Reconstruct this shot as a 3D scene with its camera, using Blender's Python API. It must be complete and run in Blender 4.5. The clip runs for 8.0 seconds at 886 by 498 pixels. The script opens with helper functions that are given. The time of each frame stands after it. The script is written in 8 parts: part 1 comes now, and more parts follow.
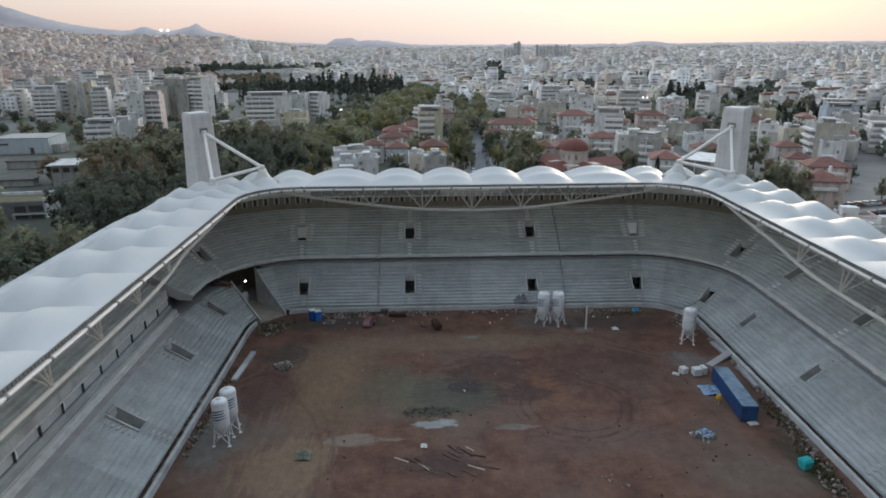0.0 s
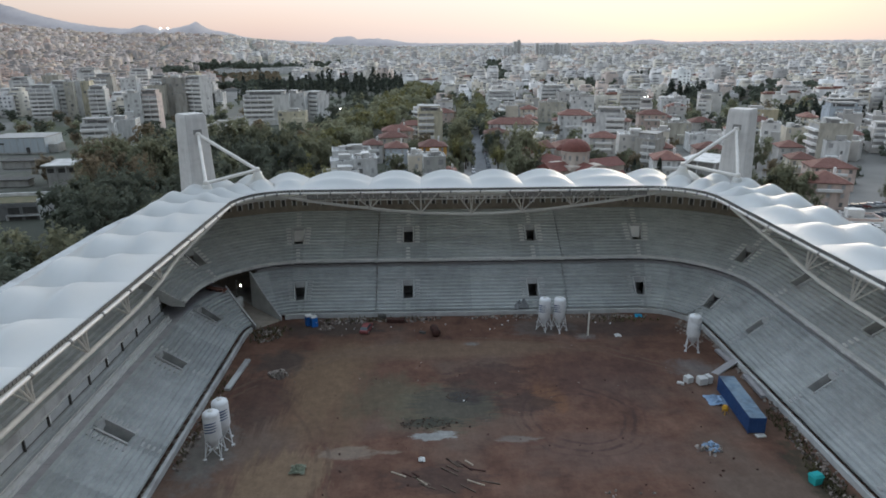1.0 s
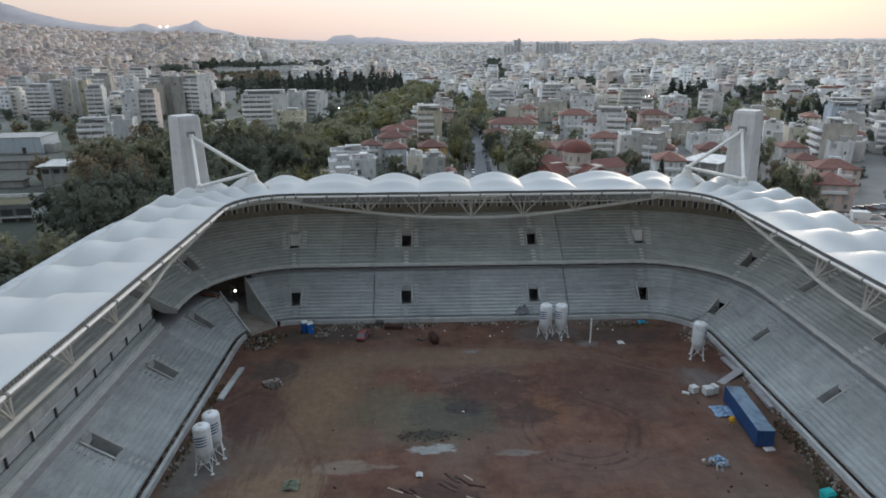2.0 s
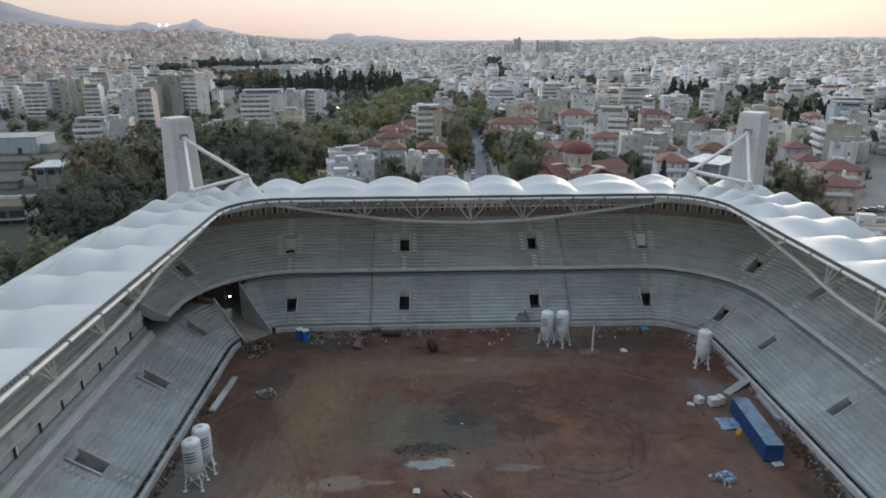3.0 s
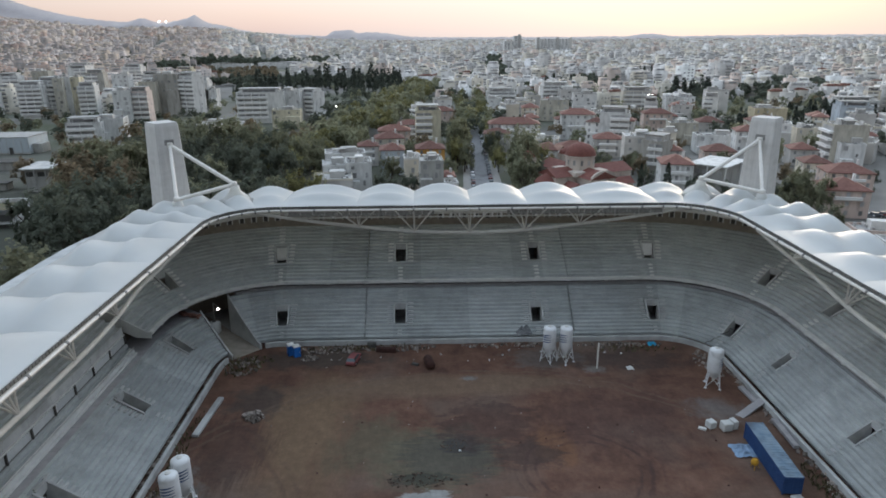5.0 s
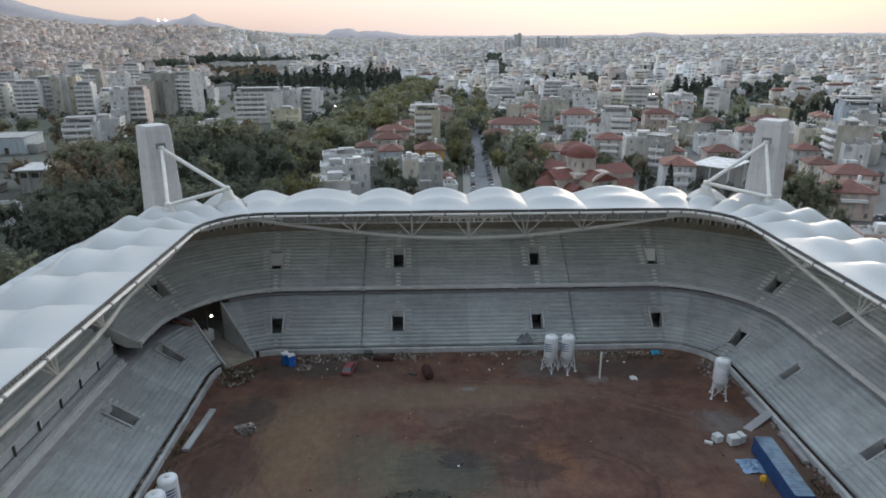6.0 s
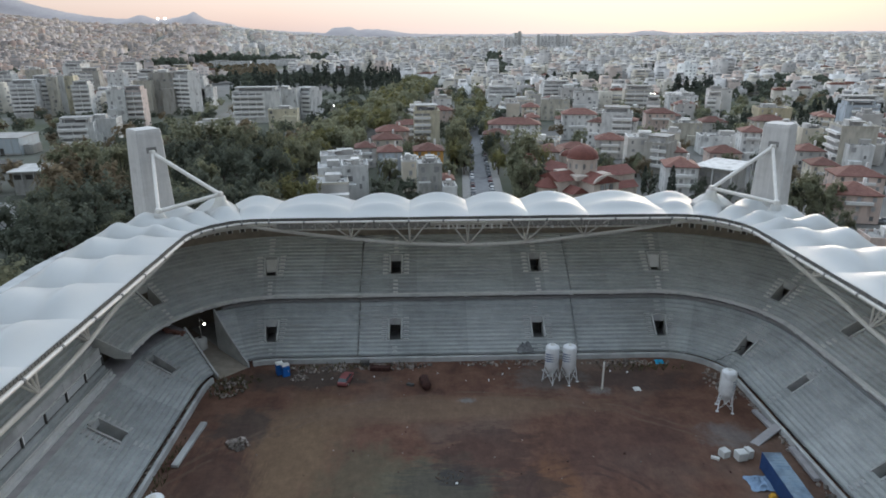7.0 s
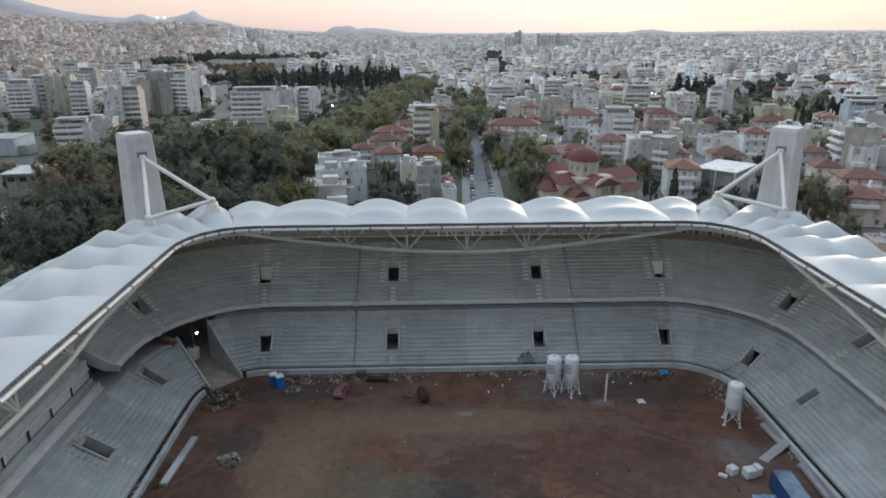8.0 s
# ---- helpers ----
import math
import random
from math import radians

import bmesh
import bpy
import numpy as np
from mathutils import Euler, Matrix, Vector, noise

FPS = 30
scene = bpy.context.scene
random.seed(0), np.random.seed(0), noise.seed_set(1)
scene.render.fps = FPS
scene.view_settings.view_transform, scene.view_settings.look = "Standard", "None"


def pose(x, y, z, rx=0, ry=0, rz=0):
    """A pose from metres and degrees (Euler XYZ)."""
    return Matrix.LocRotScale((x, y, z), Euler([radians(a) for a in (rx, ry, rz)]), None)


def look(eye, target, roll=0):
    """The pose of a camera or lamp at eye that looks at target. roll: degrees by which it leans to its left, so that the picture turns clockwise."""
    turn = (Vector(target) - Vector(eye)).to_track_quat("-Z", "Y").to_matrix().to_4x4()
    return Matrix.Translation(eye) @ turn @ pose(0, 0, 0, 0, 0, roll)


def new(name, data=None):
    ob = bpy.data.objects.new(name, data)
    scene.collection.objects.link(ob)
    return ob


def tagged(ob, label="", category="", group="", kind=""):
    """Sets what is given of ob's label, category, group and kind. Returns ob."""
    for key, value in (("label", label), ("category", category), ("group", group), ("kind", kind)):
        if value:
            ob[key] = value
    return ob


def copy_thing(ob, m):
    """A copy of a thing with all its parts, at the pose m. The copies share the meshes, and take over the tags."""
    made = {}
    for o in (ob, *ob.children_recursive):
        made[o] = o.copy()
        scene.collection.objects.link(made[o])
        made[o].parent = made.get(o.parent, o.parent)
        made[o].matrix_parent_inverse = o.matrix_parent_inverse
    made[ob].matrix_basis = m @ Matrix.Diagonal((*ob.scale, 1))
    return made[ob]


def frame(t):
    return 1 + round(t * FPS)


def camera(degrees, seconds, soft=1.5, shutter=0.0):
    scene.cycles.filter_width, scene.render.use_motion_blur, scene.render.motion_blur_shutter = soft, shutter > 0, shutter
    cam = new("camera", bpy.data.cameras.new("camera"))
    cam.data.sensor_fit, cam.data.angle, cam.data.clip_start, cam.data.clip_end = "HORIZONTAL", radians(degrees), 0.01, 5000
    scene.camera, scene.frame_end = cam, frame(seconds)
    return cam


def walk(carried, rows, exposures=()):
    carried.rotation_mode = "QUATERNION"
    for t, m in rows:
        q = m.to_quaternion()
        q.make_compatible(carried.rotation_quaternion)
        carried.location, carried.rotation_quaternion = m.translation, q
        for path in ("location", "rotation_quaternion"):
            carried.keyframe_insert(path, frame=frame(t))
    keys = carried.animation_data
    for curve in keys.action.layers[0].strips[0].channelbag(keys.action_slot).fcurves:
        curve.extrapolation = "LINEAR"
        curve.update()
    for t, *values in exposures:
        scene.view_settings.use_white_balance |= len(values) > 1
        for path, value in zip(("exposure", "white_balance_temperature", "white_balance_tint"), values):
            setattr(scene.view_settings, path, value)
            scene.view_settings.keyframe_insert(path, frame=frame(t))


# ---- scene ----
cam = camera(68.91, 8.0, soft=1.75)
PATH = [
    (0, (-10.369, -0.507, 53.652), (-7.872, 94.758, 23.349), -0.41),
    (0.5, (-10.232, 0.985, 53.820), (-7.738, 96.205, 23.375), -0.42),
    (1, (-10.108, 2.501, 53.959), (-7.600, 97.694, 23.430), -0.37),
    (1.5, (-9.976, 4.035, 54.094), (-7.458, 99.197, 23.471), -0.36),
    (3, (-9.482, 8.739, 54.594), (-6.968, 103.802, 23.663), -0.34),
    (3.5, (-9.344, 10.212, 54.819), (-6.816, 105.240, 23.785), -0.33),
    (4, (-9.194, 11.804, 54.983), (-6.682, 106.800, 23.847), -0.33),
    (4.5, (-9.030, 13.380, 55.184), (-6.528, 108.335, 23.924), -0.30),
    (6, (-8.511, 18.229, 55.752), (-6.006, 113.080, 24.175), -0.28),
    (6.5, (-8.312, 19.846, 55.984), (-5.817, 114.659, 24.293), -0.29),
    (7, (-8.114, 21.537, 56.219), (-5.619, 116.312, 24.415), -0.29),
    (7.5, (-7.964, 23.232, 56.449), (-5.459, 117.976, 24.556), -0.28),
    (8, (-7.806, 24.905, 56.657), (-5.288, 119.628, 24.702), -0.28),
]
walk(cam, [(t, look(eye, target, roll)) for t, eye, target, roll in PATH], exposures=[(0.0, 0.50), (3.0, 0.54), (6.0, 0.59), (8.0, 0.62)])

# ---- light: dusk, the sun just down ahead, soft sky all round ----
world = bpy.data.worlds.new("dusk_sky")
scene.world = world
world.use_nodes = True
wn = world.node_tree
wn.nodes.clear()
sky = wn.nodes.new("ShaderNodeTexSky")
sky.sky_type = "NISHITA"
sky.sun_disc = False
sky.sun_elevation = radians(3.0)
sky.sun_rotation = radians(24.0)
sky.altitude = 150
sky.air_density = 1.0
sky.dust_density = 2.5
sky.ozone_density = 2.0
bg = wn.nodes.new("ShaderNodeBackground")
bg.inputs["Strength"].default_value = 0.012
tc_w = wn.nodes.new("ShaderNodeTexCoord")
sep_w = wn.nodes.new("ShaderNodeSeparateXYZ")
ramp_w = wn.nodes.new("ShaderNodeValToRGB")
for i_, (p_, c_) in enumerate([(0.0, (0.545, 0.437, 0.415)), (0.012, (0.605, 0.478, 0.437)), (0.03, (0.665, 0.540, 0.483)), (0.05, (0.705, 0.600, 0.548)), (0.08, (0.765, 0.705, 0.665)), (0.25, (0.86, 0.92, 0.99)), (0.5, (0.80, 0.92, 1.07)), (1.0, (0.76, 0.94, 1.17))]):
    e_ = ramp_w.color_ramp.elements[i_] if i_ < 2 else ramp_w.color_ramp.elements.new(p_)
    e_.position, e_.color = p_, (*c_, 1)
wn.links.new(tc_w.outputs["Generated"], sep_w.inputs[0])
wn.links.new(sep_w.outputs["Z"], ramp_w.inputs[0])
bg2 = wn.nodes.new("ShaderNodeBackground")
bg2.inputs["Strength"].default_value = 0.95
add_w = wn.nodes.new("ShaderNodeAddShader")
# brighter towards the set sun, darker behind
side_w = wn.nodes.new("ShaderNodeMapRange")
for key_, val_ in (("From Min", -1.0), ("From Max", 1.0), ("To Min", 0.28), ("To Max", 1.21)):
    side_w.inputs[key_].default_value = val_
glow_w = wn.nodes.new("ShaderNodeVectorMath")
glow_w.operation = "DOT_PRODUCT"
glow_w.inputs[1].default_value = (-0.46, 0.888, 0.0)
wn.links.new(tc_w.outputs["Generated"], glow_w.inputs[0])
wn.links.new(glow_w.outputs["Value"], side_w.inputs["Value"])
# the low sky pales towards where the sun went down
sun_w = wn.nodes.new("ShaderNodeVectorMath")
sun_w.operation = "DOT_PRODUCT"
sun_w.inputs[1].default_value = (0.44, 0.90, 0.0)
wn.links.new(tc_w.outputs["Generated"], sun_w.inputs[0])
far_w, low_w = wn.nodes.new("ShaderNodeMapRange"), wn.nodes.new("ShaderNodeMapRange")
for nd_, vals_ in ((far_w, (0.5, 0.97, 0.36, 0.09)), (low_w, (0.05, 0.35, 1.0, 0.0))):
    for key_, val_ in zip(("From Min", "From Max", "To Min", "To Max"), vals_):
        nd_.inputs[key_].default_value = val_
wn.links.new(sun_w.outputs["Value"], far_w.inputs["Value"])
wn.links.new(sep_w.outputs["Z"], low_w.inputs["Value"])
dim_w = wn.nodes.new("ShaderNodeMath")
dim_w.operation = "MULTIPLY"
wn.links.new(far_w.outputs[0], dim_w.inputs[0])
wn.links.new(low_w.outputs[0], dim_w.inputs[1])
inv_w = wn.nodes.new("ShaderNodeMath")
inv_w.operation = "SUBTRACT"
inv_w.inputs[0].default_value = 1.0
wn.links.new(dim_w.outputs[0], inv_w.inputs[1])
str_w = wn.nodes.new("ShaderNodeMath")
str_w.operation = "MULTIPLY"
# afterglow round the place of the set sun
lobe_w, lobe_m, sum_w = wn.nodes.new("ShaderNodeVectorMath"), wn.nodes.new("ShaderNodeMapRange"), wn.nodes.new("ShaderNodeMath")
lobe_w.operation = "DOT_PRODUCT"
lobe_w.inputs[1].default_value = (0.50, 0.66, 0.56)
lobe_m.interpolation_type = "SMOOTHSTEP"
for key_, val_ in zip(("From Min", "From Max", "To Min", "To Max"), (0.84, 1.0, 0.0, 0.7)):
    lobe_m.inputs[key_].default_value = val_
sum_w.operation = "ADD"
wn.links.new(tc_w.outputs["Generated"], lobe_w.inputs[0])
wn.links.new(lobe_w.outputs["Value"], lobe_m.inputs["Value"])
wn.links.new(side_w.outputs[0], sum_w.inputs[0])
wn.links.new(lobe_m.outputs[0], sum_w.inputs[1])
wn.links.new(sum_w.outputs[0], str_w.inputs[0])
wn.links.new(inv_w.outputs[0], str_w.inputs[1])
wn.links.new(str_w.outputs[0], bg2.inputs["Strength"])
wo = wn.nodes.new("ShaderNodeOutputWorld")
wn.links.new(sky.outputs[0], bg.inputs[0])
# thin cloud takes the colour out of the low sky near the set sun
pale_f, pale_m, pale_w = wn.nodes.new("ShaderNodeMapRange"), wn.nodes.new("ShaderNodeMath"), wn.nodes.new("ShaderNodeMix")
for key_, val_ in zip(("From Min", "From Max", "To Min", "To Max"), (0.78, 0.99, 0.0, 0.62)):
    pale_f.inputs[key_].default_value = val_
pale_m.operation = "MULTIPLY"
pale_w.data_type = "RGBA"
pale_w.inputs[7].default_value = (0.66, 0.625, 0.60, 1)
wn.links.new(sun_w.outputs["Value"], pale_f.inputs["Value"])
wn.links.new(pale_f.outputs[0], pale_m.inputs[0])
wn.links.new(low_w.outputs[0], pale_m.inputs[1])
wn.links.new(pale_m.outputs[0], pale_w.inputs[0])
wn.links.new(ramp_w.outputs[0], pale_w.inputs[6])
wn.links.new(pale_w.outputs[2], bg2.inputs[0])
wn.links.new(bg.outputs[0], add_w.inputs[0])
wn.links.new(bg2.outputs[0], add_w.inputs[1])
wn.links.new(add_w.outputs[0], wo.inputs[0])
sun_data = bpy.data.lights.new("sun", "SUN")
sun_data.energy = 1.15
sun_data.angle = radians(24)
sun_data.color = (1.0, 0.84, 0.66)
sun = new("sun", sun_data)
sun.matrix_world = look((960, 2150, 300), (0, 60, 0))


# ---- materials ----
def material(name, stops, scale=1.0, detail=6, rough=0.85, bump=0.15, bump_scale=None, metal=0.0, vary=0.0, island=0.0, stain=None, spec=0.3, stretch=(1, 1, 1), obj=False):
    """Noise at two scales through a ramp of colours; vary: by object, island: by loose piece."""
    m = bpy.data.materials.new(name)
    m.use_nodes = True
    t = m.node_tree
    b = t.nodes["Principled BSDF"]
    b.inputs["Roughness"].default_value = rough
    b.inputs["Metallic"].default_value = metal
    b.inputs["Specular IOR Level"].default_value = spec
    if obj:
        tc = t.nodes.new("ShaderNodeTexCoord")
        src = tc.outputs["Object"]
    else:
        geo = t.nodes.new("ShaderNodeNewGeometry")
        src = geo.outputs["Position"]
    mp = t.nodes.new("ShaderNodeMapping")
    mp.inputs["Scale"].default_value = stretch
    t.links.new(src, mp.inputs[0])
    n1 = t.nodes.new("ShaderNodeTexNoise")
    n1.inputs["Scale"].default_value = scale
    n1.inputs["Detail"].default_value = detail
    n1.inputs["Roughness"].default_value = 0.65
    t.links.new(mp.outputs[0], n1.inputs["Vector"])
    ramp = t.nodes.new("ShaderNodeValToRGB")
    els = ramp.color_ramp.elements
    for i, (p, c) in enumerate(stops):
        e = els[i] if i < 2 else els.new(p)
        e.position = p
        e.color = (*c, 1)
    t.links.new(n1.outputs["Fac"], ramp.inputs["Fac"])
    col = ramp.outputs["Color"]
    if stain:
        s_scale, s_col, s_lo, s_hi = stain
        n2 = t.nodes.new("ShaderNodeTexNoise")
        n2.inputs["Scale"].default_value = s_scale
        n2.inputs["Detail"].default_value = 5
        t.links.new(mp.outputs[0], n2.inputs["Vector"])
        mr = t.nodes.new("ShaderNodeMapRange")
        mr.inputs["From Min"].default_value = s_lo
        mr.inputs["From Max"].default_value = s_hi
        t.links.new(n2.outputs["Fac"], mr.inputs["Value"])
        mx = t.nodes.new("ShaderNodeMix")
        mx.data_type = "RGBA"
        mx.inputs["B"].default_value = (*s_col, 1)
        t.links.new(mr.outputs[0], mx.inputs["Factor"])
        t.links.new(col, mx.inputs["A"])
        col = mx.outputs["Result"]
    if vary or island:
        hs = t.nodes.new("ShaderNodeHueSaturation")
        mr2 = t.nodes.new("ShaderNodeMapRange")
        a = vary or island
        mr2.inputs["To Min"].default_value = 1 - a
        mr2.inputs["To Max"].default_value = 1 + a
        if vary and island:
            oi = t.nodes.new("ShaderNodeObjectInfo")
            g2 = t.nodes.new("ShaderNodeNewGeometry")
            av = t.nodes.new("ShaderNodeMath")
            av.operation = "MULTIPLY_ADD"
            av.inputs[1].default_value = 0.45
            half_ = t.nodes.new("ShaderNodeMath")
            half_.operation = "MULTIPLY"
            half_.inputs[1].default_value = 0.55
            t.links.new(g2.outputs["Random Per Island"], half_.inputs[0])
            t.links.new(oi.outputs["Random"], av.inputs[0])
            t.links.new(half_.outputs[0], av.inputs[2])
            t.links.new(av.outputs[0], mr2.inputs["Value"])
        elif vary:
            oi = t.nodes.new("ShaderNodeObjectInfo")
            t.links.new(oi.outputs["Random"], mr2.inputs["Value"])
        else:
            g2 = t.nodes.new("ShaderNodeNewGeometry")
            t.links.new(g2.outputs["Random Per Island"], mr2.inputs["Value"])
        t.links.new(mr2.outputs[0], hs.inputs["Value"])
        t.links.new(col, hs.inputs["Color"])
        col = hs.outputs["Color"]
    t.links.new(col, b.inputs["Base Color"])
    if bump:
        nb = t.nodes.new("ShaderNodeTexNoise")
        nb.inputs["Scale"].default_value = bump_scale or scale * 4
        nb.inputs["Detail"].default_value = 4
        t.links.new(mp.outputs[0], nb.inputs["Vector"])
        bm_ = t.nodes.new("ShaderNodeBump")
        bm_.inputs["Strength"].default_value = bump
        bm_.inputs["Distance"].default_value = 0.1
        t.links.new(nb.outputs["Fac"], bm_.inputs["Height"])
        t.links.new(bm_.outputs[0], b.inputs["Normal"])
    return m


def palette(name, colours, rough=0.9, by_island=True):
    """A plain wall paint drawn at random from a list, one colour to each loose piece or object, with grime."""
    m = bpy.data.materials.new(name)
    m.use_nodes = True
    t = m.node_tree
    b = t.nodes["Principled BSDF"]
    b.inputs["Roughness"].default_value = rough
    b.inputs["Specular IOR Level"].default_value = 0.2
    if by_island:
        src = t.nodes.new("ShaderNodeNewGeometry").outputs["Random Per Island"]
    else:
        src = t.nodes.new("ShaderNodeObjectInfo").outputs["Random"]
    ramp = t.nodes.new("ShaderNodeValToRGB")
    ramp.color_ramp.interpolation = "CONSTANT"
    els = ramp.color_ramp.elements
    for i, c in enumerate(colours):
        e = els[i] if i < 2 else els.new(0.5)
        e.position = i / len(colours)
        e.color = (*c, 1)
    t.links.new(src, ramp.inputs["Fac"])
    geo = t.nodes.new("ShaderNodeNewGeometry")
    n = t.nodes.new("ShaderNodeTexNoise")
    n.inputs["Scale"].default_value = 0.15
    n.inputs["Detail"].default_value = 6
    t.links.new(geo.outputs["Position"], n.inputs["Vector"])
    mr = t.nodes.new("ShaderNodeMapRange")
    mr.inputs["From Min"].default_value = 0.3
    mr.inputs["From Max"].default_value = 0.7
    mr.inputs["To Min"].default_value = 0.75
    mr.inputs["To Max"].default_value = 1.1
    t.links.new(n.outputs["Fac"], mr.inputs["Value"])
    hs = t.nodes.new("ShaderNodeHueSaturation")
    t.links.new(ramp.outputs[0], hs.inputs["Color"])
    t.links.new(mr.outputs[0], hs.inputs["Value"])
    t.links.new(hs.outputs[0], b.inputs["Base Color"])
    return m


M_CONC = material("concrete_tiers", [(0.3, (0.294, 0.310, 0.308)), (0.55, (0.360, 0.379, 0.377)), (0.8, (0.426, 0.446, 0.443))], 0.35, rough=0.9, bump=0.2, bump_scale=3, vary=0.10, stain=(0.1, (0.325, 0.335, 0.33), 0.55, 0.75))
M_CONC2 = material("concrete_raw", [(0.3, (0.35, 0.358, 0.355)), (0.7, (0.48, 0.485, 0.478))], 0.5, rough=0.9, bump=0.2, bump_scale=3, stain=(0.2, (0.24, 0.235, 0.23), 0.5, 0.75))
M_TOWER = material("tower_concrete", [(0.3, (0.46, 0.452, 0.437)), (0.7, (0.58, 0.57, 0.553))], 0.5, rough=0.9, bump=0.15, stain=(0.5, (0.39, 0.38, 0.365), 0.5, 0.8), stretch=(0.5, 0.5, 1.0))
M_LIP = material("pale_edge_concrete", [(0.3, (0.47, 0.475, 0.465)), (0.7, (0.58, 0.58, 0.565))], 0.8, rough=0.85, stain=(0.5, (0.36, 0.365, 0.36), 0.55, 0.8))
M_PANEL = material("white_panel", [(0.3, (0.66, 0.66, 0.65)), (0.7, (0.76, 0.76, 0.75))], 1.0, rough=0.6, bump=0.03)
M_BOARD = material("pale_board", [(0.3, (0.5, 0.5, 0.48)), (0.7, (0.62, 0.62, 0.6))], 1.0, rough=0.7, bump=0.05)
# albedo lowered so that the roof's shade sits in the blockwork colour
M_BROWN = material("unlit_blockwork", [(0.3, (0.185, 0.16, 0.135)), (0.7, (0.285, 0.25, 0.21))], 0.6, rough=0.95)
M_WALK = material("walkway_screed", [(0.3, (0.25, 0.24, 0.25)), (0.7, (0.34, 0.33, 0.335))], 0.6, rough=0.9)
# stand concrete toned down, so the passages carry shade in their colour
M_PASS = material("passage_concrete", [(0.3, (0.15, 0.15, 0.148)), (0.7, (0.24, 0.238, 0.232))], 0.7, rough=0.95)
# near-black; in openings it paints the shade of their depth
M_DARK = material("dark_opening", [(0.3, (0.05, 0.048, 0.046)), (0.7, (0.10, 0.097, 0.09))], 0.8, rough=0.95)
M_MEMB = material("white_membrane", [(0.3, (0.68, 0.715, 0.745)), (0.7, (0.76, 0.78, 0.80))], 0.15, rough=0.34, bump=0.03, spec=0.5, stain=(0.08, (0.61, 0.64, 0.67), 0.5, 0.8))
_t = M_MEMB.node_tree
_tr = _t.nodes.new("ShaderNodeBsdfTranslucent")
_tr.inputs["Color"].default_value = (0.78, 0.755, 0.67, 1)
_mx = _t.nodes.new("ShaderNodeMixShader")
_mx.inputs[0].default_value = 0.54
_t.links.new(_t.nodes["Principled BSDF"].outputs[0], _mx.inputs[1])
_t.links.new(_tr.outputs[0], _mx.inputs[2])
_t.links.new(_mx.outputs[0], _t.nodes["Material Output"].inputs["Surface"])
M_STEEL = material("painted_steel", [(0.3, (0.50, 0.495, 0.47)), (0.7, (0.60, 0.59, 0.56))], 1.0, rough=0.5, bump=0.03)
M_PIPE = material("light_edge_pipe", [(0.3, (0.58, 0.56, 0.52)), (0.7, (0.68, 0.66, 0.62))], 0.8, rough=0.5, bump=0.03)
M_PALEGLASS = material("pale_glazing", [(0.3, (0.42, 0.44, 0.45)), (0.7, (0.54, 0.555, 0.56))], 0.4, rough=0.25, bump=0.0, spec=0.6, vary=0.12)
M_CLAMP = material("grey_clamp", [(0.3, (0.09, 0.09, 0.088)), (0.7, (0.16, 0.158, 0.15))], 1.0, rough=0.7)
M_DARKGREY = material("weathered_plate", [(0.3, (0.15, 0.148, 0.142)), (0.7, (0.25, 0.245, 0.235))], 1.2, rough=0.7, bump=0.05)
M_GLASS = material("dark_glazing", [(0.3, (0.05, 0.06, 0.07)), (0.7, (0.10, 0.115, 0.125))], 0.5, rough=0.12, bump=0.0, spec=0.6)
M_DIRT = material("red_earth", [(0.30, (0.066, 0.034, 0.025)), (0.5, (0.105, 0.054, 0.037)), (0.72, (0.150, 0.085, 0.060))], 0.22, detail=10, rough=0.97, bump=0.7, bump_scale=1.2, stain=(0.045, (0.12, 0.085, 0.066), 0.50, 0.64))


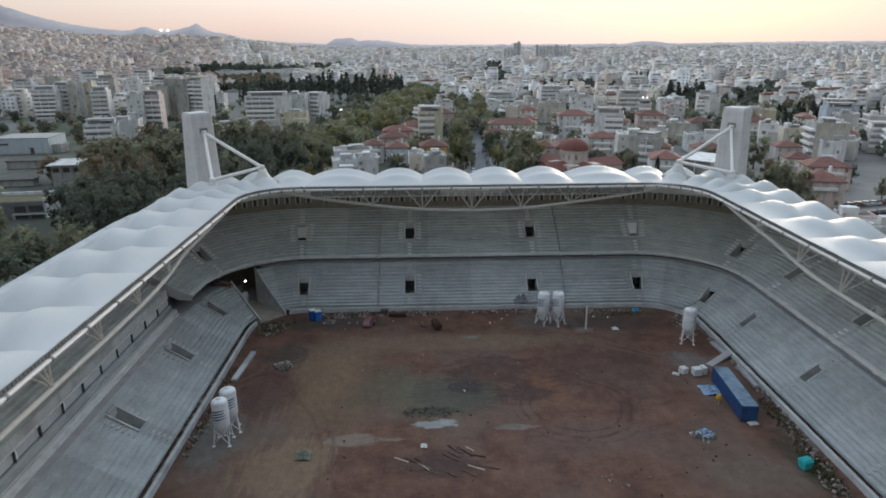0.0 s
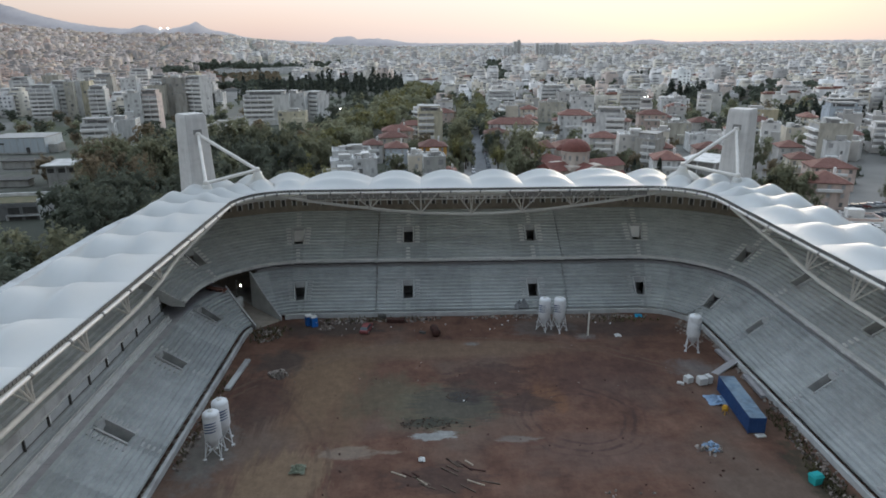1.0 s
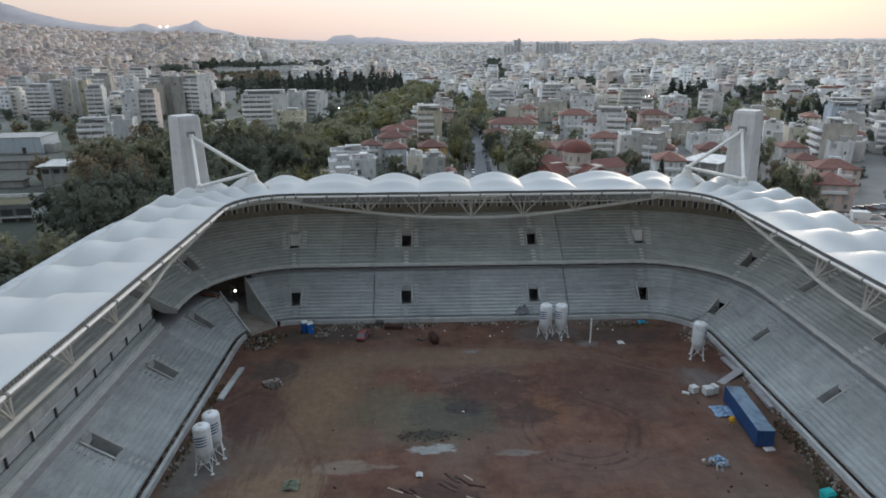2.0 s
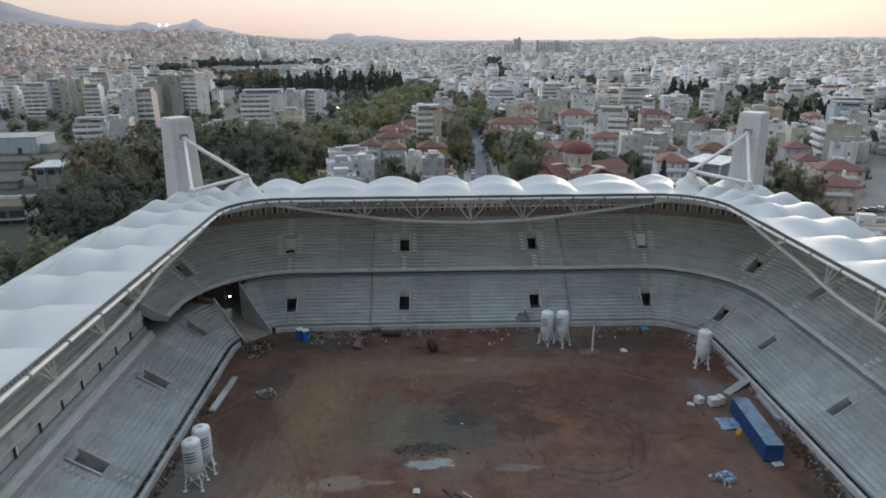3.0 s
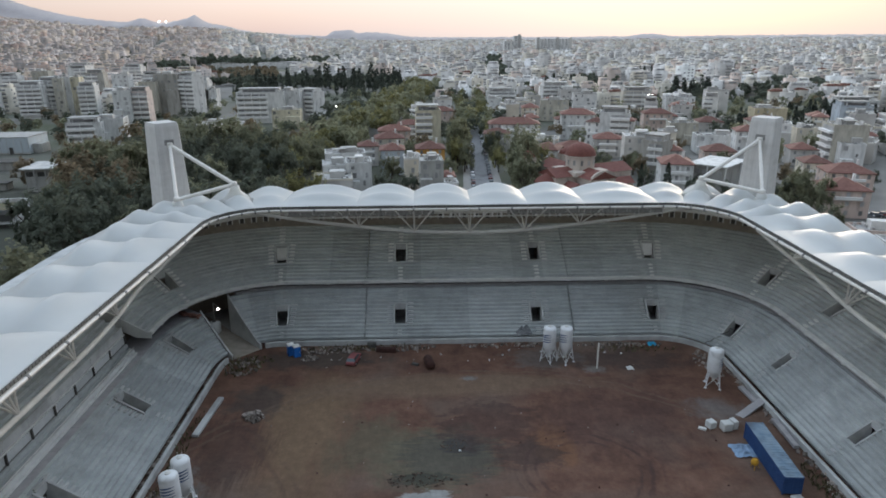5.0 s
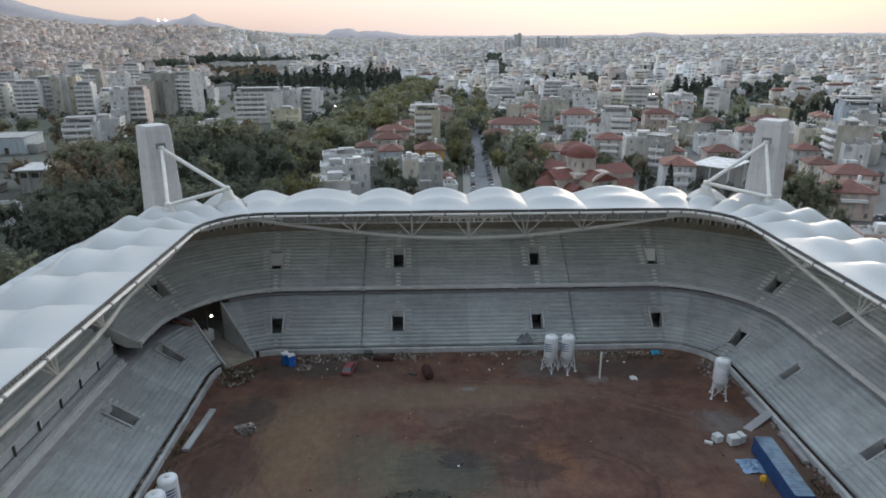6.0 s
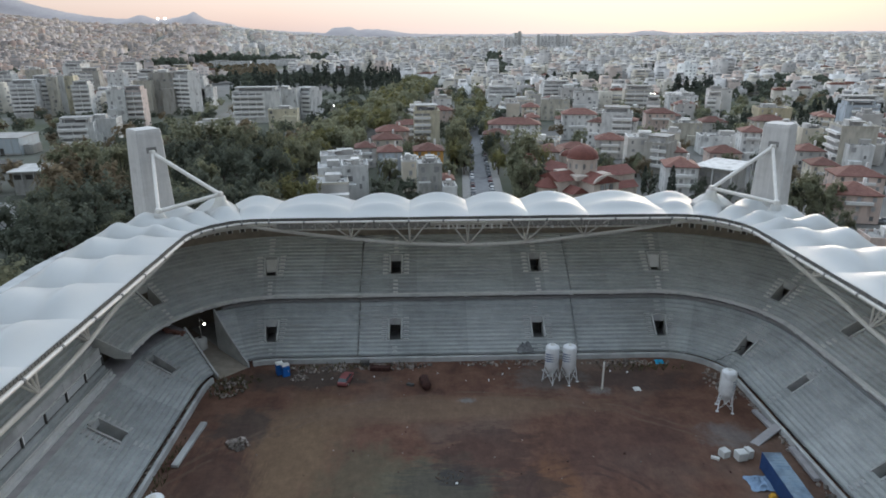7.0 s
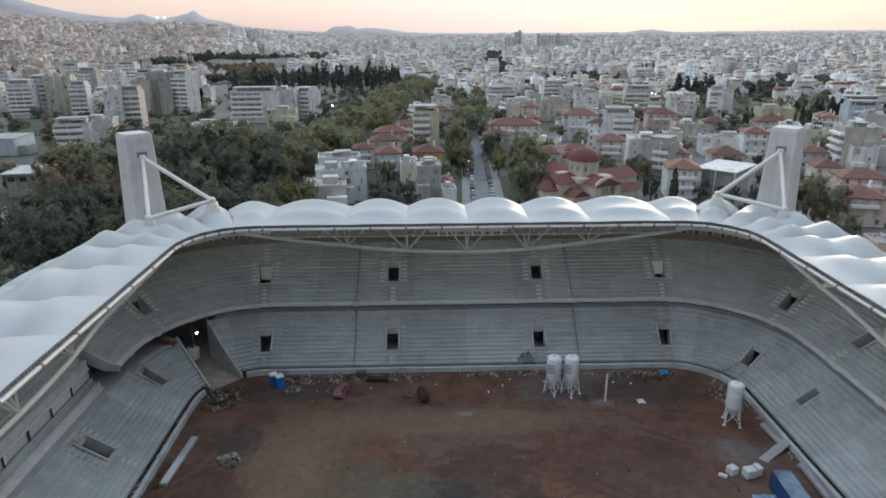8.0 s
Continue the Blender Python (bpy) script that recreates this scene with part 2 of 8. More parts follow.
def patch(m, x, y, rx, ry, colour, amount=0.8, scale=0.25, stretch=(1, 1, 1), edge=0.3, turn=0):
    """A ragged stain of another earth colour laid into a ground material."""
    t = m.node_tree
    b = t.nodes["Principled BSDF"]
    old = b.inputs["Base Color"].links[0].from_socket
    geo = t.nodes.new("ShaderNodeNewGeometry")
    mp = t.nodes.new("ShaderNodeMapping")
    mp.inputs["Location"].default_value = (-x / rx, -y / ry, 0)
    mp.inputs["Scale"].default_value = (1 / rx, 1 / ry, 0)
    t.links.new(geo.outputs["Position"], mp.inputs[0])
    ln = t.nodes.new("ShaderNodeVectorMath")
    ln.operation = "LENGTH"
    t.links.new(mp.outputs[0], ln.inputs[0])
    mp2 = t.nodes.new("ShaderNodeMapping")
    mp2.inputs["Scale"].default_value = stretch
    mp2.inputs["Rotation"].default_value = (0, 0, radians(turn))
    t.links.new(geo.outputs["Position"], mp2.inputs[0])
    n = t.nodes.new("ShaderNodeTexNoise")
    n.inputs["Scale"].default_value = scale
    n.inputs["Detail"].default_value = 8
    n.inputs["Roughness"].default_value = 0.7
    t.links.new(mp2.outputs[0], n.inputs["Vector"])
    ad = t.nodes.new("ShaderNodeMath")
    ad.operation = "MULTIPLY_ADD"
    ad.inputs[1].default_value = 2.2
    t.links.new(n.outputs["Fac"], ad.inputs[0])
    t.links.new(ln.outputs["Value"], ad.inputs[2])
    mr = t.nodes.new("ShaderNodeMapRange")
    mr.inputs["From Min"].default_value = 1.85 - edge
    mr.inputs["From Max"].default_value = 1.85 + edge
    mr.inputs["To Min"].default_value = amount
    mr.inputs["To Max"].default_value = 0.0
    t.links.new(ad.outputs[0], mr.inputs["Value"])
    mx = t.nodes.new("ShaderNodeMix")
    mx.data_type = "RGBA"
    mx.inputs["B"].default_value = (*colour, 1)
    t.links.new(mr.outputs[0], mx.inputs["Factor"])
    t.links.new(old, mx.inputs["A"])
    t.links.new(mx.outputs["Result"], b.inputs["Base Color"])


def grain(m, scale, lo, hi, stretch=(1, 1, 1)):
    """Finer light and dark in the colour of a material."""
    t = m.node_tree
    b = t.nodes["Principled BSDF"]
    old = b.inputs["Base Color"].links[0].from_socket
    geo = t.nodes.new("ShaderNodeNewGeometry")
    mp = t.nodes.new("ShaderNodeMapping")
    mp.inputs["Scale"].default_value = stretch
    t.links.new(geo.outputs["Position"], mp.inputs[0])
    n = t.nodes.new("ShaderNodeTexNoise")
    n.inputs["Scale"].default_value = scale
    n.inputs["Detail"].default_value = 7
    n.inputs["Roughness"].default_value = 0.75
    t.links.new(mp.outputs[0], n.inputs["Vector"])
    mr = t.nodes.new("ShaderNodeMapRange")
    for k_, v_ in (("From Min", 0.3), ("From Max", 0.7), ("To Min", lo), ("To Max", hi)):
        mr.inputs[k_].default_value = v_
    t.links.new(n.outputs["Fac"], mr.inputs["Value"])
    hs = t.nodes.new("ShaderNodeHueSaturation")
    t.links.new(mr.outputs[0], hs.inputs["Value"])
    t.links.new(old, hs.inputs["Color"])
    t.links.new(hs.outputs[0], b.inputs["Base Color"])


def wheel_arcs(m, x, y, r0, r1, pitch, colour, amount):
    """Ruts left by wheels that turned round one spot."""
    t = m.node_tree
    b = t.nodes["Principled BSDF"]
    old = b.inputs["Base Color"].links[0].from_socket
    geo = t.nodes.new("ShaderNodeNewGeometry")
    n = t.nodes.new("ShaderNodeTexNoise")
    n.inputs["Scale"].default_value = 0.12
    n.inputs["Detail"].default_value = 4
    t.links.new(geo.outputs["Position"], n.inputs["Vector"])
    sub = t.nodes.new("ShaderNodeVectorMath")
    sub.operation = "SUBTRACT"
    sub.inputs[1].default_value = (x, y, 0)
    t.links.new(geo.outputs["Position"], sub.inputs[0])
    ln = t.nodes.new("ShaderNodeVectorMath")
    ln.operation = "LENGTH"
    t.links.new(sub.outputs[0], ln.inputs[0])
    wob = t.nodes.new("ShaderNodeMath")
    wob.operation = "MULTIPLY_ADD"
    wob.inputs[1].default_value = 3.0
    t.links.new(n.outputs["Fac"], wob.inputs[0])
    t.links.new(ln.outputs["Value"], wob.inputs[2])
    sc = t.nodes.new("ShaderNodeMath")
    sc.operation = "MULTIPLY"
    sc.inputs[1].default_value = 2 * math.pi / pitch
    t.links.new(wob.outputs[0], sc.inputs[0])
    sn = t.nodes.new("ShaderNodeMath")
    sn.operation = "SINE"
    t.links.new(sc.outputs[0], sn.inputs[0])
    rut = t.nodes.new("ShaderNodeMapRange")
    rut.inputs["From Min"].default_value, rut.inputs["From Max"].default_value = 0.1, 0.9
    t.links.new(sn.outputs[0], rut.inputs["Value"])
    band = t.nodes.new("ShaderNodeMapRange")
    band.interpolation_type = "SMOOTHSTEP"
    mid, half = (r0 + r1) / 2 + 1.5, (r1 - r0) / 2
    dist = t.nodes.new("ShaderNodeMath")
    dist.operation = "SUBTRACT"
    dist.inputs[1].default_value = mid
    t.links.new(wob.outputs[0], dist.inputs[0])
    ab = t.nodes.new("ShaderNodeMath")
    ab.operation = "ABSOLUTE"
    t.links.new(dist.outputs[0], ab.inputs[0])
    for k_, v_ in (("From Min", half * 0.5), ("From Max", half), ("To Min", amount), ("To Max", 0.0)):
        band.inputs[k_].default_value = v_
    t.links.new(ab.outputs[0], band.inputs["Value"])
    pr = t.nodes.new("ShaderNodeMath")
    pr.operation = "MULTIPLY"
    t.links.new(band.outputs[0], pr.inputs[0])
    t.links.new(rut.outputs[0], pr.inputs[1])
    mx = t.nodes.new("ShaderNodeMix")
    mx.data_type = "RGBA"
    mx.inputs["B"].default_value = (*colour, 1)
    gaps = t.nodes.new("ShaderNodeTexNoise")
    gaps.inputs["Scale"].default_value = 0.3
    gaps.inputs["Detail"].default_value = 5
    t.links.new(geo.outputs["Position"], gaps.inputs["Vector"])
    gm = t.nodes.new("ShaderNodeMapRange")
    gm.inputs["From Min"].default_value, gm.inputs["From Max"].default_value = 0.36, 0.56
    t.links.new(gaps.outputs["Fac"], gm.inputs["Value"])
    pr2 = t.nodes.new("ShaderNodeMath")
    pr2.operation = "MULTIPLY"
    t.links.new(pr.outputs[0], pr2.inputs[0])
    t.links.new(gm.outputs[0], pr2.inputs[1])
    t.links.new(pr2.outputs[0], mx.inputs["Factor"])
    t.links.new(old, mx.inputs["A"])
    t.links.new(mx.outputs["Result"], b.inputs["Base Color"])


# tan tracks, dark ruts, the grey-green muddy hollow and its pale puddles
patch(M_DIRT, -27, 98, 8, 20, (0.146, 0.096, 0.059), 0.9, 0.14, (1, 0.4, 1), 0.3, 8)
patch(M_DIRT, -30, 73, 8, 9, (0.168, 0.115, 0.074), 0.9, 0.35, (1.6, 0.25, 1), 0.14, -28)
patch(M_DIRT, -8, 110, 38, 4.5, (0.138, 0.092, 0.062), 0.9, 0.12, (0.3, 1, 1), 0.25)
patch(M_DIRT, -21, 79, 6, 1.8, (0.175, 0.138, 0.108), 0.8, 0.5, (0.5, 1.4, 1), 0.15)
patch(M_DIRT, -37, 93, 7, 11, (0.058, 0.034, 0.027), 0.6, 0.5, (2.2, 0.2, 1), 0.16, 12)
patch(M_DIRT, -17, 94, 8, 9, (0.092, 0.076, 0.050), 0.8, 0.3, (1, 0.5, 1), 0.25)
patch(M_DIRT, -8, 91, 10, 8.5, (0.098, 0.086, 0.058), 0.9, 0.35, (0.6, 1.2, 1), 0.2, 30)
patch(M_DIRT, -6, 91, 9, 7, (0.066, 0.060, 0.048), 0.8, 0.7, (0.35, 2.2, 1), 0.14, 30)
patch(M_DIRT, -4.2, 93.5, 3.6, 3.0, (0.044, 0.041, 0.038), 0.9, 0.8, (0.4, 1.8, 1), 0.14, 30)
patch(M_DIRT, -10.0, 86.2, 5.5, 1.9, (0.040, 0.041, 0.031), 0.85, 0.9, (0.5, 1.8, 1), 0.16, -14)
patch(M_DIRT, 9, 93, 4, 6, (0.165, 0.078, 0.036), 0.45, 0.5, (1, 0.5, 1), 0.2)
patch(M_DIRT, 0, 99, 9, 8, (0.052, 0.031, 0.026), 0.65, 0.4, (0.6, 1.4, 1), 0.16)
patch(M_DIRT, 5, 91, 6, 4, (0.046, 0.032, 0.027), 0.7, 0.6, (0.5, 1.4, 1), 0.16)
patch(M_DIRT, 26, 118, 14, 5, (0.052, 0.036, 0.031), 0.75, 0.3)
patch(M_DIRT, -30, 120, 16, 4, (0.052, 0.042, 0.036), 0.75, 0.4, (0.6, 1, 1), 0.2)
patch(M_DIRT, -36, 106, 6, 6, (0.055, 0.043, 0.037), 0.75, 0.4, (1, 1, 1), 0.2)
patch(M_DIRT, -41, 80, 4, 9, (0.135, 0.128, 0.118), 0.8, 0.5)
patch(M_DIRT, 14, 78, 14, 6, (0.112, 0.074, 0.060), 0.6, 0.3, (0.5, 1.2, 1))
patch(M_DIRT, 12, 119, 8, 5, (0.11, 0.095, 0.085), 0.7, 0.4, (1, 1, 1), 0.2)
patch(M_DIRT, 20, 100, 14, 12, (0.064, 0.034, 0.028), 0.6, 0.4, (0.8, 0.3, 1))
patch(M_DIRT, 36, 101, 5, 4, (0.14, 0.132, 0.128), 0.6, 0.4)
patch(M_DIRT, -9.5, 82.8, 4.2, 1.3, (0.235, 0.235, 0.225), 0.95, 0.6, (0.6, 1.4, 1), 0.1)
patch(M_DIRT, 2.4, 81.5, 4.0, 1.0, (0.155, 0.130, 0.112), 0.8, 0.7, (0.4, 1.5, 1), 0.15)
patch(M_DIRT, -2.0, 112.3, 1.6, 0.9, (0.165, 0.16, 0.155), 0.8, 1.2)
patch(M_DIRT, 20.0, 114.5, 2.2, 1.6, (0.15, 0.14, 0.13), 0.7, 0.8)
patch(M_DIRT, -9, 73, 8, 3.5, (0.055, 0.036, 0.030), 0.7, 0.6, (0.5, 1.5, 1), 0.16, -35)
patch(M_DIRT, 40, 72, 3, 9, (0.045, 0.045, 0.030), 0.7, 0.6, (1, 1, 1), 0.16)
wheel_arcs(M_DIRT, 12.5, 87, 6.0, 10.5, 1.6, (0.050, 0.029, 0.025), 0.7)
wheel_arcs(M_DIRT, -62, 70, 36, 40, 1.9, (0.060, 0.038, 0.031), 0.4)
wheel_arcs(M_DIRT, -2, 60, 52, 56, 1.8, (0.135, 0.095, 0.072), 0.4)
M_GROUND = material("city_ground", [(0.3, (0.11, 0.108, 0.10)), (0.7, (0.21, 0.202, 0.188))], 0.02, rough=0.95, bump=0.1, stain=(0.006, (0.07, 0.08, 0.05), 0.45, 0.6))
patch(M_GROUND, -150, 225, 105, 105, (0.05, 0.054, 0.04), 0.92, 0.06, (1, 1, 1), 0.3)
patch(M_GROUND, -60, 300, 70, 130, (0.06, 0.062, 0.045), 0.9, 0.06, (1, 1, 1), 0.3)
patch(M_GROUND, -260, 1240, 190, 150, (0.10, 0.105, 0.075), 0.9, 0.02, (1, 1, 1), 0.3)
grain(M_DIRT, 2.4, 0.92, 1.08, (1, 0.3, 1))
grain(M_DIRT, 0.7, 0.80, 1.18)
grain(M_DIRT, 0.16, 0.84, 1.16, (1, 0.4, 1))
grain(M_CONC, 1.0, 0.84, 1.14, (0.09, 0.09, 2.3))
grain(M_CONC, 2.2, 0.93, 1.06)
grain(M_TOWER, 1.0, 0.84, 1.12, (1.5, 1.5, 0.10))



# ---- mesh helpers ----
def mesh_ob(name, verts, faces, mat, parent=None, label="", smooth=False):
    me = bpy.data.meshes.new(name)
    me.from_pydata([tuple(v) for v in verts], [], faces)
    me.update()
    if mat:
        me.materials.append(mat)
    if smooth:
        me.polygons.foreach_set("use_smooth", [True] * len(me.polygons))
    ob = new(name, me)
    if parent:
        ob.parent = parent
    return tagged(ob, label)


def part(name, bm, mat, parent, label="", smooth=False):
    me = bpy.data.meshes.new(name)
    bm.normal_update()
    bm.to_mesh(me)
    bm.free()
    me.materials.append(mat)
    if smooth:
        me.polygons.foreach_set("use_smooth", [True] * len(me.polygons))
    ob = new(name, me)
    ob.parent = parent
    return tagged(ob, label)


def shared(name, me, parent, m, label=""):
    """One more object on a mesh that others use too."""
    ob = new(name, me)
    ob.parent = parent
    ob.matrix_basis = m
    return tagged(ob, label)


def box(bm, x0, x1, y0, y1, z0, z1, m=None):
    vs = [bm.verts.new((m @ Vector(c)) if m else c) for c in ((x0, y0, z0), (x1, y0, z0), (x1, y1, z0), (x0, y1, z0), (x0, y0, z1), (x1, y0, z1), (x1, y1, z1), (x0, y1, z1))]
    for f in ((3, 2, 1, 0), (4, 5, 6, 7), (0, 1, 5, 4), (1, 2, 6, 5), (2, 3, 7, 6), (3, 0, 4, 7)):
        bm.faces.new([vs[i] for i in f])
    return vs


def tube(bm, pts, r, n=8, r_end=None):
    """A round bar along a line of points."""
    pts = [Vector(p) for p in pts]
    rings = []
    for i, p in enumerate(pts):
        d = (pts[min(i + 1, len(pts) - 1)] - pts[max(i - 1, 0)]).normalized()
        a = d.cross(Vector((0, 0, 1)))
        if a.length < 1e-3:
            a = Vector((1, 0, 0))
        a.normalize()
        b = a.cross(d)
        k = i / max(1, len(pts) - 1)
        rr = r if r_end is None else r + (r_end - r) * k
        rings.append([bm.verts.new(p + (a * math.cos(2 * math.pi * j / n) + b * math.sin(2 * math.pi * j / n)) * rr) for j in range(n)])
    for a, b in zip(rings, rings[1:]):
        for j in range(n):
            bm.faces.new((a[j], a[(j + 1) % n], b[(j + 1) % n], b[j]))
    bm.faces.new(rings[0][::-1])
    bm.faces.new(rings[-1])


def lathe(bm, prof, n=16, cx=0, cy=0):
    rings = [[bm.verts.new((cx + r * math.cos(2 * math.pi * j / n), cy + r * math.sin(2 * math.pi * j / n), z)) for j in range(n)] for r, z in prof]
    for a, b in zip(rings, rings[1:]):
        for j in range(n):
            bm.faces.new((a[j], a[(j + 1) % n], b[(j + 1) % n], b[j]))
    bm.faces.new(rings[0][::-1])
    bm.faces.new(rings[-1])


def thing(name, label, category, group="", kind="", m=None):
    e = new(name)
    if m is not None:
        e.matrix_basis = m
    return tagged(e, label, category, group, kind)


# ---- the bowl: one profile swept round a rounded rectangle ----
XC, AX, YN, YS = -0.8, 34.9, 116.0, 9.0
R_FRONT, R_LIP, R_TOP = 9.3, 18.7, 31.2
YR = 117.5  # the roof's own corner centres lie a little further out
R_EDGE = 10.0


def north(k, R, yn=YN):
    return XC + k, yn + R


def south(k, R, yn=YN):
    return XC + k, YS - R


def west(k, R, yn=YN):
    return XC - AX - R, k


def east(k, R, yn=YN):
    return XC + AX + R, k


def arc(sx, sy):
    """Corner walk: k in degrees from the side's direction (0) to the end's direction (90)."""
    def at(k, R, yn=YN):
        a = radians(k)
        return XC + sx * (AX + R * math.cos(a)), (yn if sy > 0 else YS) + sy * R * math.sin(a)
    return at


NW, NE, SW, SE = arc(-1, 1), arc(1, 1), arc(-1, -1), arc(1, -1)


def sweep(prof, path, ks, flip=False, yn=YN):
    """Closed profile (R, z) swept over the walk's values ks; returns verts and faces, with capped ends."""
    verts, faces, n = [], [], len(prof)
    for k in ks:
        for R, z in prof:
            x, y = path(k(R) if callable(k) else k, R, yn)
            verts.append((x, y, z))
    for i in range(len(ks) - 1):
        for j in range(n):
            a, b, c, d = i * n + j, i * n + (j + 1) % n, (i + 1) * n + (j + 1) % n, (i + 1) * n + j
            faces.append((a, d, c, b) if flip else (a, b, c, d))
    last = (len(ks) - 1) * n
    faces.append(list(range(n)) if flip else list(range(n))[::-1])
    faces.append(list(range(last, last + n))[::-1] if flip else list(range(last, last + n)))
    return verts, faces


def steps(R0, z0, n, tread, rise, under=0.7, grow=0.0, skip=0):
    """Stepped profile; grow: how much more each riser rises than the one below it."""
    if grow:
        lev = [z0 + sum(rise + grow * q for q in range(i)) for i in range(skip + n + 1)]
        prof = [(R0 + skip * tread, lev[skip] - (rise if skip else 0.32))]
        for i in range(skip, skip + n):
            prof += [(R0 + i * tread, lev[i]), (R0 + (i + 1) * tread - 0.02, lev[i])]
        return prof + [(R0 + (skip + n) * tread - 0.02, lev[skip + n - 1] - under), (R0 + skip * tread, lev[skip] - (rise + 0.25 if skip else 0.42))]
    prof = [(R0, z0 - rise)]
    for i in range(n):
        prof += [(R0 + i * tread, z0 + i * rise), (R0 + (i + 1) * tread - 0.02, z0 + i * rise)]
    prof += [(R0 + n * tread - 0.02, z0 + (n - 1) * rise - under), (R0, z0 - rise - 0.25)]
    return prof


LOW = dict(R0=10.6, z0=1.15, tread=0.70, rise=0.44, grow=0.018)
UPP = dict(R0=18.95, z0=9.35, tread=0.78, rise=0.475, grow=0.0)


LOW_W = dict(R0=10.6, z0=1.15, tread=0.70, rise=0.36, grow=0.010)  # the main stand is flatter


def level(t, i):
    """Height of row i of tier t."""
    return t["z0"] + i * t["rise"] + t["grow"] * i * (i - 1) / 2


def rows_between(t, a, b):
    """The steps of tier t from row a up to row b."""
    if t["grow"]:
        return steps(t["R0"], t["z0"], b - a, t["tread"], t["rise"], grow=t["grow"], skip=a)
    return steps(t["R0"] + a * t["tread"], level(t, a), b - a, t["tread"], t["rise"])


def lin(a, b, n):
    return [a + (b - a) * i / (n - 1) for i in range(n)]


lower = thing("lower_stand", "pale grey precast concrete terrace steps without seats", "stand", kind="structure")
upper = thing("upper_stand", "grey concrete upper tier of bare terrace steps", "stand", kind="structure")


def tier_unit(parent, t, n0, n1, path, ks, flip=False):
    v, f = sweep(rows_between(t, n0, n1), path, ks, flip)
    return mesh_ob("terrace_unit", v, f, M_CONC, parent)


def vomitory(parent, t, path, k0, k1, ra, rb, n, flip=False, board=None):
    """A stair mouth between k0 and k1 of the walk: rows under and over it, cheeks, lintel and a dark passage."""
    tier_unit(parent, t, 0, ra, path, [k0, k1], flip)
    tier_unit(parent, t, rb, n, path, [k0, k1], flip)
    Ra, Rb = t["R0"] + ra * t["tread"], t["R0"] + rb * t["tread"]
    za, zb = level(t, ra - 1), level(t, rb)
    d = (k1 - k0) / 9
    lip = 0.1 if path is east and t is LOW else 0.36
    for a, b in ((k0, k0 + d), (k1 - d, k1)):
        v, f = sweep([(Ra - 0.3, za - 1.5), (Ra - 0.3, za + lip), (Rb + 0.25, zb + lip), (Rb + 0.25, zb - 3.2)], path, [a, b], flip)
        mesh_ob("cheek_wall", v, f, M_CONC2, parent)
    v, f = sweep([(Rb - 0.1, zb - 0.9), (Rb - 0.1, zb + lip), (Rb + 0.25, zb + lip), (Rb + 0.25, zb - 0.9)], path, [k0 + d, k1 - d], flip)
    mesh_ob("lintel", v, f, M_CONC2, parent)
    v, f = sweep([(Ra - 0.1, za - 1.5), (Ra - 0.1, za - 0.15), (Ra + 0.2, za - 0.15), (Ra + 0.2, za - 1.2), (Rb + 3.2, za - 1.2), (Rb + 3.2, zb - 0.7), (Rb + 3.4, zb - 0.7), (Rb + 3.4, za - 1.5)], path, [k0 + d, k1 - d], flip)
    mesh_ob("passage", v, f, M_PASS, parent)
    for a, b, lo, hi in ((k0 - 4 * d, k0 - 0.6 * d, max(0, ra - 1), rb + 1), (k1 + 0.6 * d, k1 + 4 * d, max(0, ra - 1), rb + 1), (k0 + 3 * d, k1 - 3 * d, rb, n - 1), (k0 + 3 * d, k1 - 3 * d, 0, ra - 2)):
        verts, faces = [], []
        if path is east and hi == rb + 1:
            continue
        for i in range(lo, hi):
            R, z = t["R0"] + (i + 1) * t["tread"], level(t, i)
            h = (level(t, i + 1) - z) / 2
            v, f = sweep([(R - 0.36, z + 0.003), (R - 0.36, z + h), (R - 0.005, z + h), (R - 0.005, z + 0.003)], path, [a, b], flip)
            faces += [[q + len(verts) for q in g] for g in f]
            verts += v
        if verts:
            mesh_ob("aisle_steps", verts, faces, M_BOARD if t is UPP else M_CONC2, parent, "pale half steps of an aisle")
    if board:
        v, f = sweep([(Rb - 1.1, za - 0.1), (Rb - 0.16, zb - 0.2), (Rb - 0.22, zb - 0.2), (Rb - 1.16, za - 0.1)], path, [k0 + d * 1.2, k1 - d * 1.2], flip)
        mesh_ob("board", v, f, board, parent, "pale board closing the stair mouth")


NL, NU = 13, 17
NW_ROWS = 13
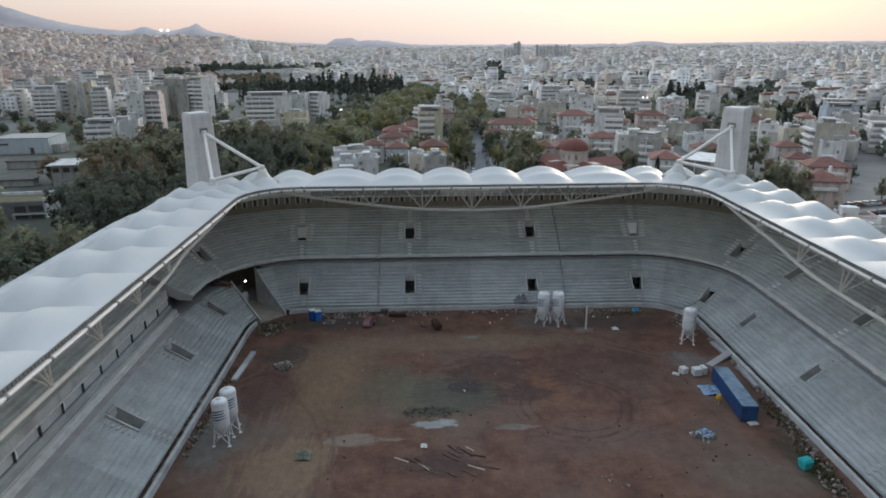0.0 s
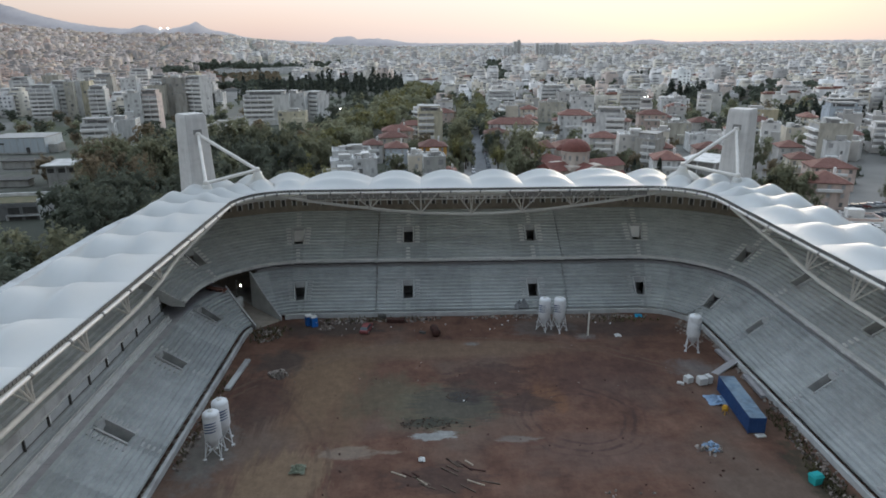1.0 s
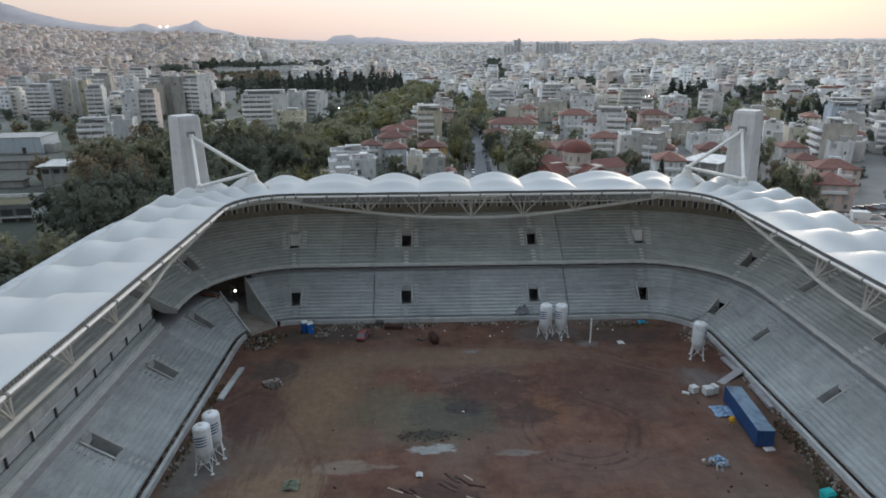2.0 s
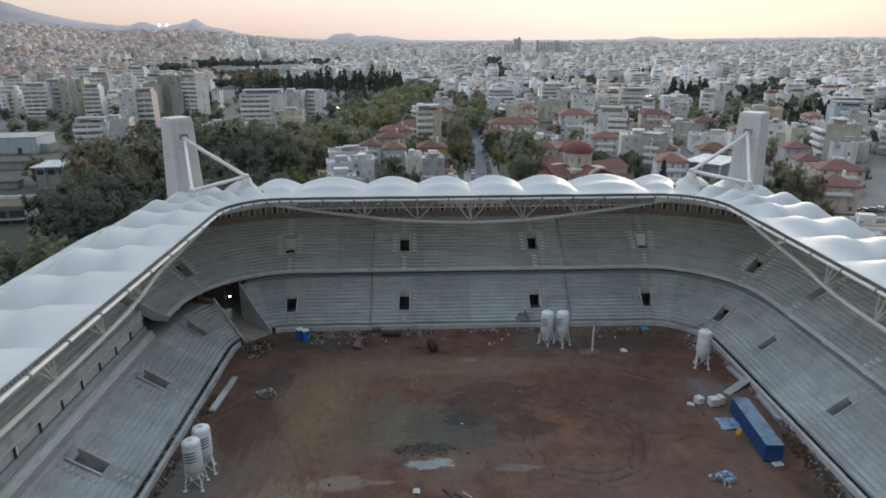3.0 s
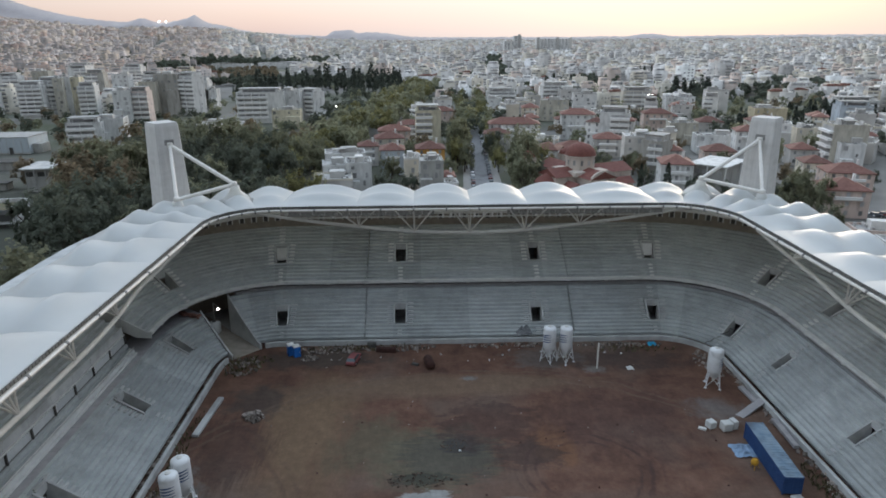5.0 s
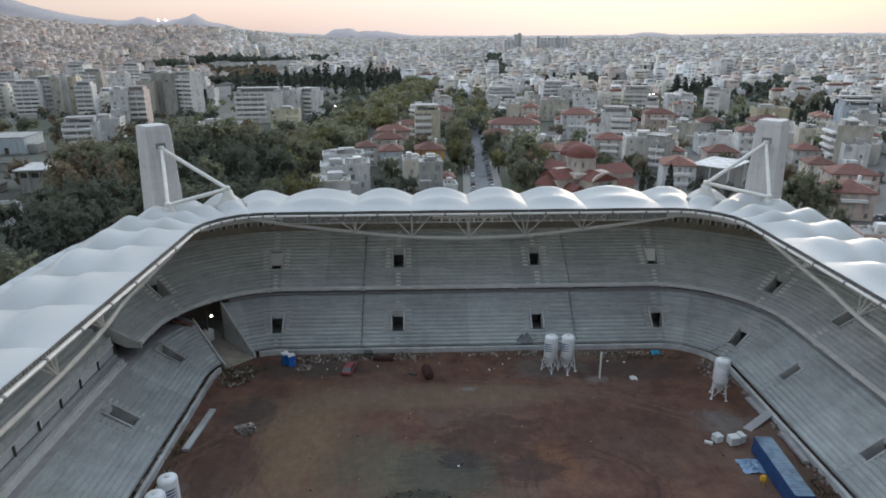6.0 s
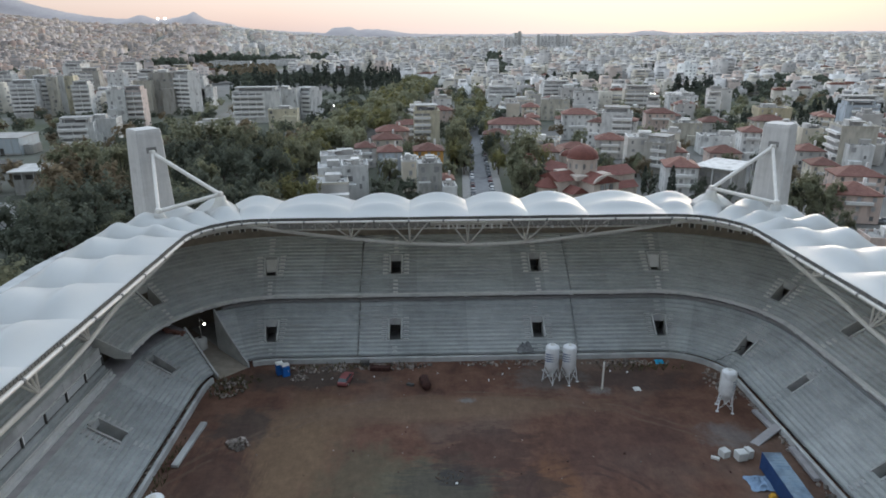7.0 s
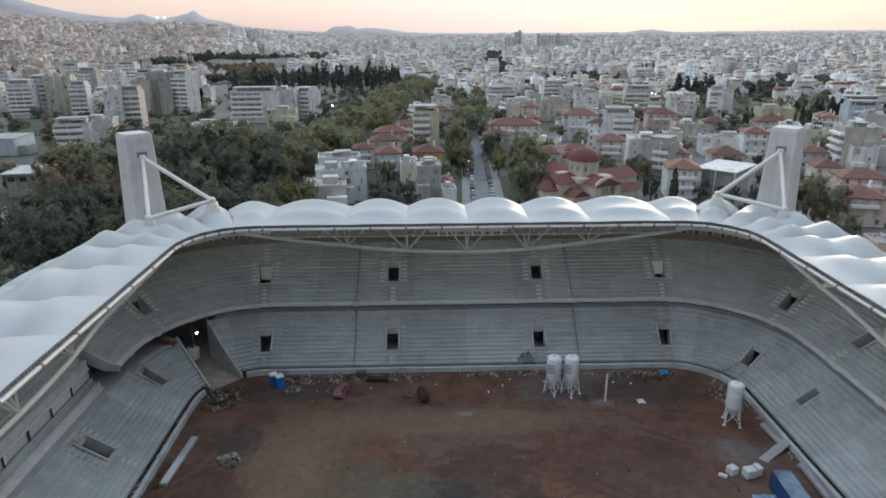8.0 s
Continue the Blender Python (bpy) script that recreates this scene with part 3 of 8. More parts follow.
# far end, lower and upper: joints and stair mouths along the straight
for parent, t, n, mouths, ra, rb in ((lower, LOW, NL, (-13.4, 13.2), 4, 8), (upper, UPP, NU, (-13.4, 14.0), 6, 10)):
    cuts = [-AX, -27.6, -20.1, mouths[0] - 1.35, mouths[0] + 1.35, -9.3, 0.0, 9.3, mouths[1] - 1.35, mouths[1] + 1.35, 20.1, 27.6, AX]
    for a, b in zip(cuts, cuts[1:]):
        ga, gb = (0.085 if abs(abs(q) - 20.1) < 0.1 else 0.006 for q in (a, b))
        if abs(b - a - 2.7) < 1e-6:
            vomitory(parent, t, north, a, b, ra, rb, n)
        else:
            tier_unit(parent, t, 0, n, north, [a + ga, b - gb])
    # corners; the left lower one is split by the diagonal gateway
    for path, flip, left in ((NW, True, True), (NE, False, False)):
        gate = parent is lower and left
        deg = 5.0 if parent is lower else 3.1
        top = 84.9 if parent is lower else 83.4
        mid_ = 24 if parent is lower else (29 if left else 26.5)
        marks = [(0, mid_ - deg), (mid_ - deg, mid_ + deg), (mid_ + deg, 43), (43, 64), (64, top - deg), (top - deg, top + deg), (top + deg, 90)]
        marks = [q for q in marks if q[1] - q[0] > 0.2]
        for a, b in marks:
            mouth = abs(b - a - 2 * deg) < 1e-6
            if gate and (a in (24 - deg, 24 + deg, 43) or a == 0):
                continue
            if mouth:
                vomitory(parent, t, path, a, b, *((ra, rb) if parent is lower or a > 60 else ((5, 9) if left else (4, 8))), n, not flip, (M_BOARD if left else M_PANEL) if parent is upper and a > 60 else None)
            else:
                m_ = max(2, int((b - a) / 5) + 1)
                tier_unit(parent, t, 0, n, path, lin(a + 0.05, b - 0.05, m_), not flip)
        if gate:
            HALF = 3.1
            edge_a = lambda R: 45 - math.degrees(math.asin(HALF / R))
            edge_b = lambda R: 45 + math.degrees(math.asin(HALF / R))
            tier_unit(parent, LOW_W, 0, NW_ROWS, path, [0.05, 1.5], not flip)
            vomitory(parent, LOW_W, path, 1.55, 9.65, 6, 11, NW_ROWS, not flip)
            side = [(lambda R, q=q: 9.7 + (edge_a(R) - 9.7) * q) for q in (0, 0.33, 0.66, 1)]
            v, f = sweep(rows_between(LOW_W, 0, NW_ROWS), path, side, not flip)
            mesh_ob("terrace_unit", v, f, M_CONC, parent)
            far = [(lambda R, q=q: edge_b(R) + (64 - edge_b(R)) * q) for q in (0, 0.33, 0.66, 1)]
            v, f = sweep(rows_between(t, 0, n), path, far, not flip)
            mesh_ob("terrace_unit", v, f, M_CONC, parent)
            for e, s in ((edge_a, -1), (edge_b, 1)):
                wall = [(lambda R, s=s: 45 + s * math.degrees(math.asin((HALF - 0.05) / R))), (lambda R, s=s: 45 + s * math.degrees(math.asin((HALF - 0.35) / R)))]
                prof = [(9.4, 0.0), (9.4, 1.0), (10.6, 1.5), (15.0, 4.45), (19.8, 8.15), (19.8, 0.0)] if s > 0 else [(9.4, 0.0), (9.4, 1.0), (10.6, 1.5), (15.0, 3.95), (19.8, 6.55), (19.8, 0.0)]
                v, f = sweep(prof, path, wall, s < 0)
                mesh_ob("gateway_wall", v, f, M_CONC2, parent)
    # the long sides
    for path, flip, left in ((west, True, True), (east, False, False)):
        mouth_y = [y for y in ((99.1 if left else (108.4 if parent is lower else 110.7)) - 20.4 * i for i in range(5)) if y > YS + 6]
        hw = 1.05 if not left and parent is lower else 1.35
        cuts = sorted({YN, YS, *[v for y in mouth_y for v in (y - hw, y + hw, y + 10.2)]})
        cuts = [c for c in cuts if YS <= c <= YN]
        if parent is upper and left:
            continue
        for a, b in zip(cuts, cuts[1:]):
            if abs(b - a - 2 * hw) < 1e-6:
                vomitory(parent, LOW_W if left else t, path, a, b, *(((6, 11) if left else (5, 9)) if parent is lower else (5, 9)), NW_ROWS if left else n, flip)
            else:
                tier_unit(parent, LOW_W if left else t, 0, NW_ROWS if left else n, path, [a + 0.02, b - 0.02], flip)
    # the end behind the camera, plain
    for path, ks, flip in ((SW, lin(0, 90, 8), False), (SE, lin(0, 90, 8), True), (south, [-AX, AX], True)):
        tier_unit(parent, t, 0, n, path, ks, flip)

# front wall of the pitch side and the dark channel behind it
def ring(parent, name, prof, mat, runs, label="", yn=YN, ys=None):
    for path, ks, flip in runs:
        v, f = sweep(prof, path, ks, flip, yn)
        mesh_ob(name, v, f, mat, parent, label)


def loop_runs(step=9.8, gate=False, yn=YN):
    runs = []
    cuts = [YS + i * (yn - YS) / 11 for i in range(12)]
    for a, b in zip(cuts, cuts[1:]):
        runs += [(west, [a, b], True), (east, [a, b], False)]
    xs = [-AX, -27.6, -20.1, -9.3, 0.0, 9.3, 20.1, 27.6, AX]
    for a, b in zip(xs, xs[1:]):
        runs += [(north, [a, b], False), (south, [a, b], True)]
    runs += [(NE, lin(0, 45, 5), False), (NE, lin(45, 90, 5), False), (SE, lin(0, 90, 9), True), (SW, lin(0, 90, 9), False)]
    runs = runs + ([(NW, lin(0, 20, 4), True), (NW, lin(68, 90, 4), True)] if gate else [(NW, lin(0, 45, 5), True), (NW, lin(45, 90, 5), True)])
    return runs


M_CHANNEL = material("silted_channel", [(0.35, (0.035, 0.032, 0.028)), (0.55, (0.10, 0.09, 0.075)), (0.75, (0.24, 0.225, 0.21))], 0.25, detail=8, rough=0.95, bump=0.3)
pitch_wall = thing("pitch_wall", "low grey concrete wall round the earth floor", "wall", kind="structure")
ring(pitch_wall, "wall_block", [(9.3, 0.0), (9.3, 0.9), (9.35, 0.95), (9.8, 0.95), (9.85, 0.9), (9.85, 0.0)], M_CONC2, loop_runs(gate=True))
ring(pitch_wall, "channel", [(9.85, -0.1), (9.85, 0.12), (10.6, 0.12), (10.6, -0.1)], M_CHANNEL, loop_runs(gate=True), "dark drain channel")

# upper tier front beam, brackets, soffit and back wall
LIP = [(18.35, 9.02), (18.35, 9.5), (18.95, 9.5), (18.95, 9.25), (19.4, 9.3), (19.4, 9.02)]
lip_runs = [r for r in loop_runs() if r[0] is not west]
left_lip = [(west, [112.6, YN], True)]
ring(upper, "front_beam", LIP, M_LIP, lip_runs + left_lip, "pale concrete front beam")
bm = bmesh.new()
box(bm, -0.34, 0.34, -0.14, 0.3, -0.32, 0.42)
bracket_mesh = bpy.data.meshes.new("bracket")
bm.to_mesh(bracket_mesh)
bm.free()
bracket_mesh.materials.append(M_LIP)
spots = [(north, x) for x in (-27.6, -20.1, -9.3, 0, 9.3, 20.1, 27.6)] + [(NE, a) for a in (2, 24, 45, 64, 80)] + [(NW, a) for a in (2, 24, 45, 64, 80)] + [(east, 108.6 - 9.8 * i) for i in range(9)]
for path, k in spots:
    x, y = path(k, 18.45)
    x2, y2 = path(k, 10.0)
    shared("bracket", bracket_mesh, upper, Matrix.Translation((x, y, 9.14)) @ Matrix.Rotation(math.atan2(y - y2, x - x2) - math.pi / 2, 4, "Z"))
# left end face of the corner tier
v, f = sweep([(18.5, 8.4), (18.5, 9.5), (19.0, 9.5), (32.2, 17.5), (32.2, 14.7), (21.0, 8.6)], west, [112.3, 112.6], True)
mesh_ob("end_face", v, f, M_CONC2, upper, "bare concrete end of the corner tier")
v, f = sweep(rows_between(UPP, 0, NU), west, [112.6, YN], True)
mesh_ob("terrace_unit", v, f, M_CONC, upper)

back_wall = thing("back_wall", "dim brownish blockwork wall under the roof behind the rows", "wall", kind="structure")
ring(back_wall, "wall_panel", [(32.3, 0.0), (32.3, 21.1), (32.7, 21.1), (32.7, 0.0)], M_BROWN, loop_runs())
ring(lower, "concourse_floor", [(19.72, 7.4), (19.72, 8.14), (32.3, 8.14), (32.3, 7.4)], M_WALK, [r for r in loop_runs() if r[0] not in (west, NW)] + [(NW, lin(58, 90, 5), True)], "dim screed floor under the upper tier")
# openings along the top of the back wall: pale piers between them
bm = bmesh.new()
for q0, q1, h0, h1 in ((-0.62, -0.38, 0, 1.5), (0.38, 0.62, 0, 1.5), (-0.62, 0.62, 1.5, 1.72)):
    box(bm, q0, q1, -0.12, 0.12, h0, h1)
pier_mesh = bpy.data.meshes.new("opening_frame")
bm.to_mesh(pier_mesh)
bm.free()
pier_mesh.materials.append(M_LIP)
# solid dark boxes fill the frames, with the inner shade as their colour
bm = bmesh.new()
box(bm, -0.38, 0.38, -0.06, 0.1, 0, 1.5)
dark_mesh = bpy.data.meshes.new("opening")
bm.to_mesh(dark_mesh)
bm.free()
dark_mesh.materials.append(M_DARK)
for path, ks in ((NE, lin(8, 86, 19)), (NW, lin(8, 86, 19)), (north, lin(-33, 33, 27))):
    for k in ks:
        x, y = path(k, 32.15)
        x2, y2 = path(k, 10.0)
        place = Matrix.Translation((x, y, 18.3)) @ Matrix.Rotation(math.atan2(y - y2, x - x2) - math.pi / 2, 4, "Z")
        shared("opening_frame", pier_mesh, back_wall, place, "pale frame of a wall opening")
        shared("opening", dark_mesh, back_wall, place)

# main stand on the left: walkway, parapet, a few rows, glazed boxes and the tier over them
main = thing("main_stand_boxes", "row of glazed boxes over a concrete walkway on the long stand", "stand", kind="structure")
MY0, MY1 = 111.3 - 5.23 * 19, 111.3
cells = lin(MY0, MY1, 20)
for a, b in zip(cells, cells[1:]):
    for name, prof, mat in (
        ("walkway", [(19.6, 5.3), (19.6, 6.15), (21.1, 6.15), (21.1, 5.3)], M_WALK),
        ("kerb", [(20.75, 6.15), (20.75, 6.5), (21.1, 6.5), (21.1, 6.15)], M_LIP),
        ("parapet", [(21.1, 5.4), (21.1, 7.1), (21.3, 7.1), (21.3, 5.4)], M_LIP),
        ("glazing_head", [(22.4, 9.38), (22.4, 9.5), (22.5, 9.5), (22.5, 9.38)], M_DARK),
        ("glazing_sill", [(22.38, 8.0), (22.38, 8.1), (22.5, 8.1), (22.5, 8.0)], M_CLAMP),
        ("box_terrace", [(21.3, 5.9), (21.3, 6.8), (21.7, 6.8), (21.7, 7.4), (22.1, 7.4), (22.1, 8.0), (22.5, 8.0), (22.5, 5.9)], M_CONC),
        ("glazing", [(22.5, 8.0), (22.5, 9.5), (22.62, 9.5), (22.62, 8.0)], M_PALEGLASS),
        ("box_slab", [(22.3, 9.5), (22.3, 9.75), (24.0, 9.75), (24.0, 9.5)], M_LIP),
        ("upper_front", [(22.5, 9.75), (22.5, 11.0), (22.7, 11.0), (22.7, 9.75)], M_CONC2),
        ("terrace_unit", steps(22.7, 10.9, 10, 0.78, 0.5), M_CONC),
    ):
        v, f = sweep(prof, west, [a + 0.02, b - 0.02], True)
        mesh_ob(name, v, f, mat, main)
    v, f = sweep([(22.2, 8.0), (22.2, 9.5), (22.48, 9.5), (22.48, 8.0)], west, [b - 0.09, b + 0.09], True)
    mesh_ob("box_divider", v, f, M_DARK, main)
    v, f = sweep([(22.42, 8.05), (22.42, 9.3), (22.48, 9.3), (22.48, 8.05)], west, [a + 0.12, a + 0.62], True)
    if int(a) % 2 == 0:
        mesh_ob("pale_panel", v, f, M_PANEL, main, "white panel between the glazing")
for path, ks in ((west, [111.3, YN]), (NW, lin(0, 36, 7))):
    v, f = sweep([(19.6, 5.3), (19.6, 6.15), (24.5, 6.15), (24.5, 5.3)], path, ks, True)
    mesh_ob("walkway", v, f, M_WALK, main)
v, f = sweep([(21.12, 7.35), (21.12, 7.43), (21.2, 7.43), (21.2, 7.35)], west, [MY0, MY1], True)
mesh_ob("handrail", v, f, M_PIPE, main)

# ---- the membrane roof ----
M_FASCIA = material("grey_lattice", [(0.35, (0.17, 0.17, 0.162)), (0.6, (0.29, 0.288, 0.275)), (0.72, (0.6, 0.6, 0.59))], 2.2, rough=0.7)
roof = thing("stadium_roof", "white scalloped tensile membrane roof in arched bays", "roof", kind="structure")
DEPTH = 20.0


def roof_z(u, d, amp=1.0, drop=0.0, rim=0.0):
    """Height of the membrane: u across the bay (0 to 1), d inwards from the edge pipe."""
    base = 26.4 + 0.15 * math.sin(min(1, d / 6) * math.pi) - 0.027 * max(0, d - 9.5) ** 2 - drop * max(0, d - 3)
    s = max(0.0, math.sin(math.pi * u)) ** 0.85
    front = 1.55 * math.exp(-(math.hypot(d - 4.9, 0.6) - 0.6) / 2.3) * min(1, d / 3.4)
    rear = 2.1 * math.exp(-(math.hypot(d - 11.4, 0.8) - 0.8) / 2.5)
    base += rim * (s - 0.45) * max(0.0, d - 12.5) / 7.5
    return base + (front + rear * min(1, d / 8)) * s * amp + 0.12 * s * (1 - min(1, d / 3.0))


def bay(path, k0, k1, amp=1.05, drop=0.0, rim=0.0):
    nu, nd = 18, 30
    verts, faces = [], []
    for i in range(nu + 1):
        k = k0 + (k1 - k0) * i / nu
        for j in range(nd + 1):
            d = DEPTH * j / nd
            sag = 0.35 * math.sin(math.pi * i / nu) * (1 - d / DEPTH)
            x, y = path(k, R_EDGE + 0.35 + d - sag * 0.3, YR)
            verts.append((x, y, roof_z(i / nu, d, amp, drop, rim)))
    top = len(verts)
    verts += [(x, y, z - 0.06) for x, y, z in verts]
    w = nd + 1
    for i in range(nu):
        for j in range(nd):
            q = (i * w + j, i * w + j + 1, (i + 1) * w + j + 1, (i + 1) * w + j)
            faces.append(q)
            faces.append(tuple(top + v_ for v_ in q[::-1]))
    return mesh_ob("membrane_bay", verts, faces, M_MEMB, roof, smooth=True)


B, B_SIDE = 10.35, 10.75
far_marks = [-34.2, -2 * B, -B, 0, B, 2 * B, 34.2]
CORNER = (0, 17, 34, 51, 70)
for a, b in zip(far_marks, far_marks[1:]):
    bay(north, a, b, 0.76)
for path in (NW, NE):
    for a, b in zip(CORNER, CORNER[1:]):
        bay(path, a, b, 0.92, 0.04, 0.7)


def bridge(path_a, ka, path_b, kb, amp=1.05, drop=0.0):
    """A bay that starts on a corner walk and ends on a straight."""
    def at(k, R, yn=YR):
        a = path_a(ka, R, yn)
        b = path_b(kb, R, yn)
        return a[0] + (b[0] - a[0]) * k, a[1] + (b[1] - a[1]) * k
    bay(at, 0, 1, amp, drop)


bridge(NW, 70, north, -34.2, 0.72)
bridge(NE, 70, north, 34.2, 0.72)
side_marks = [109.1 - B_SIDE * i for i in range(10)]
for path, corner in ((west, NW), (east, NE)):
    bridge(corner, 0, path, 109.1, 0.95, 0.06)
    for a, b in zip(side_marks, side_marks[1:]):
        bay(path, b, a, 1.0, 0.085, 1.5)
for path in (SW, SE):
    for a, b in zip(lin(0, 90, 5), lin(0, 90, 5)[1:]):
        bay(path, a, b)
for a, b in zip(lin(-AX, AX, 8), lin(-AX, AX, 8)[1:]):
    bay(south, a, b)
# inner edge: pale pipe, dark serrated strip over it, gutter behind
roof_runs = loop_runs(yn=YR)


def edge_line(off, z, wave=0.0):
    pts = []
    for path, ks in ((west, lin(14.0, 113.0, 30)), (NW, lin(0, 90, 14)), (north, lin(-34, 34, 24)), (NE, lin(90, 0, 14)), (east, lin(113.0, 14.0, 30)), (SE, lin(0, 90, 10)), (south, lin(34, -34, 8)), (SW, lin(90, 0, 10))):
        pts += [(*path(k, R_EDGE + off, YR), z) for k in ks]
    return pts + [pts[0]]


for name, off, z, r, mat in (("edge_pipe", 0.0, 25.75, 0.22, M_PIPE), ("inner_pipe", 1.4, 24.9, 0.16, M_STEEL)):
    bm = bmesh.new()
    tube(bm, edge_line(off, z), r, 8)
    part(name, bm, mat, roof)
bm = bmesh.new()
line = edge_line(0.0, 25.75)
for p, q in list(zip(line, line[1:]))[::2]:
    p, q = Vector(p), Vector(q)
    d_ = (q - p).normalized() * 0.16
    tube(bm, [p - d_, p + d_], 0.29, 8)
tagged(part("pipe_collars", bm, M_DARKGREY, roof, "dark bolted collars on the edge pipe"), kind="stuff")
line = edge_line(0.12, 26.25)
bm = bmesh.new()
for p, q in zip(line, line[1:]):
    p, q = Vector(p), Vector(q)
    n_ = max(1, round((q - p).length / 0.62))
    for i in range(n_):
        a, b = p.lerp(q, (i + 0.12) / n_), p.lerp(q, (i + 0.88) / n_)
        h, w_ = Vector((0, 0, 0.2)), (b - a).cross(Vector((0, 0, 1))).normalized() * 0.05
        vs = [bm.verts.new(c) for c in (a - w_ - h, b - w_ - h, b - w_ + h, a - w_ + h, a + w_ - h, b + w_ - h, b + w_ + h, a + w_ + h)]
        for fc in ((0, 1, 2, 3), (7, 6, 5, 4), (0, 4, 5, 1), (3, 2, 6, 7), (0, 3, 7, 4), (1, 5, 6, 2)):
            bm.faces.new([vs[c] for c in fc])
tagged(part("clamp_plates", bm, M_CLAMP, roof, "dark clamp plates along the membrane edge"), kind="stuff")
# perforated grey fascia panels hung under the far edge
for k in [-33 + 2.2 * i for i in range(31)]:
    if abs(k + 1.1) > 7:
        v, f = sweep([(10.75, 24.45), (10.75, 25.3), (10.83, 25.3), (10.83, 24.45)], north, [k + 0.06, k + 2.14], False, YR)
        mesh_ob("fascia_panel", v, f, M_FASCIA, roof, "dim grey lattice panel")
# catwalk and purlins under the far roof
for path, ks in ((north, lin(-34, 34, 15)), (NW, lin(30, 90, 7)), (NE, lin(30, 90, 7))):
    for a, b in zip(ks, ks[1:]):
        v, f = sweep([(11.9, 24.35), (11.9, 24.95), (12.9, 24.95), (12.9, 24.35)], path, [a, b], path is NW, YR)
        mesh_ob("catwalk", v, f, M_STEEL, roof, "grey steel catwalk under the membrane")
    for off, z, r in ((4.6, 23.9, 0.12), (7.4, 23.2, 0.12), (10.6, 22.6, 0.14), (14.0, 21.6, 0.12), (17.0, 20.9, 0.14)):
        bm = bmesh.new()
        tube(bm, [(*path(k, R_EDGE + off, YR), z) for k in ks], r, 6)
        part("purlin", bm, M_STEEL, roof)
ring(roof, "gutter", [(29.9, 21.2), (29.9, 22.0), (33.6, 22.0), (33.6, 21.2)], M_CONC2, roof_runs, yn=YR)
for path, marks in ((north, far_marks), (west, side_marks), (east, side_marks), (NW, CORNER), (NE, CORNER)):
    for k in marks:
        bm = bmesh.new()
        tube(bm, [(*path(k, R_EDGE + 0.6 + 19.0 * q / 8, YR), roof_z(0, 0.6 + 19.0 * q / 8, 1.0, 0.085 if path in (west, east) else 0.04) - 0.45) for q in range(9)], 0.16, 6)
        part("rafter", bm, M_STEEL, roof)
ring(roof, "corner_ledge", [(30.6, 22.0), (30.6, 23.2), (33.6, 23.2), (33.6, 22.0)], M_CONC2, [(NW, lin(30, 60, 6), True)], "flat grey roof ledge at the corner mast", yn=YR)
facade = thing("outer_facade", "plain grey outer wall of the stadium", "wall", kind="structure")
ring(facade, "facade_panel", [(33.1, 0.0), (33.1, 21.2), (33.5, 21.2), (33.5, 0.0)], M_CONC2, roof_runs, yn=YR)

# cones under the mast struts
PEG_IN = [Vector((-44.1, 132.5, 29.3)), Vector((42.7, 132.5, 29.4))]
PEG_OUT = [Vector((-52.5, 126.3, 28.0)), Vector((51.3, 126.3, 28.2))]
for p in PEG_IN + PEG_OUT:
    bm = bmesh.new()
    lathe(bm, [(3.4, -2.9), (2.2, -2.3), (1.35, -1.5), (0.95, -0.7), (0.82, 0.0), (0.3, 0.02)], 20)
    o = part("mast_cone", bm, M_MEMB, roof, "white membrane cone round a strut foot", smooth=True)
    o.matrix_basis = Matrix.Translation(p)

# ---- trusses: bottom chord bowed below the edge pipe, posts and diagonals at each valley ----
def truss(path, marks, k_lo, k_hi, depth, back, label, power=2):
    t = thing("roof_truss", label, "truss", group="roof trusses")
    mid, half = (k_lo + k_hi) / 2, (k_hi - k_lo) / 2

    def low(k):
        q = 1 - abs((k - mid) / half) ** power
        return (*path(k, R_EDGE + back * min(1, q * 1.4) + 0.1, YR), 25.6 - depth * q)
    bm = bmesh.new()
    tube(bm, [low(k) for k in lin(k_lo, k_hi, 41)], 0.30, 8)
    part("bottom_chord", bm, M_STEEL, t)
    for k in marks:
        if abs(k - mid) > half * 0.93:
            continue
        a = low(k)
        rear = 0.05 if path is north else back
        roof_at = 25.6 if path is north else 25.3
        ends = [("post", k)] + [("diagonal", k + q) for q in ((-3.4, 3.4) if path is north else (-4.4, -2.2))]
        for name, kk in ends:
            bm = bmesh.new()
            tube(bm, [a, (*path(kk, R_EDGE + rear, YR), roof_at)], 0.14, 6)
            part(name, bm, M_STEEL, t)
        bm = bmesh.new()
        tube(bm, [a, (*path(k, R_EDGE + 12.5, YR), 24.2 if path is north else 23.2)], 0.12, 6)
        part("tie", bm, M_STEEL, t)
    return t


far_truss = truss(north, [-2 * B, -B, 0, B, 2 * B], -40.0, 40.0, 5.3, 3.3, "pale steel bow truss under the far roof edge")
bm = bmesh.new()
tube(bm, [(*north(k, R_EDGE + 1.9, YR), 23.85) for k in lin(-33.5, 33.5, 31)], 0.15, 6)
part("middle_chord", bm, M_STEEL, far_truss)
side_nodes = [107.2 - 11.3 * i for i in range(9)]
truss(west, side_nodes, 13.0, 113.0, 6.8, 4.8, "pale steel bow truss along the roof edge over the boxes", 5)
truss(east, side_nodes, 13.0, 113.0, 6.8, 4.8, "pale steel bow truss along the open long stand", 5)
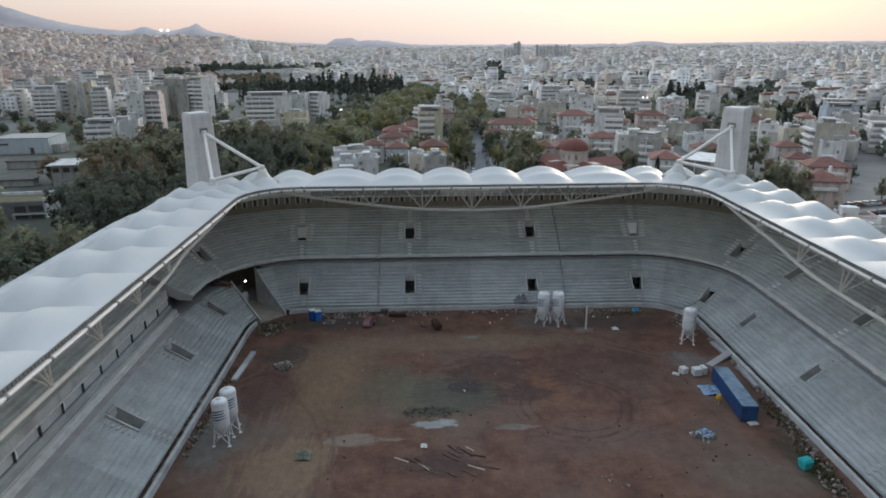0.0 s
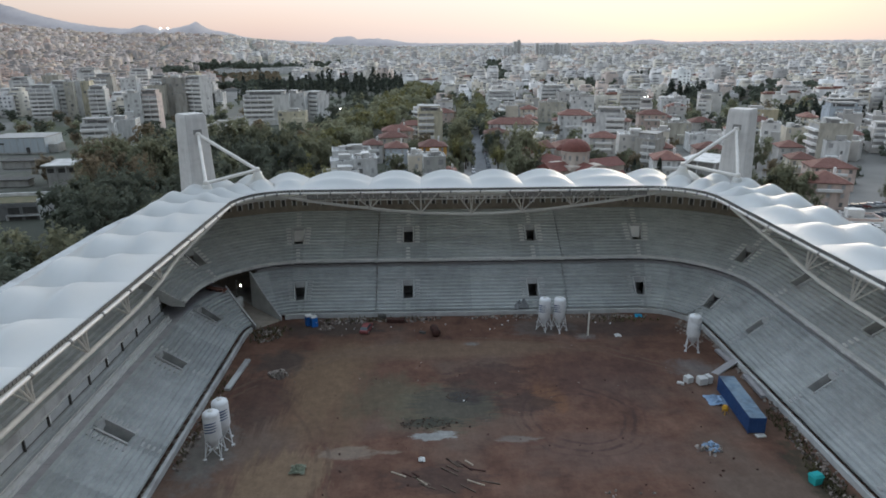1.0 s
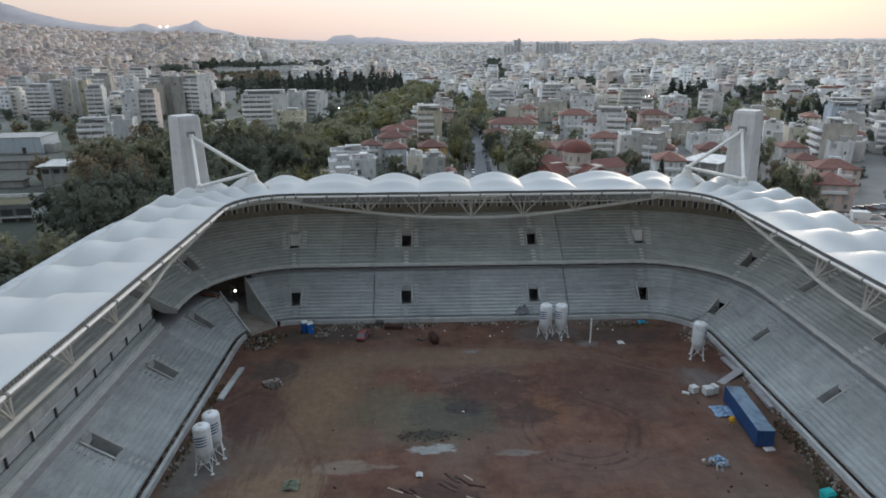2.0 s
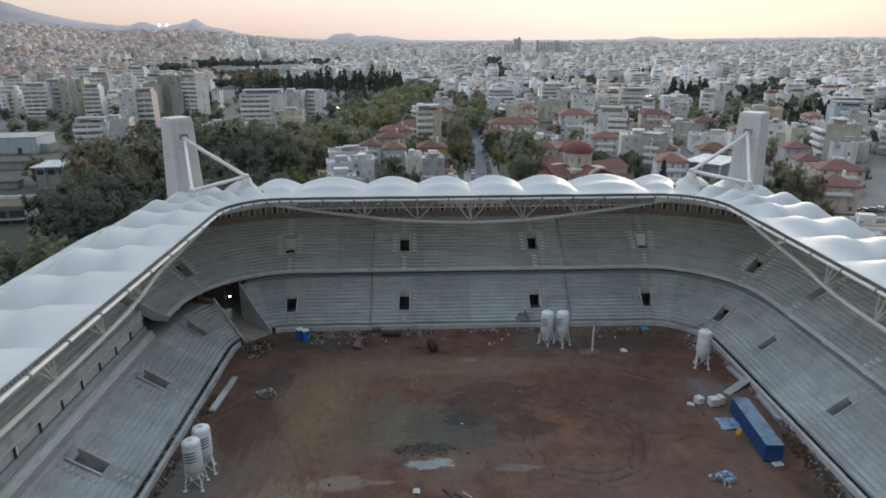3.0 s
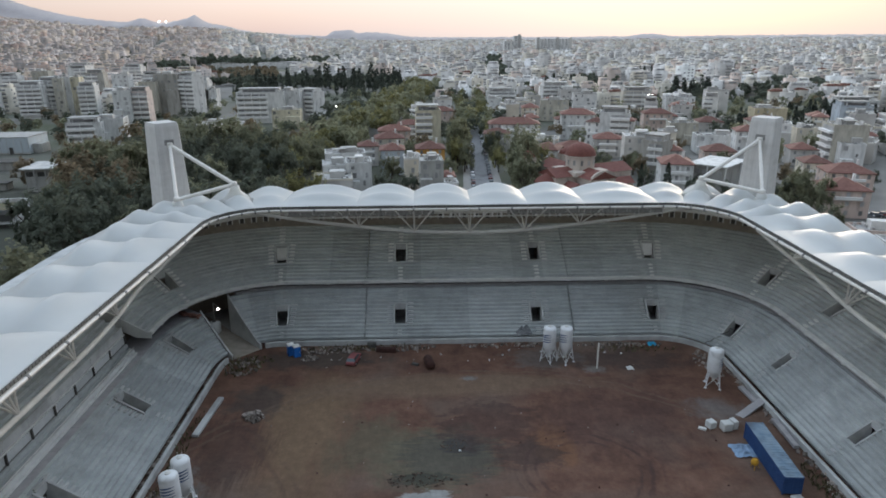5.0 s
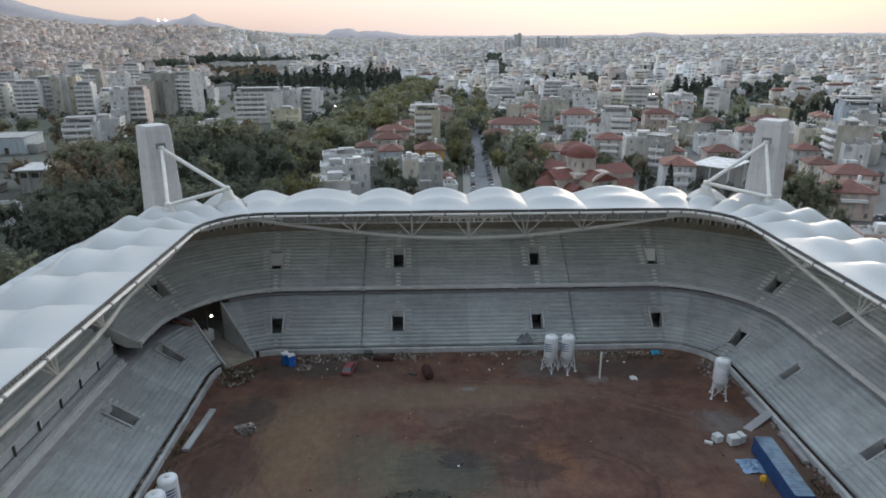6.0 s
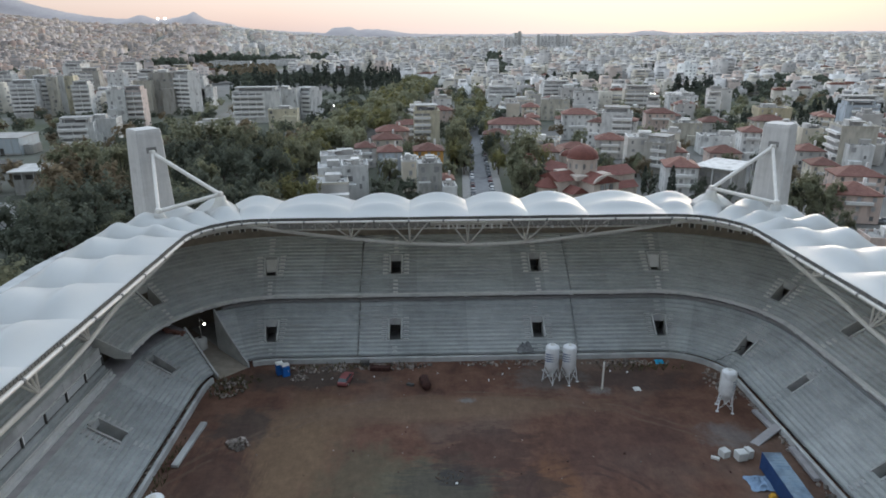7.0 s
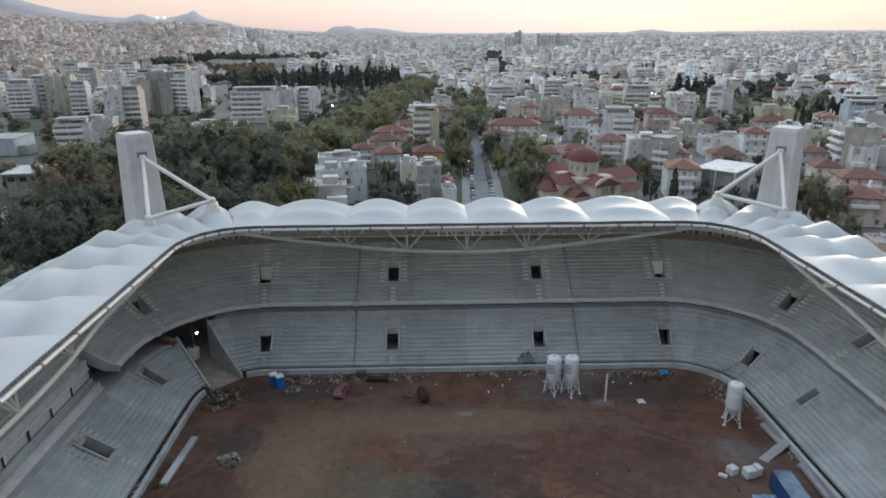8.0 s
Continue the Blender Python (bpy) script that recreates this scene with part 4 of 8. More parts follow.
# lamps hung along the inner gutter of the far roof
bm = bmesh.new()
box(bm, -0.16, 0.16, -0.16, 0.16, -0.42, 0.42)
lamp_mesh = bpy.data.meshes.new("housing")
bm.to_mesh(lamp_mesh)
bm.free()
lamp_mesh.materials.append(M_PANEL)
for k in [-25, -22.5, -13, -9.3, -5, -3.5, -2, 0.8, 2.4, 4.0, 5.6, 8.0, 12.0, 14.6, 16.4, 20.5, 24]:
    x, y = north(k, R_EDGE + 1.3, YR)
    l = thing("floodlight", "small pale lamp housing hung under the roof edge", "lamp", group="roof lamps", m=Matrix.Translation((x, y, 24.3)))
    shared("housing", lamp_mesh, l, Matrix())
    bm = bmesh.new()
    box(bm, -0.05, 0.05, -0.05, 0.05, 0.4, 0.75)
    part("hanger", bm, M_STEEL, l)

# ---- corner masts with their struts ----
for s, cx, p_in, p_out in ((-1, XC - 57.5, PEG_IN[0], PEG_OUT[0]), (1, XC + 57.5, PEG_IN[1], PEG_OUT[1])):
    t = thing("roof_mast", "tapered bare concrete corner mast with white steel struts", "mast", group="corner masts", m=Matrix.Translation((cx, 138.6, 0)))
    bm = bmesh.new()
    lev = [(22.7, 2.85), (26, 2.7), (39.7, 2.25), (40.3, 2.1)]
    rot = Matrix.Rotation(radians(45), 4, "Z")
    rings = []
    for z, h in lev:
        c_ = 0.18
        pts = [(-h, -h + c_), (-h + c_, -h), (h - c_, -h), (h, -h + c_), (h, h - c_), (h - c_, h), (-h + c_, h), (-h, h - c_)]
        rings.append([bm.verts.new(rot @ Vector((x, y, z))) for x, y in pts])
    for a, b in zip(rings, rings[1:]):
        for j in range(8):
            bm.faces.new((a[j], a[(j + 1) % 8], b[(j + 1) % 8], b[j]))
    bm.faces.new(rings[-1])
    bm.faces.new(rings[0][::-1])
    part("shaft", bm, M_TOWER, t)
    base = Vector((cx, 138.6, 0))
    head = base + Vector((-s * 1.75, -1.75, 36.2))
    up_in, up_out = p_in + Vector((0, 0, 0.3)), p_out + Vector((0, 0, 0.3))
    for name, a, b, r in (("strut", head, up_in, 0.36), ("strut", head, up_out, 0.30), ("tie_beam", up_out, up_in, 0.34)):
        bm = bmesh.new()
        tube(bm, [a - base, b - base], r, 10)
        part(name, bm, M_PIPE, t, "white painted steel tube")
    # thin added slab stands in for the dark patch round the strut head
    bm = bmesh.new()
    box(bm, -0.9, 0.9, -0.06, 0.06, -1.3, 1.0)
    part("anchor_plate", bm, M_DARKGREY, t, "dark steel plate behind the strut head").matrix_basis = Matrix.Translation(head - base + Vector((s * 0.12, 0.12, 0))) @ Matrix.Rotation(radians(-45 * s), 4, "Z")
    for c in (up_in, up_out, head):
        bm = bmesh.new()
        lathe(bm, [(0.45, -0.5), (0.55, -0.3), (0.55, 0.3), (0.4, 0.5)], 12)
        part("joint", bm, M_PIPE, t).matrix_basis = Matrix.Translation(c - base)

# ---- earth floor ----
def dirt_z(x, y):
    return 0.22 * noise.noise(Vector((x * 0.06, y * 0.06, 3.1))) + 0.10 * noise.noise(Vector((x * 0.22, y * 0.22, 7.7))) + 0.05 * noise.noise(Vector((x * 0.7, y * 0.7, 1.7)))


nx, ny = 150, 190
X0, X1, Y0, Y1 = XC - 46, XC + 46, -2.0, 127.0
verts = [(X0 + (X1 - X0) * i / nx, Y0 + (Y1 - Y0) * j / ny, 0) for i in range(nx + 1) for j in range(ny + 1)]
verts = [(x, y, dirt_z(x, y)) for x, y, _ in verts]
faces = [(i * (ny + 1) + j, (i + 1) * (ny + 1) + j, (i + 1) * (ny + 1) + j + 1, i * (ny + 1) + j + 1) for i in range(nx) for j in range(ny)]
tagged(mesh_ob("pitch_floor", verts, faces, M_DIRT, smooth=True), "bare red-brown earth floor with tyre tracks and puddles", "earth floor", kind="structure")
v = [(XC - 70, -30, -0.35), (XC + 70, -30, -0.35), (XC + 70, 160, -0.35), (XC - 70, 160, -0.35), (XC - 70, -30, -0.6), (XC + 70, -30, -0.6), (XC + 70, 160, -0.6), (XC - 70, 160, -0.6)]
tagged(mesh_ob("base_slab", v, [(0, 1, 2, 3), (7, 6, 5, 4), (0, 4, 5, 1), (1, 5, 6, 2), (2, 6, 7, 3), (3, 7, 4, 0)], M_CONC2), "grey concrete slab under the stands", "slab", kind="structure")

# ---- the city: rolling ground, hills, houses, trees ----
def ease(v):
    v = max(0.0, min(1.0, v))
    return v * v * (3 - 2 * v)


def land(x, y):
    u = (x + 10) / max(y, 50)
    z = 24 * ease((y - 1300) / 2700)
    z += (62 * ease((-u - 0.12) / 0.22) + 60 * ease((-u - 0.43) / 0.22)) * ease((y - 1100) / 2500)
    z += 5 * ease((u - 0.35) / 0.3) * ease((y - 2200) / 1800)
    return z


RY = 3950.0
HILLS = ((-0.72, 0.172, 318, 2), (-0.42, 0.20, 71, 2), (-0.404, 0.017, 28, 2), (-0.36, 0.025, 19, 2), (-0.331, 0.020, 45, 2), (-0.328, 0.006, 13, 2), (-0.295, 0.03, 23, 2), (-0.119, 0.019, 27, 6), (-0.072, 0.04, 26, 2), (0.333, 0.022, 15, 2), (0.60, 0.2, 6, 2))


def ridge(u):
    z = 46.0
    for c, w, h, power in HILLS:
        z += h * math.exp(-abs((u - c) / w) ** power)
    z += 2.0 * noise.noise(Vector((u * 40, 2.2, 0))) + 3.5 * noise.noise(Vector((u * 140, 5.2, 0))) + 1.5 * noise.noise(Vector((u * 420, 8.2, 0)))
    return z


# pale mauve hill colour with the horizon haze painted in
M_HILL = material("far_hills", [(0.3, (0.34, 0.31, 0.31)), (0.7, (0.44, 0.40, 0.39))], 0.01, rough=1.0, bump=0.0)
xs, ys = lin(-3400, 3400, 81), [-900, -300, -60, 165, 260, 400, 600, 850, 1100, 1200] + lin(1300, 3940, 34)
verts = [(x, y, land(x, y) - (0.7 if y < 1150 else 0.3)) for x in xs for y in ys]
w = len(ys)
faces = [(i * w + j, (i + 1) * w + j, (i + 1) * w + j + 1, i * w + j + 1) for i in range(len(xs) - 1) for j in range(w - 1)]
tagged(mesh_ob("ground", verts, faces, M_GROUND), "dark city ground of streets and yards", "ground", kind="structure")
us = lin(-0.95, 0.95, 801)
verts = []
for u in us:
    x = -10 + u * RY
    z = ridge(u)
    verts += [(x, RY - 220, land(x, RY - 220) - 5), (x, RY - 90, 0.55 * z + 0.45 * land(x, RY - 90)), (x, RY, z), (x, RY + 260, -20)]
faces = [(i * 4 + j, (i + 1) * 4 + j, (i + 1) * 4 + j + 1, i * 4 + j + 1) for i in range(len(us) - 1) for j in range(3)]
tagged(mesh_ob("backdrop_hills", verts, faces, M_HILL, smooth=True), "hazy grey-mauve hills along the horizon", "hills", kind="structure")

# city walls run pale: distance haze is mixed into their paint
WALLS = [(0.63, 0.60, 0.555), (0.70, 0.68, 0.65), (0.59, 0.55, 0.47), (0.66, 0.60, 0.50), (0.51, 0.49, 0.465), (0.60, 0.50, 0.435), (0.76, 0.74, 0.715), (0.46, 0.44, 0.415)]
M_WALLS = palette("house_paint", WALLS, by_island=False)
M_TILE = material("roof_tiles", [(0.3, (0.118, 0.055, 0.044)), (0.7, (0.205, 0.102, 0.081))], 0.8, rough=0.85, bump=0.3, vary=0.22, stretch=(1, 1, 2))
M_FLAT = material("flat_roof", [(0.3, (0.25, 0.245, 0.235)), (0.7, (0.42, 0.415, 0.40))], 0.4, rough=0.9, vary=0.35)
# panes lifted towards grey, haze put into their colour
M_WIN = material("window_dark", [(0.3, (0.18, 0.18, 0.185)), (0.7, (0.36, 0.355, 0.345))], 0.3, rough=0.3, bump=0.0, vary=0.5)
M_CLUTTER = material("roof_clutter", [(0.35, (0.16, 0.155, 0.15)), (0.65, (0.62, 0.61, 0.60))], 0.5, rough=0.8, island=0.5)
M_ROOM = material("weathered_render", [(0.3, (0.40, 0.39, 0.37)), (0.7, (0.56, 0.55, 0.53))], 0.5, rough=0.9, vary=0.3)
# balconies whitened further for the same haze
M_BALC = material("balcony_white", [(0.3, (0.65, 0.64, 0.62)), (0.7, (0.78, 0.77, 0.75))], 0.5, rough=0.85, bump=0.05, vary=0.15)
M_SLATE = material("terracotta_dome", [(0.3, (0.115, 0.042, 0.035)), (0.7, (0.19, 0.075, 0.058))], 0.8, rough=0.8)


def paint(name, c):
    return material(name, [(0.3, tuple(v * 0.8 for v in c)), (0.7, c)], 0.5, detail=8, rough=0.9, bump=0.05, vary=0.07, stain=(0.45, tuple(v * 0.52 for v in c), 0.48, 0.75), stretch=(1, 1, 0.3))


M_ORANGE = paint("orange_render", (0.62, 0.34, 0.10))
M_BLUEW = paint("pale_blue_render", (0.48, 0.53, 0.58))
M_CREAM = paint("cream_render", (0.64, 0.59, 0.45))
M_YELLOW = paint("pale_yellow_render", (0.56, 0.49, 0.35))
M_WHITEW = paint("white_render", (0.70, 0.70, 0.685))
M_GREY = paint("grey_render", (0.40, 0.395, 0.37))
M_BEIGE = paint("beige_render", (0.52, 0.49, 0.42))
M_PINK = paint("pinkish_render", (0.62, 0.50, 0.44))
M_BEIGE2 = paint("grey_beige_render", (0.44, 0.42, 0.38))
M_PINKW = paint("pinkish_white_render", (0.60, 0.52, 0.49))
M_STONE = paint("church_stone", (0.55, 0.485, 0.425))


def unit_box(name, mat):
    bm = bmesh.new()
    box(bm, -0.5, 0.5, -0.5, 0.5, -0.5, 0.5)
    me = bpy.data.meshes.new(name)
    bm.to_mesh(me)
    bm.free()
    me.materials.append(mat)
    return me


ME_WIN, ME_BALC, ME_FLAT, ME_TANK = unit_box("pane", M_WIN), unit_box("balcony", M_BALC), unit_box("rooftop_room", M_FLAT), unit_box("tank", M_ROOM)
ME_ROOM, ME_HOLE = unit_box("rooftop_room", M_ROOM), unit_box("opening", M_DARK)
rng = random.Random(11)


def sized(x, y, z, sx, sy, sz):
    return Matrix.Translation((x, y, z)) @ Matrix.Diagonal((sx, sy, sz, 1))


def flat_block(x, y, w, d, h, turn, mat, label, style="bands", name="apartment_block"):
    """Apartment house: walls, parapet, rooftop rooms; bands: balconies along the front, ends: on the left end, plain: scattered panes."""
    t = thing(name, label, "apartment building" if name == "apartment_block" else "house", group="city houses", m=pose(x, y + d / 2, land(x, y) - 0.5, 0, 0, turn))
    bm = bmesh.new()
    box(bm, -w / 2, w / 2, -d / 2, d / 2, 0, h)
    part("wall", bm, mat, t)
    bm = bmesh.new()
    for a in ((-w / 2 - 0.1, w / 2 + 0.1, -d / 2 - 0.1, -d / 2 + 0.2), (-w / 2 - 0.1, w / 2 + 0.1, d / 2 - 0.2, d / 2 + 0.1), (-w / 2 - 0.1, -w / 2 + 0.2, -d / 2 + 0.2, d / 2 - 0.2), (w / 2 - 0.2, w / 2 + 0.1, -d / 2 + 0.2, d / 2 - 0.2)):
        box(bm, *a, h, h + 0.7)
    part("parapet", bm, mat, t)
    bm = bmesh.new()
    box(bm, -w / 2 + 0.2, w / 2 - 0.2, -d / 2 + 0.2, d / 2 - 0.2, h - 0.1, h + 0.12)
    deck = part("flat_roof", bm, M_FLAT, t)
    shared("rooftop_room", ME_ROOM, deck, sized(rng.uniform(-w / 4, w / 4), rng.uniform(-d / 6, d / 5), h + 1.25, w * rng.uniform(0.25, 0.45), d * 0.35, 2.5))
    shared("tank", ME_TANK, deck, sized(rng.uniform(-w / 2.4, w / 2.4), rng.uniform(-d / 2.4, d / 2.4), h + 0.55, rng.uniform(0.8, 1.5), 0.9, rng.uniform(0.7, 1.2)))
    # water heaters, chimneys, aerials and low walls of the roof terrace
    bm = bmesh.new()
    for _ in range(int(w * d / 22) + 4):
        cx, cy = rng.uniform(-w / 2.3, w / 2.3), rng.uniform(-d / 2.3, d / 2.3)
        kx, ky, kz = rng.choice(((0.5, 0.9, 0.7), (0.3, 0.3, 1.3), (1.2, 0.12, 0.8), (0.12, 1.6, 0.9), (0.9, 0.5, 0.5), (0.05, 0.05, 2.6)))
        box(bm, cx - kx, cx + kx, cy - ky, cy + ky, h + 0.1, h + 0.1 + kz)
    tagged(part("roof_clutter", bm, M_CLUTTER, deck), kind="stuff")
    if style == "bands" and h > 10:
        bm = bmesh.new()
        box(bm, -w * 0.44, w * 0.40, -d * 0.30, d * 0.42, h + 0.12, h + 2.9)
        part("penthouse", bm, mat, deck)
        bm = bmesh.new()
        box(bm, -w * 0.46, w * 0.42, -d * 0.34, d * 0.43, h + 2.9, h + 3.1)
        part("penthouse_roof", bm, M_FLAT, deck)
        # thin dark slab paints a shaded recess on the penthouse front
        shared("recess", ME_WIN, deck, sized(-w * 0.02, -d * 0.30, h + 1.5, w * 0.7, 0.14, 1.7))
    if rng.random() < 0.6:
        shared("pergola", ME_ROOM, deck, sized(rng.uniform(-w / 4, w / 4), -d / 3, h + 2.3, w * 0.35, d * 0.22, 0.15))
        for s_ in (-1, 1):
            shared("pergola_wall", ME_ROOM, deck, sized(s_ * w * 0.3, -d / 3, h + 1.1, 0.2, d * 0.22, 2.2))
    if style == "plain" and w > 8:
        bm = bmesh.new()
        s_ = rng.choice((-1, 1))
        box(bm, min(0, s_ * w / 2), max(0, s_ * w / 2), -d / 2 - 3.2, -d / 2 - 0.02, 0, h * rng.uniform(0.4, 0.72))
        part("annex", bm, mat, t)
    n = max(2, round(h / 3.1))
    st = h / n
    span = w * rng.choice((0.96, 0.66, 0.82))
    off = rng.choice((-1, 1)) * (w - span) / 2
    for i in range(n):
        z = i * st
        if style == "bands" and i:
            # flat dark band on the wall paints the shade behind each balcony
            shared("recess", ME_WIN, t, sized(off, -d / 2, z + st * 0.64, span * 0.9, 0.14, st * 0.34))
            shared("balcony", ME_BALC, t, sized(off, -d / 2 - 0.6, z + 0.5, span, 1.2, 1.2))
            for c in range(1, max(2, int(span / 5))):
                shared("divider", ME_BALC, t, sized(off - span / 2 + c * span / max(2, int(span / 5)), -d / 2 - 0.5, z + st * 0.6, 0.25, 1.0, st * 0.62))
        elif style == "ends" and i:
            shared("recess", ME_WIN, t, sized(-w / 2, -d * 0.05, z + st * 0.6, 0.14, d * 0.85, st * 0.6))
            shared("balcony", ME_BALC, t, sized(-w / 2 - 0.9, -d * 0.05, z + 0.45, 1.8, d * 0.9, 1.0))
        elif style == "plain":
            for c in range(max(1, int(w / 4.0))):
                if rng.random() < 0.6:
                    cx = -w / 2 + (c + rng.uniform(0.35, 0.65)) * w / max(1, int(w / 4.0))
                    shared("pane", ME_WIN, t, sized(cx, -d / 2, z + st * 0.55, rng.choice((0.9, 1.2, 1.8)), 0.12, rng.choice((1.1, 1.4, 1.9))))
        side = 1 if x < 0 else -1
        if style != "ends" and rng.random() < 0.75:
            shared("pane", ME_WIN, t, sized(side * w / 2, rng.choice((-0.25, 0.1, 0.25)) * d, z + st * 0.55, 0.12, 1.0, 1.3))
    return t


def tile_house(x, y, w, d, h, turn, mat, label):
    """House with a hipped tile roof, panes and a chimney."""
    t = thing("house", label, "house", group="city houses", m=pose(x, y + d / 2, land(x, y) - 0.5, 0, 0, turn))
    bm = bmesh.new()
    box(bm, -w / 2, w / 2, -d / 2, d / 2, 0, h)
    part("wall", bm, mat, t)
    bm = bmesh.new()
    o, rise = 0.5, min(w, d) * 0.24
    inset = min(w, d) / 2
    a = [(-w / 2 - o, -d / 2 - o, h), (w / 2 + o, -d / 2 - o, h), (w / 2 + o, d / 2 + o, h), (-w / 2 - o, d / 2 + o, h)]
    r = [(-w / 2 + inset, 0, h + rise), (w / 2 - inset, 0, h + rise)] if w > d + 0.5 else [(0, -d / 2 + inset - 0.01, h + rise), (0, d / 2 - inset + 0.01, h + rise)]
    vs = [bm.verts.new(c) for c in a]
    lo = [bm.verts.new((c[0], c[1], h - 0.25)) for c in a]
    q = [bm.verts.new(c) for c in r]
    if w > d + 0.5:
        fs = ((vs[0], vs[1], q[1], q[0]), (vs[1], vs[2], q[1]), (vs[2], vs[3], q[0], q[1]), (vs[3], vs[0], q[0]))
    else:
        fs = ((vs[0], vs[1], q[0]), (vs[1], vs[2], q[1], q[0]), (vs[2], vs[3], q[1]), (vs[3], vs[0], q[0], q[1]))
    for f_ in fs:
        bm.faces.new(f_)
    for i in range(4):
        bm.faces.new((lo[i], lo[(i + 1) % 4], vs[(i + 1) % 4], vs[i]))
    bm.faces.new(lo[::-1])
    hip = part("tile_roof", bm, M_TILE, t, "red clay tile hip roof")
    bm = bmesh.new()
    box(bm, w * 0.2, w * 0.2 + 0.8, -0.4, 0.4, h, h + rise + 1.0)
    part("chimney", bm, M_BALC, hip)
    n = max(1, round(h / 3.2))
    st = h / n
    for i in range(n):
        cols = max(2, int(w / 3.4))
        for c in range(cols):
            shared("pane", ME_WIN, t, sized(-w / 2 + (c + 0.5) * w / cols, -d / 2, i * st + st * 0.56, 1.1, 0.12, 1.5))
        side = 1 if x < 0 else -1
        for c in range(2):
            shared("pane", ME_WIN, t, sized(side * w / 2, (c - 0.5) * d / 2, i * st + st * 0.56, 0.12, 1.1, 1.5))
        if i and rng.random() < 0.6:
            shared("balcony", ME_BALC, t, sized(0, -d / 2 - 0.6, i * st + 0.45, w * 0.6, 1.2, 0.9))
    return t


L_A = "tall pale apartment block with stacked balconies"
L_W = "white apartment house with balcony bands"
L_F = "flat-roofed rendered house with rooftop tanks"
L_R = "rendered house with red tile hip roof"
# x, y of the front, width, depth, height, turn
WHITE = ((52, 539, 23, 12, 13, 0), (94, 529, 22, 13, 18, 0), (296, 470, 29, 13, 10.5, -10))
for b in WHITE:
    flat_block(*b, M_WHITEW, L_W)
FLAT = ((-122, 384, 30, 12, 9, 4), (-352, 1215, 70, 22, 9, 3), (-262, 1240, 96, 24, 10, 3), (105, 516, 21, 13, 16, 0))
for b in FLAT:
    flat_block(*b, (M_WALLS, M_WHITEW, M_WHITEW, M_WALLS)[FLAT.index(b)], L_F, "plain", name="town_house")
flat_block(176, 206, 34, 10, 7, -14, M_PINK, "long low pinkish building beside the stadium", "plain", name="low_building")
flat_block(113, 175, 13, 8, 5.6, -12, M_PINK, "low pinkish building beside the stadium wall", "plain", name="low_building")
flat_block(113, 162, 15, 7, 6.2, -12, M_WHITEW, "low white-roofed building beside the stadium wall", "plain", name="low_building")
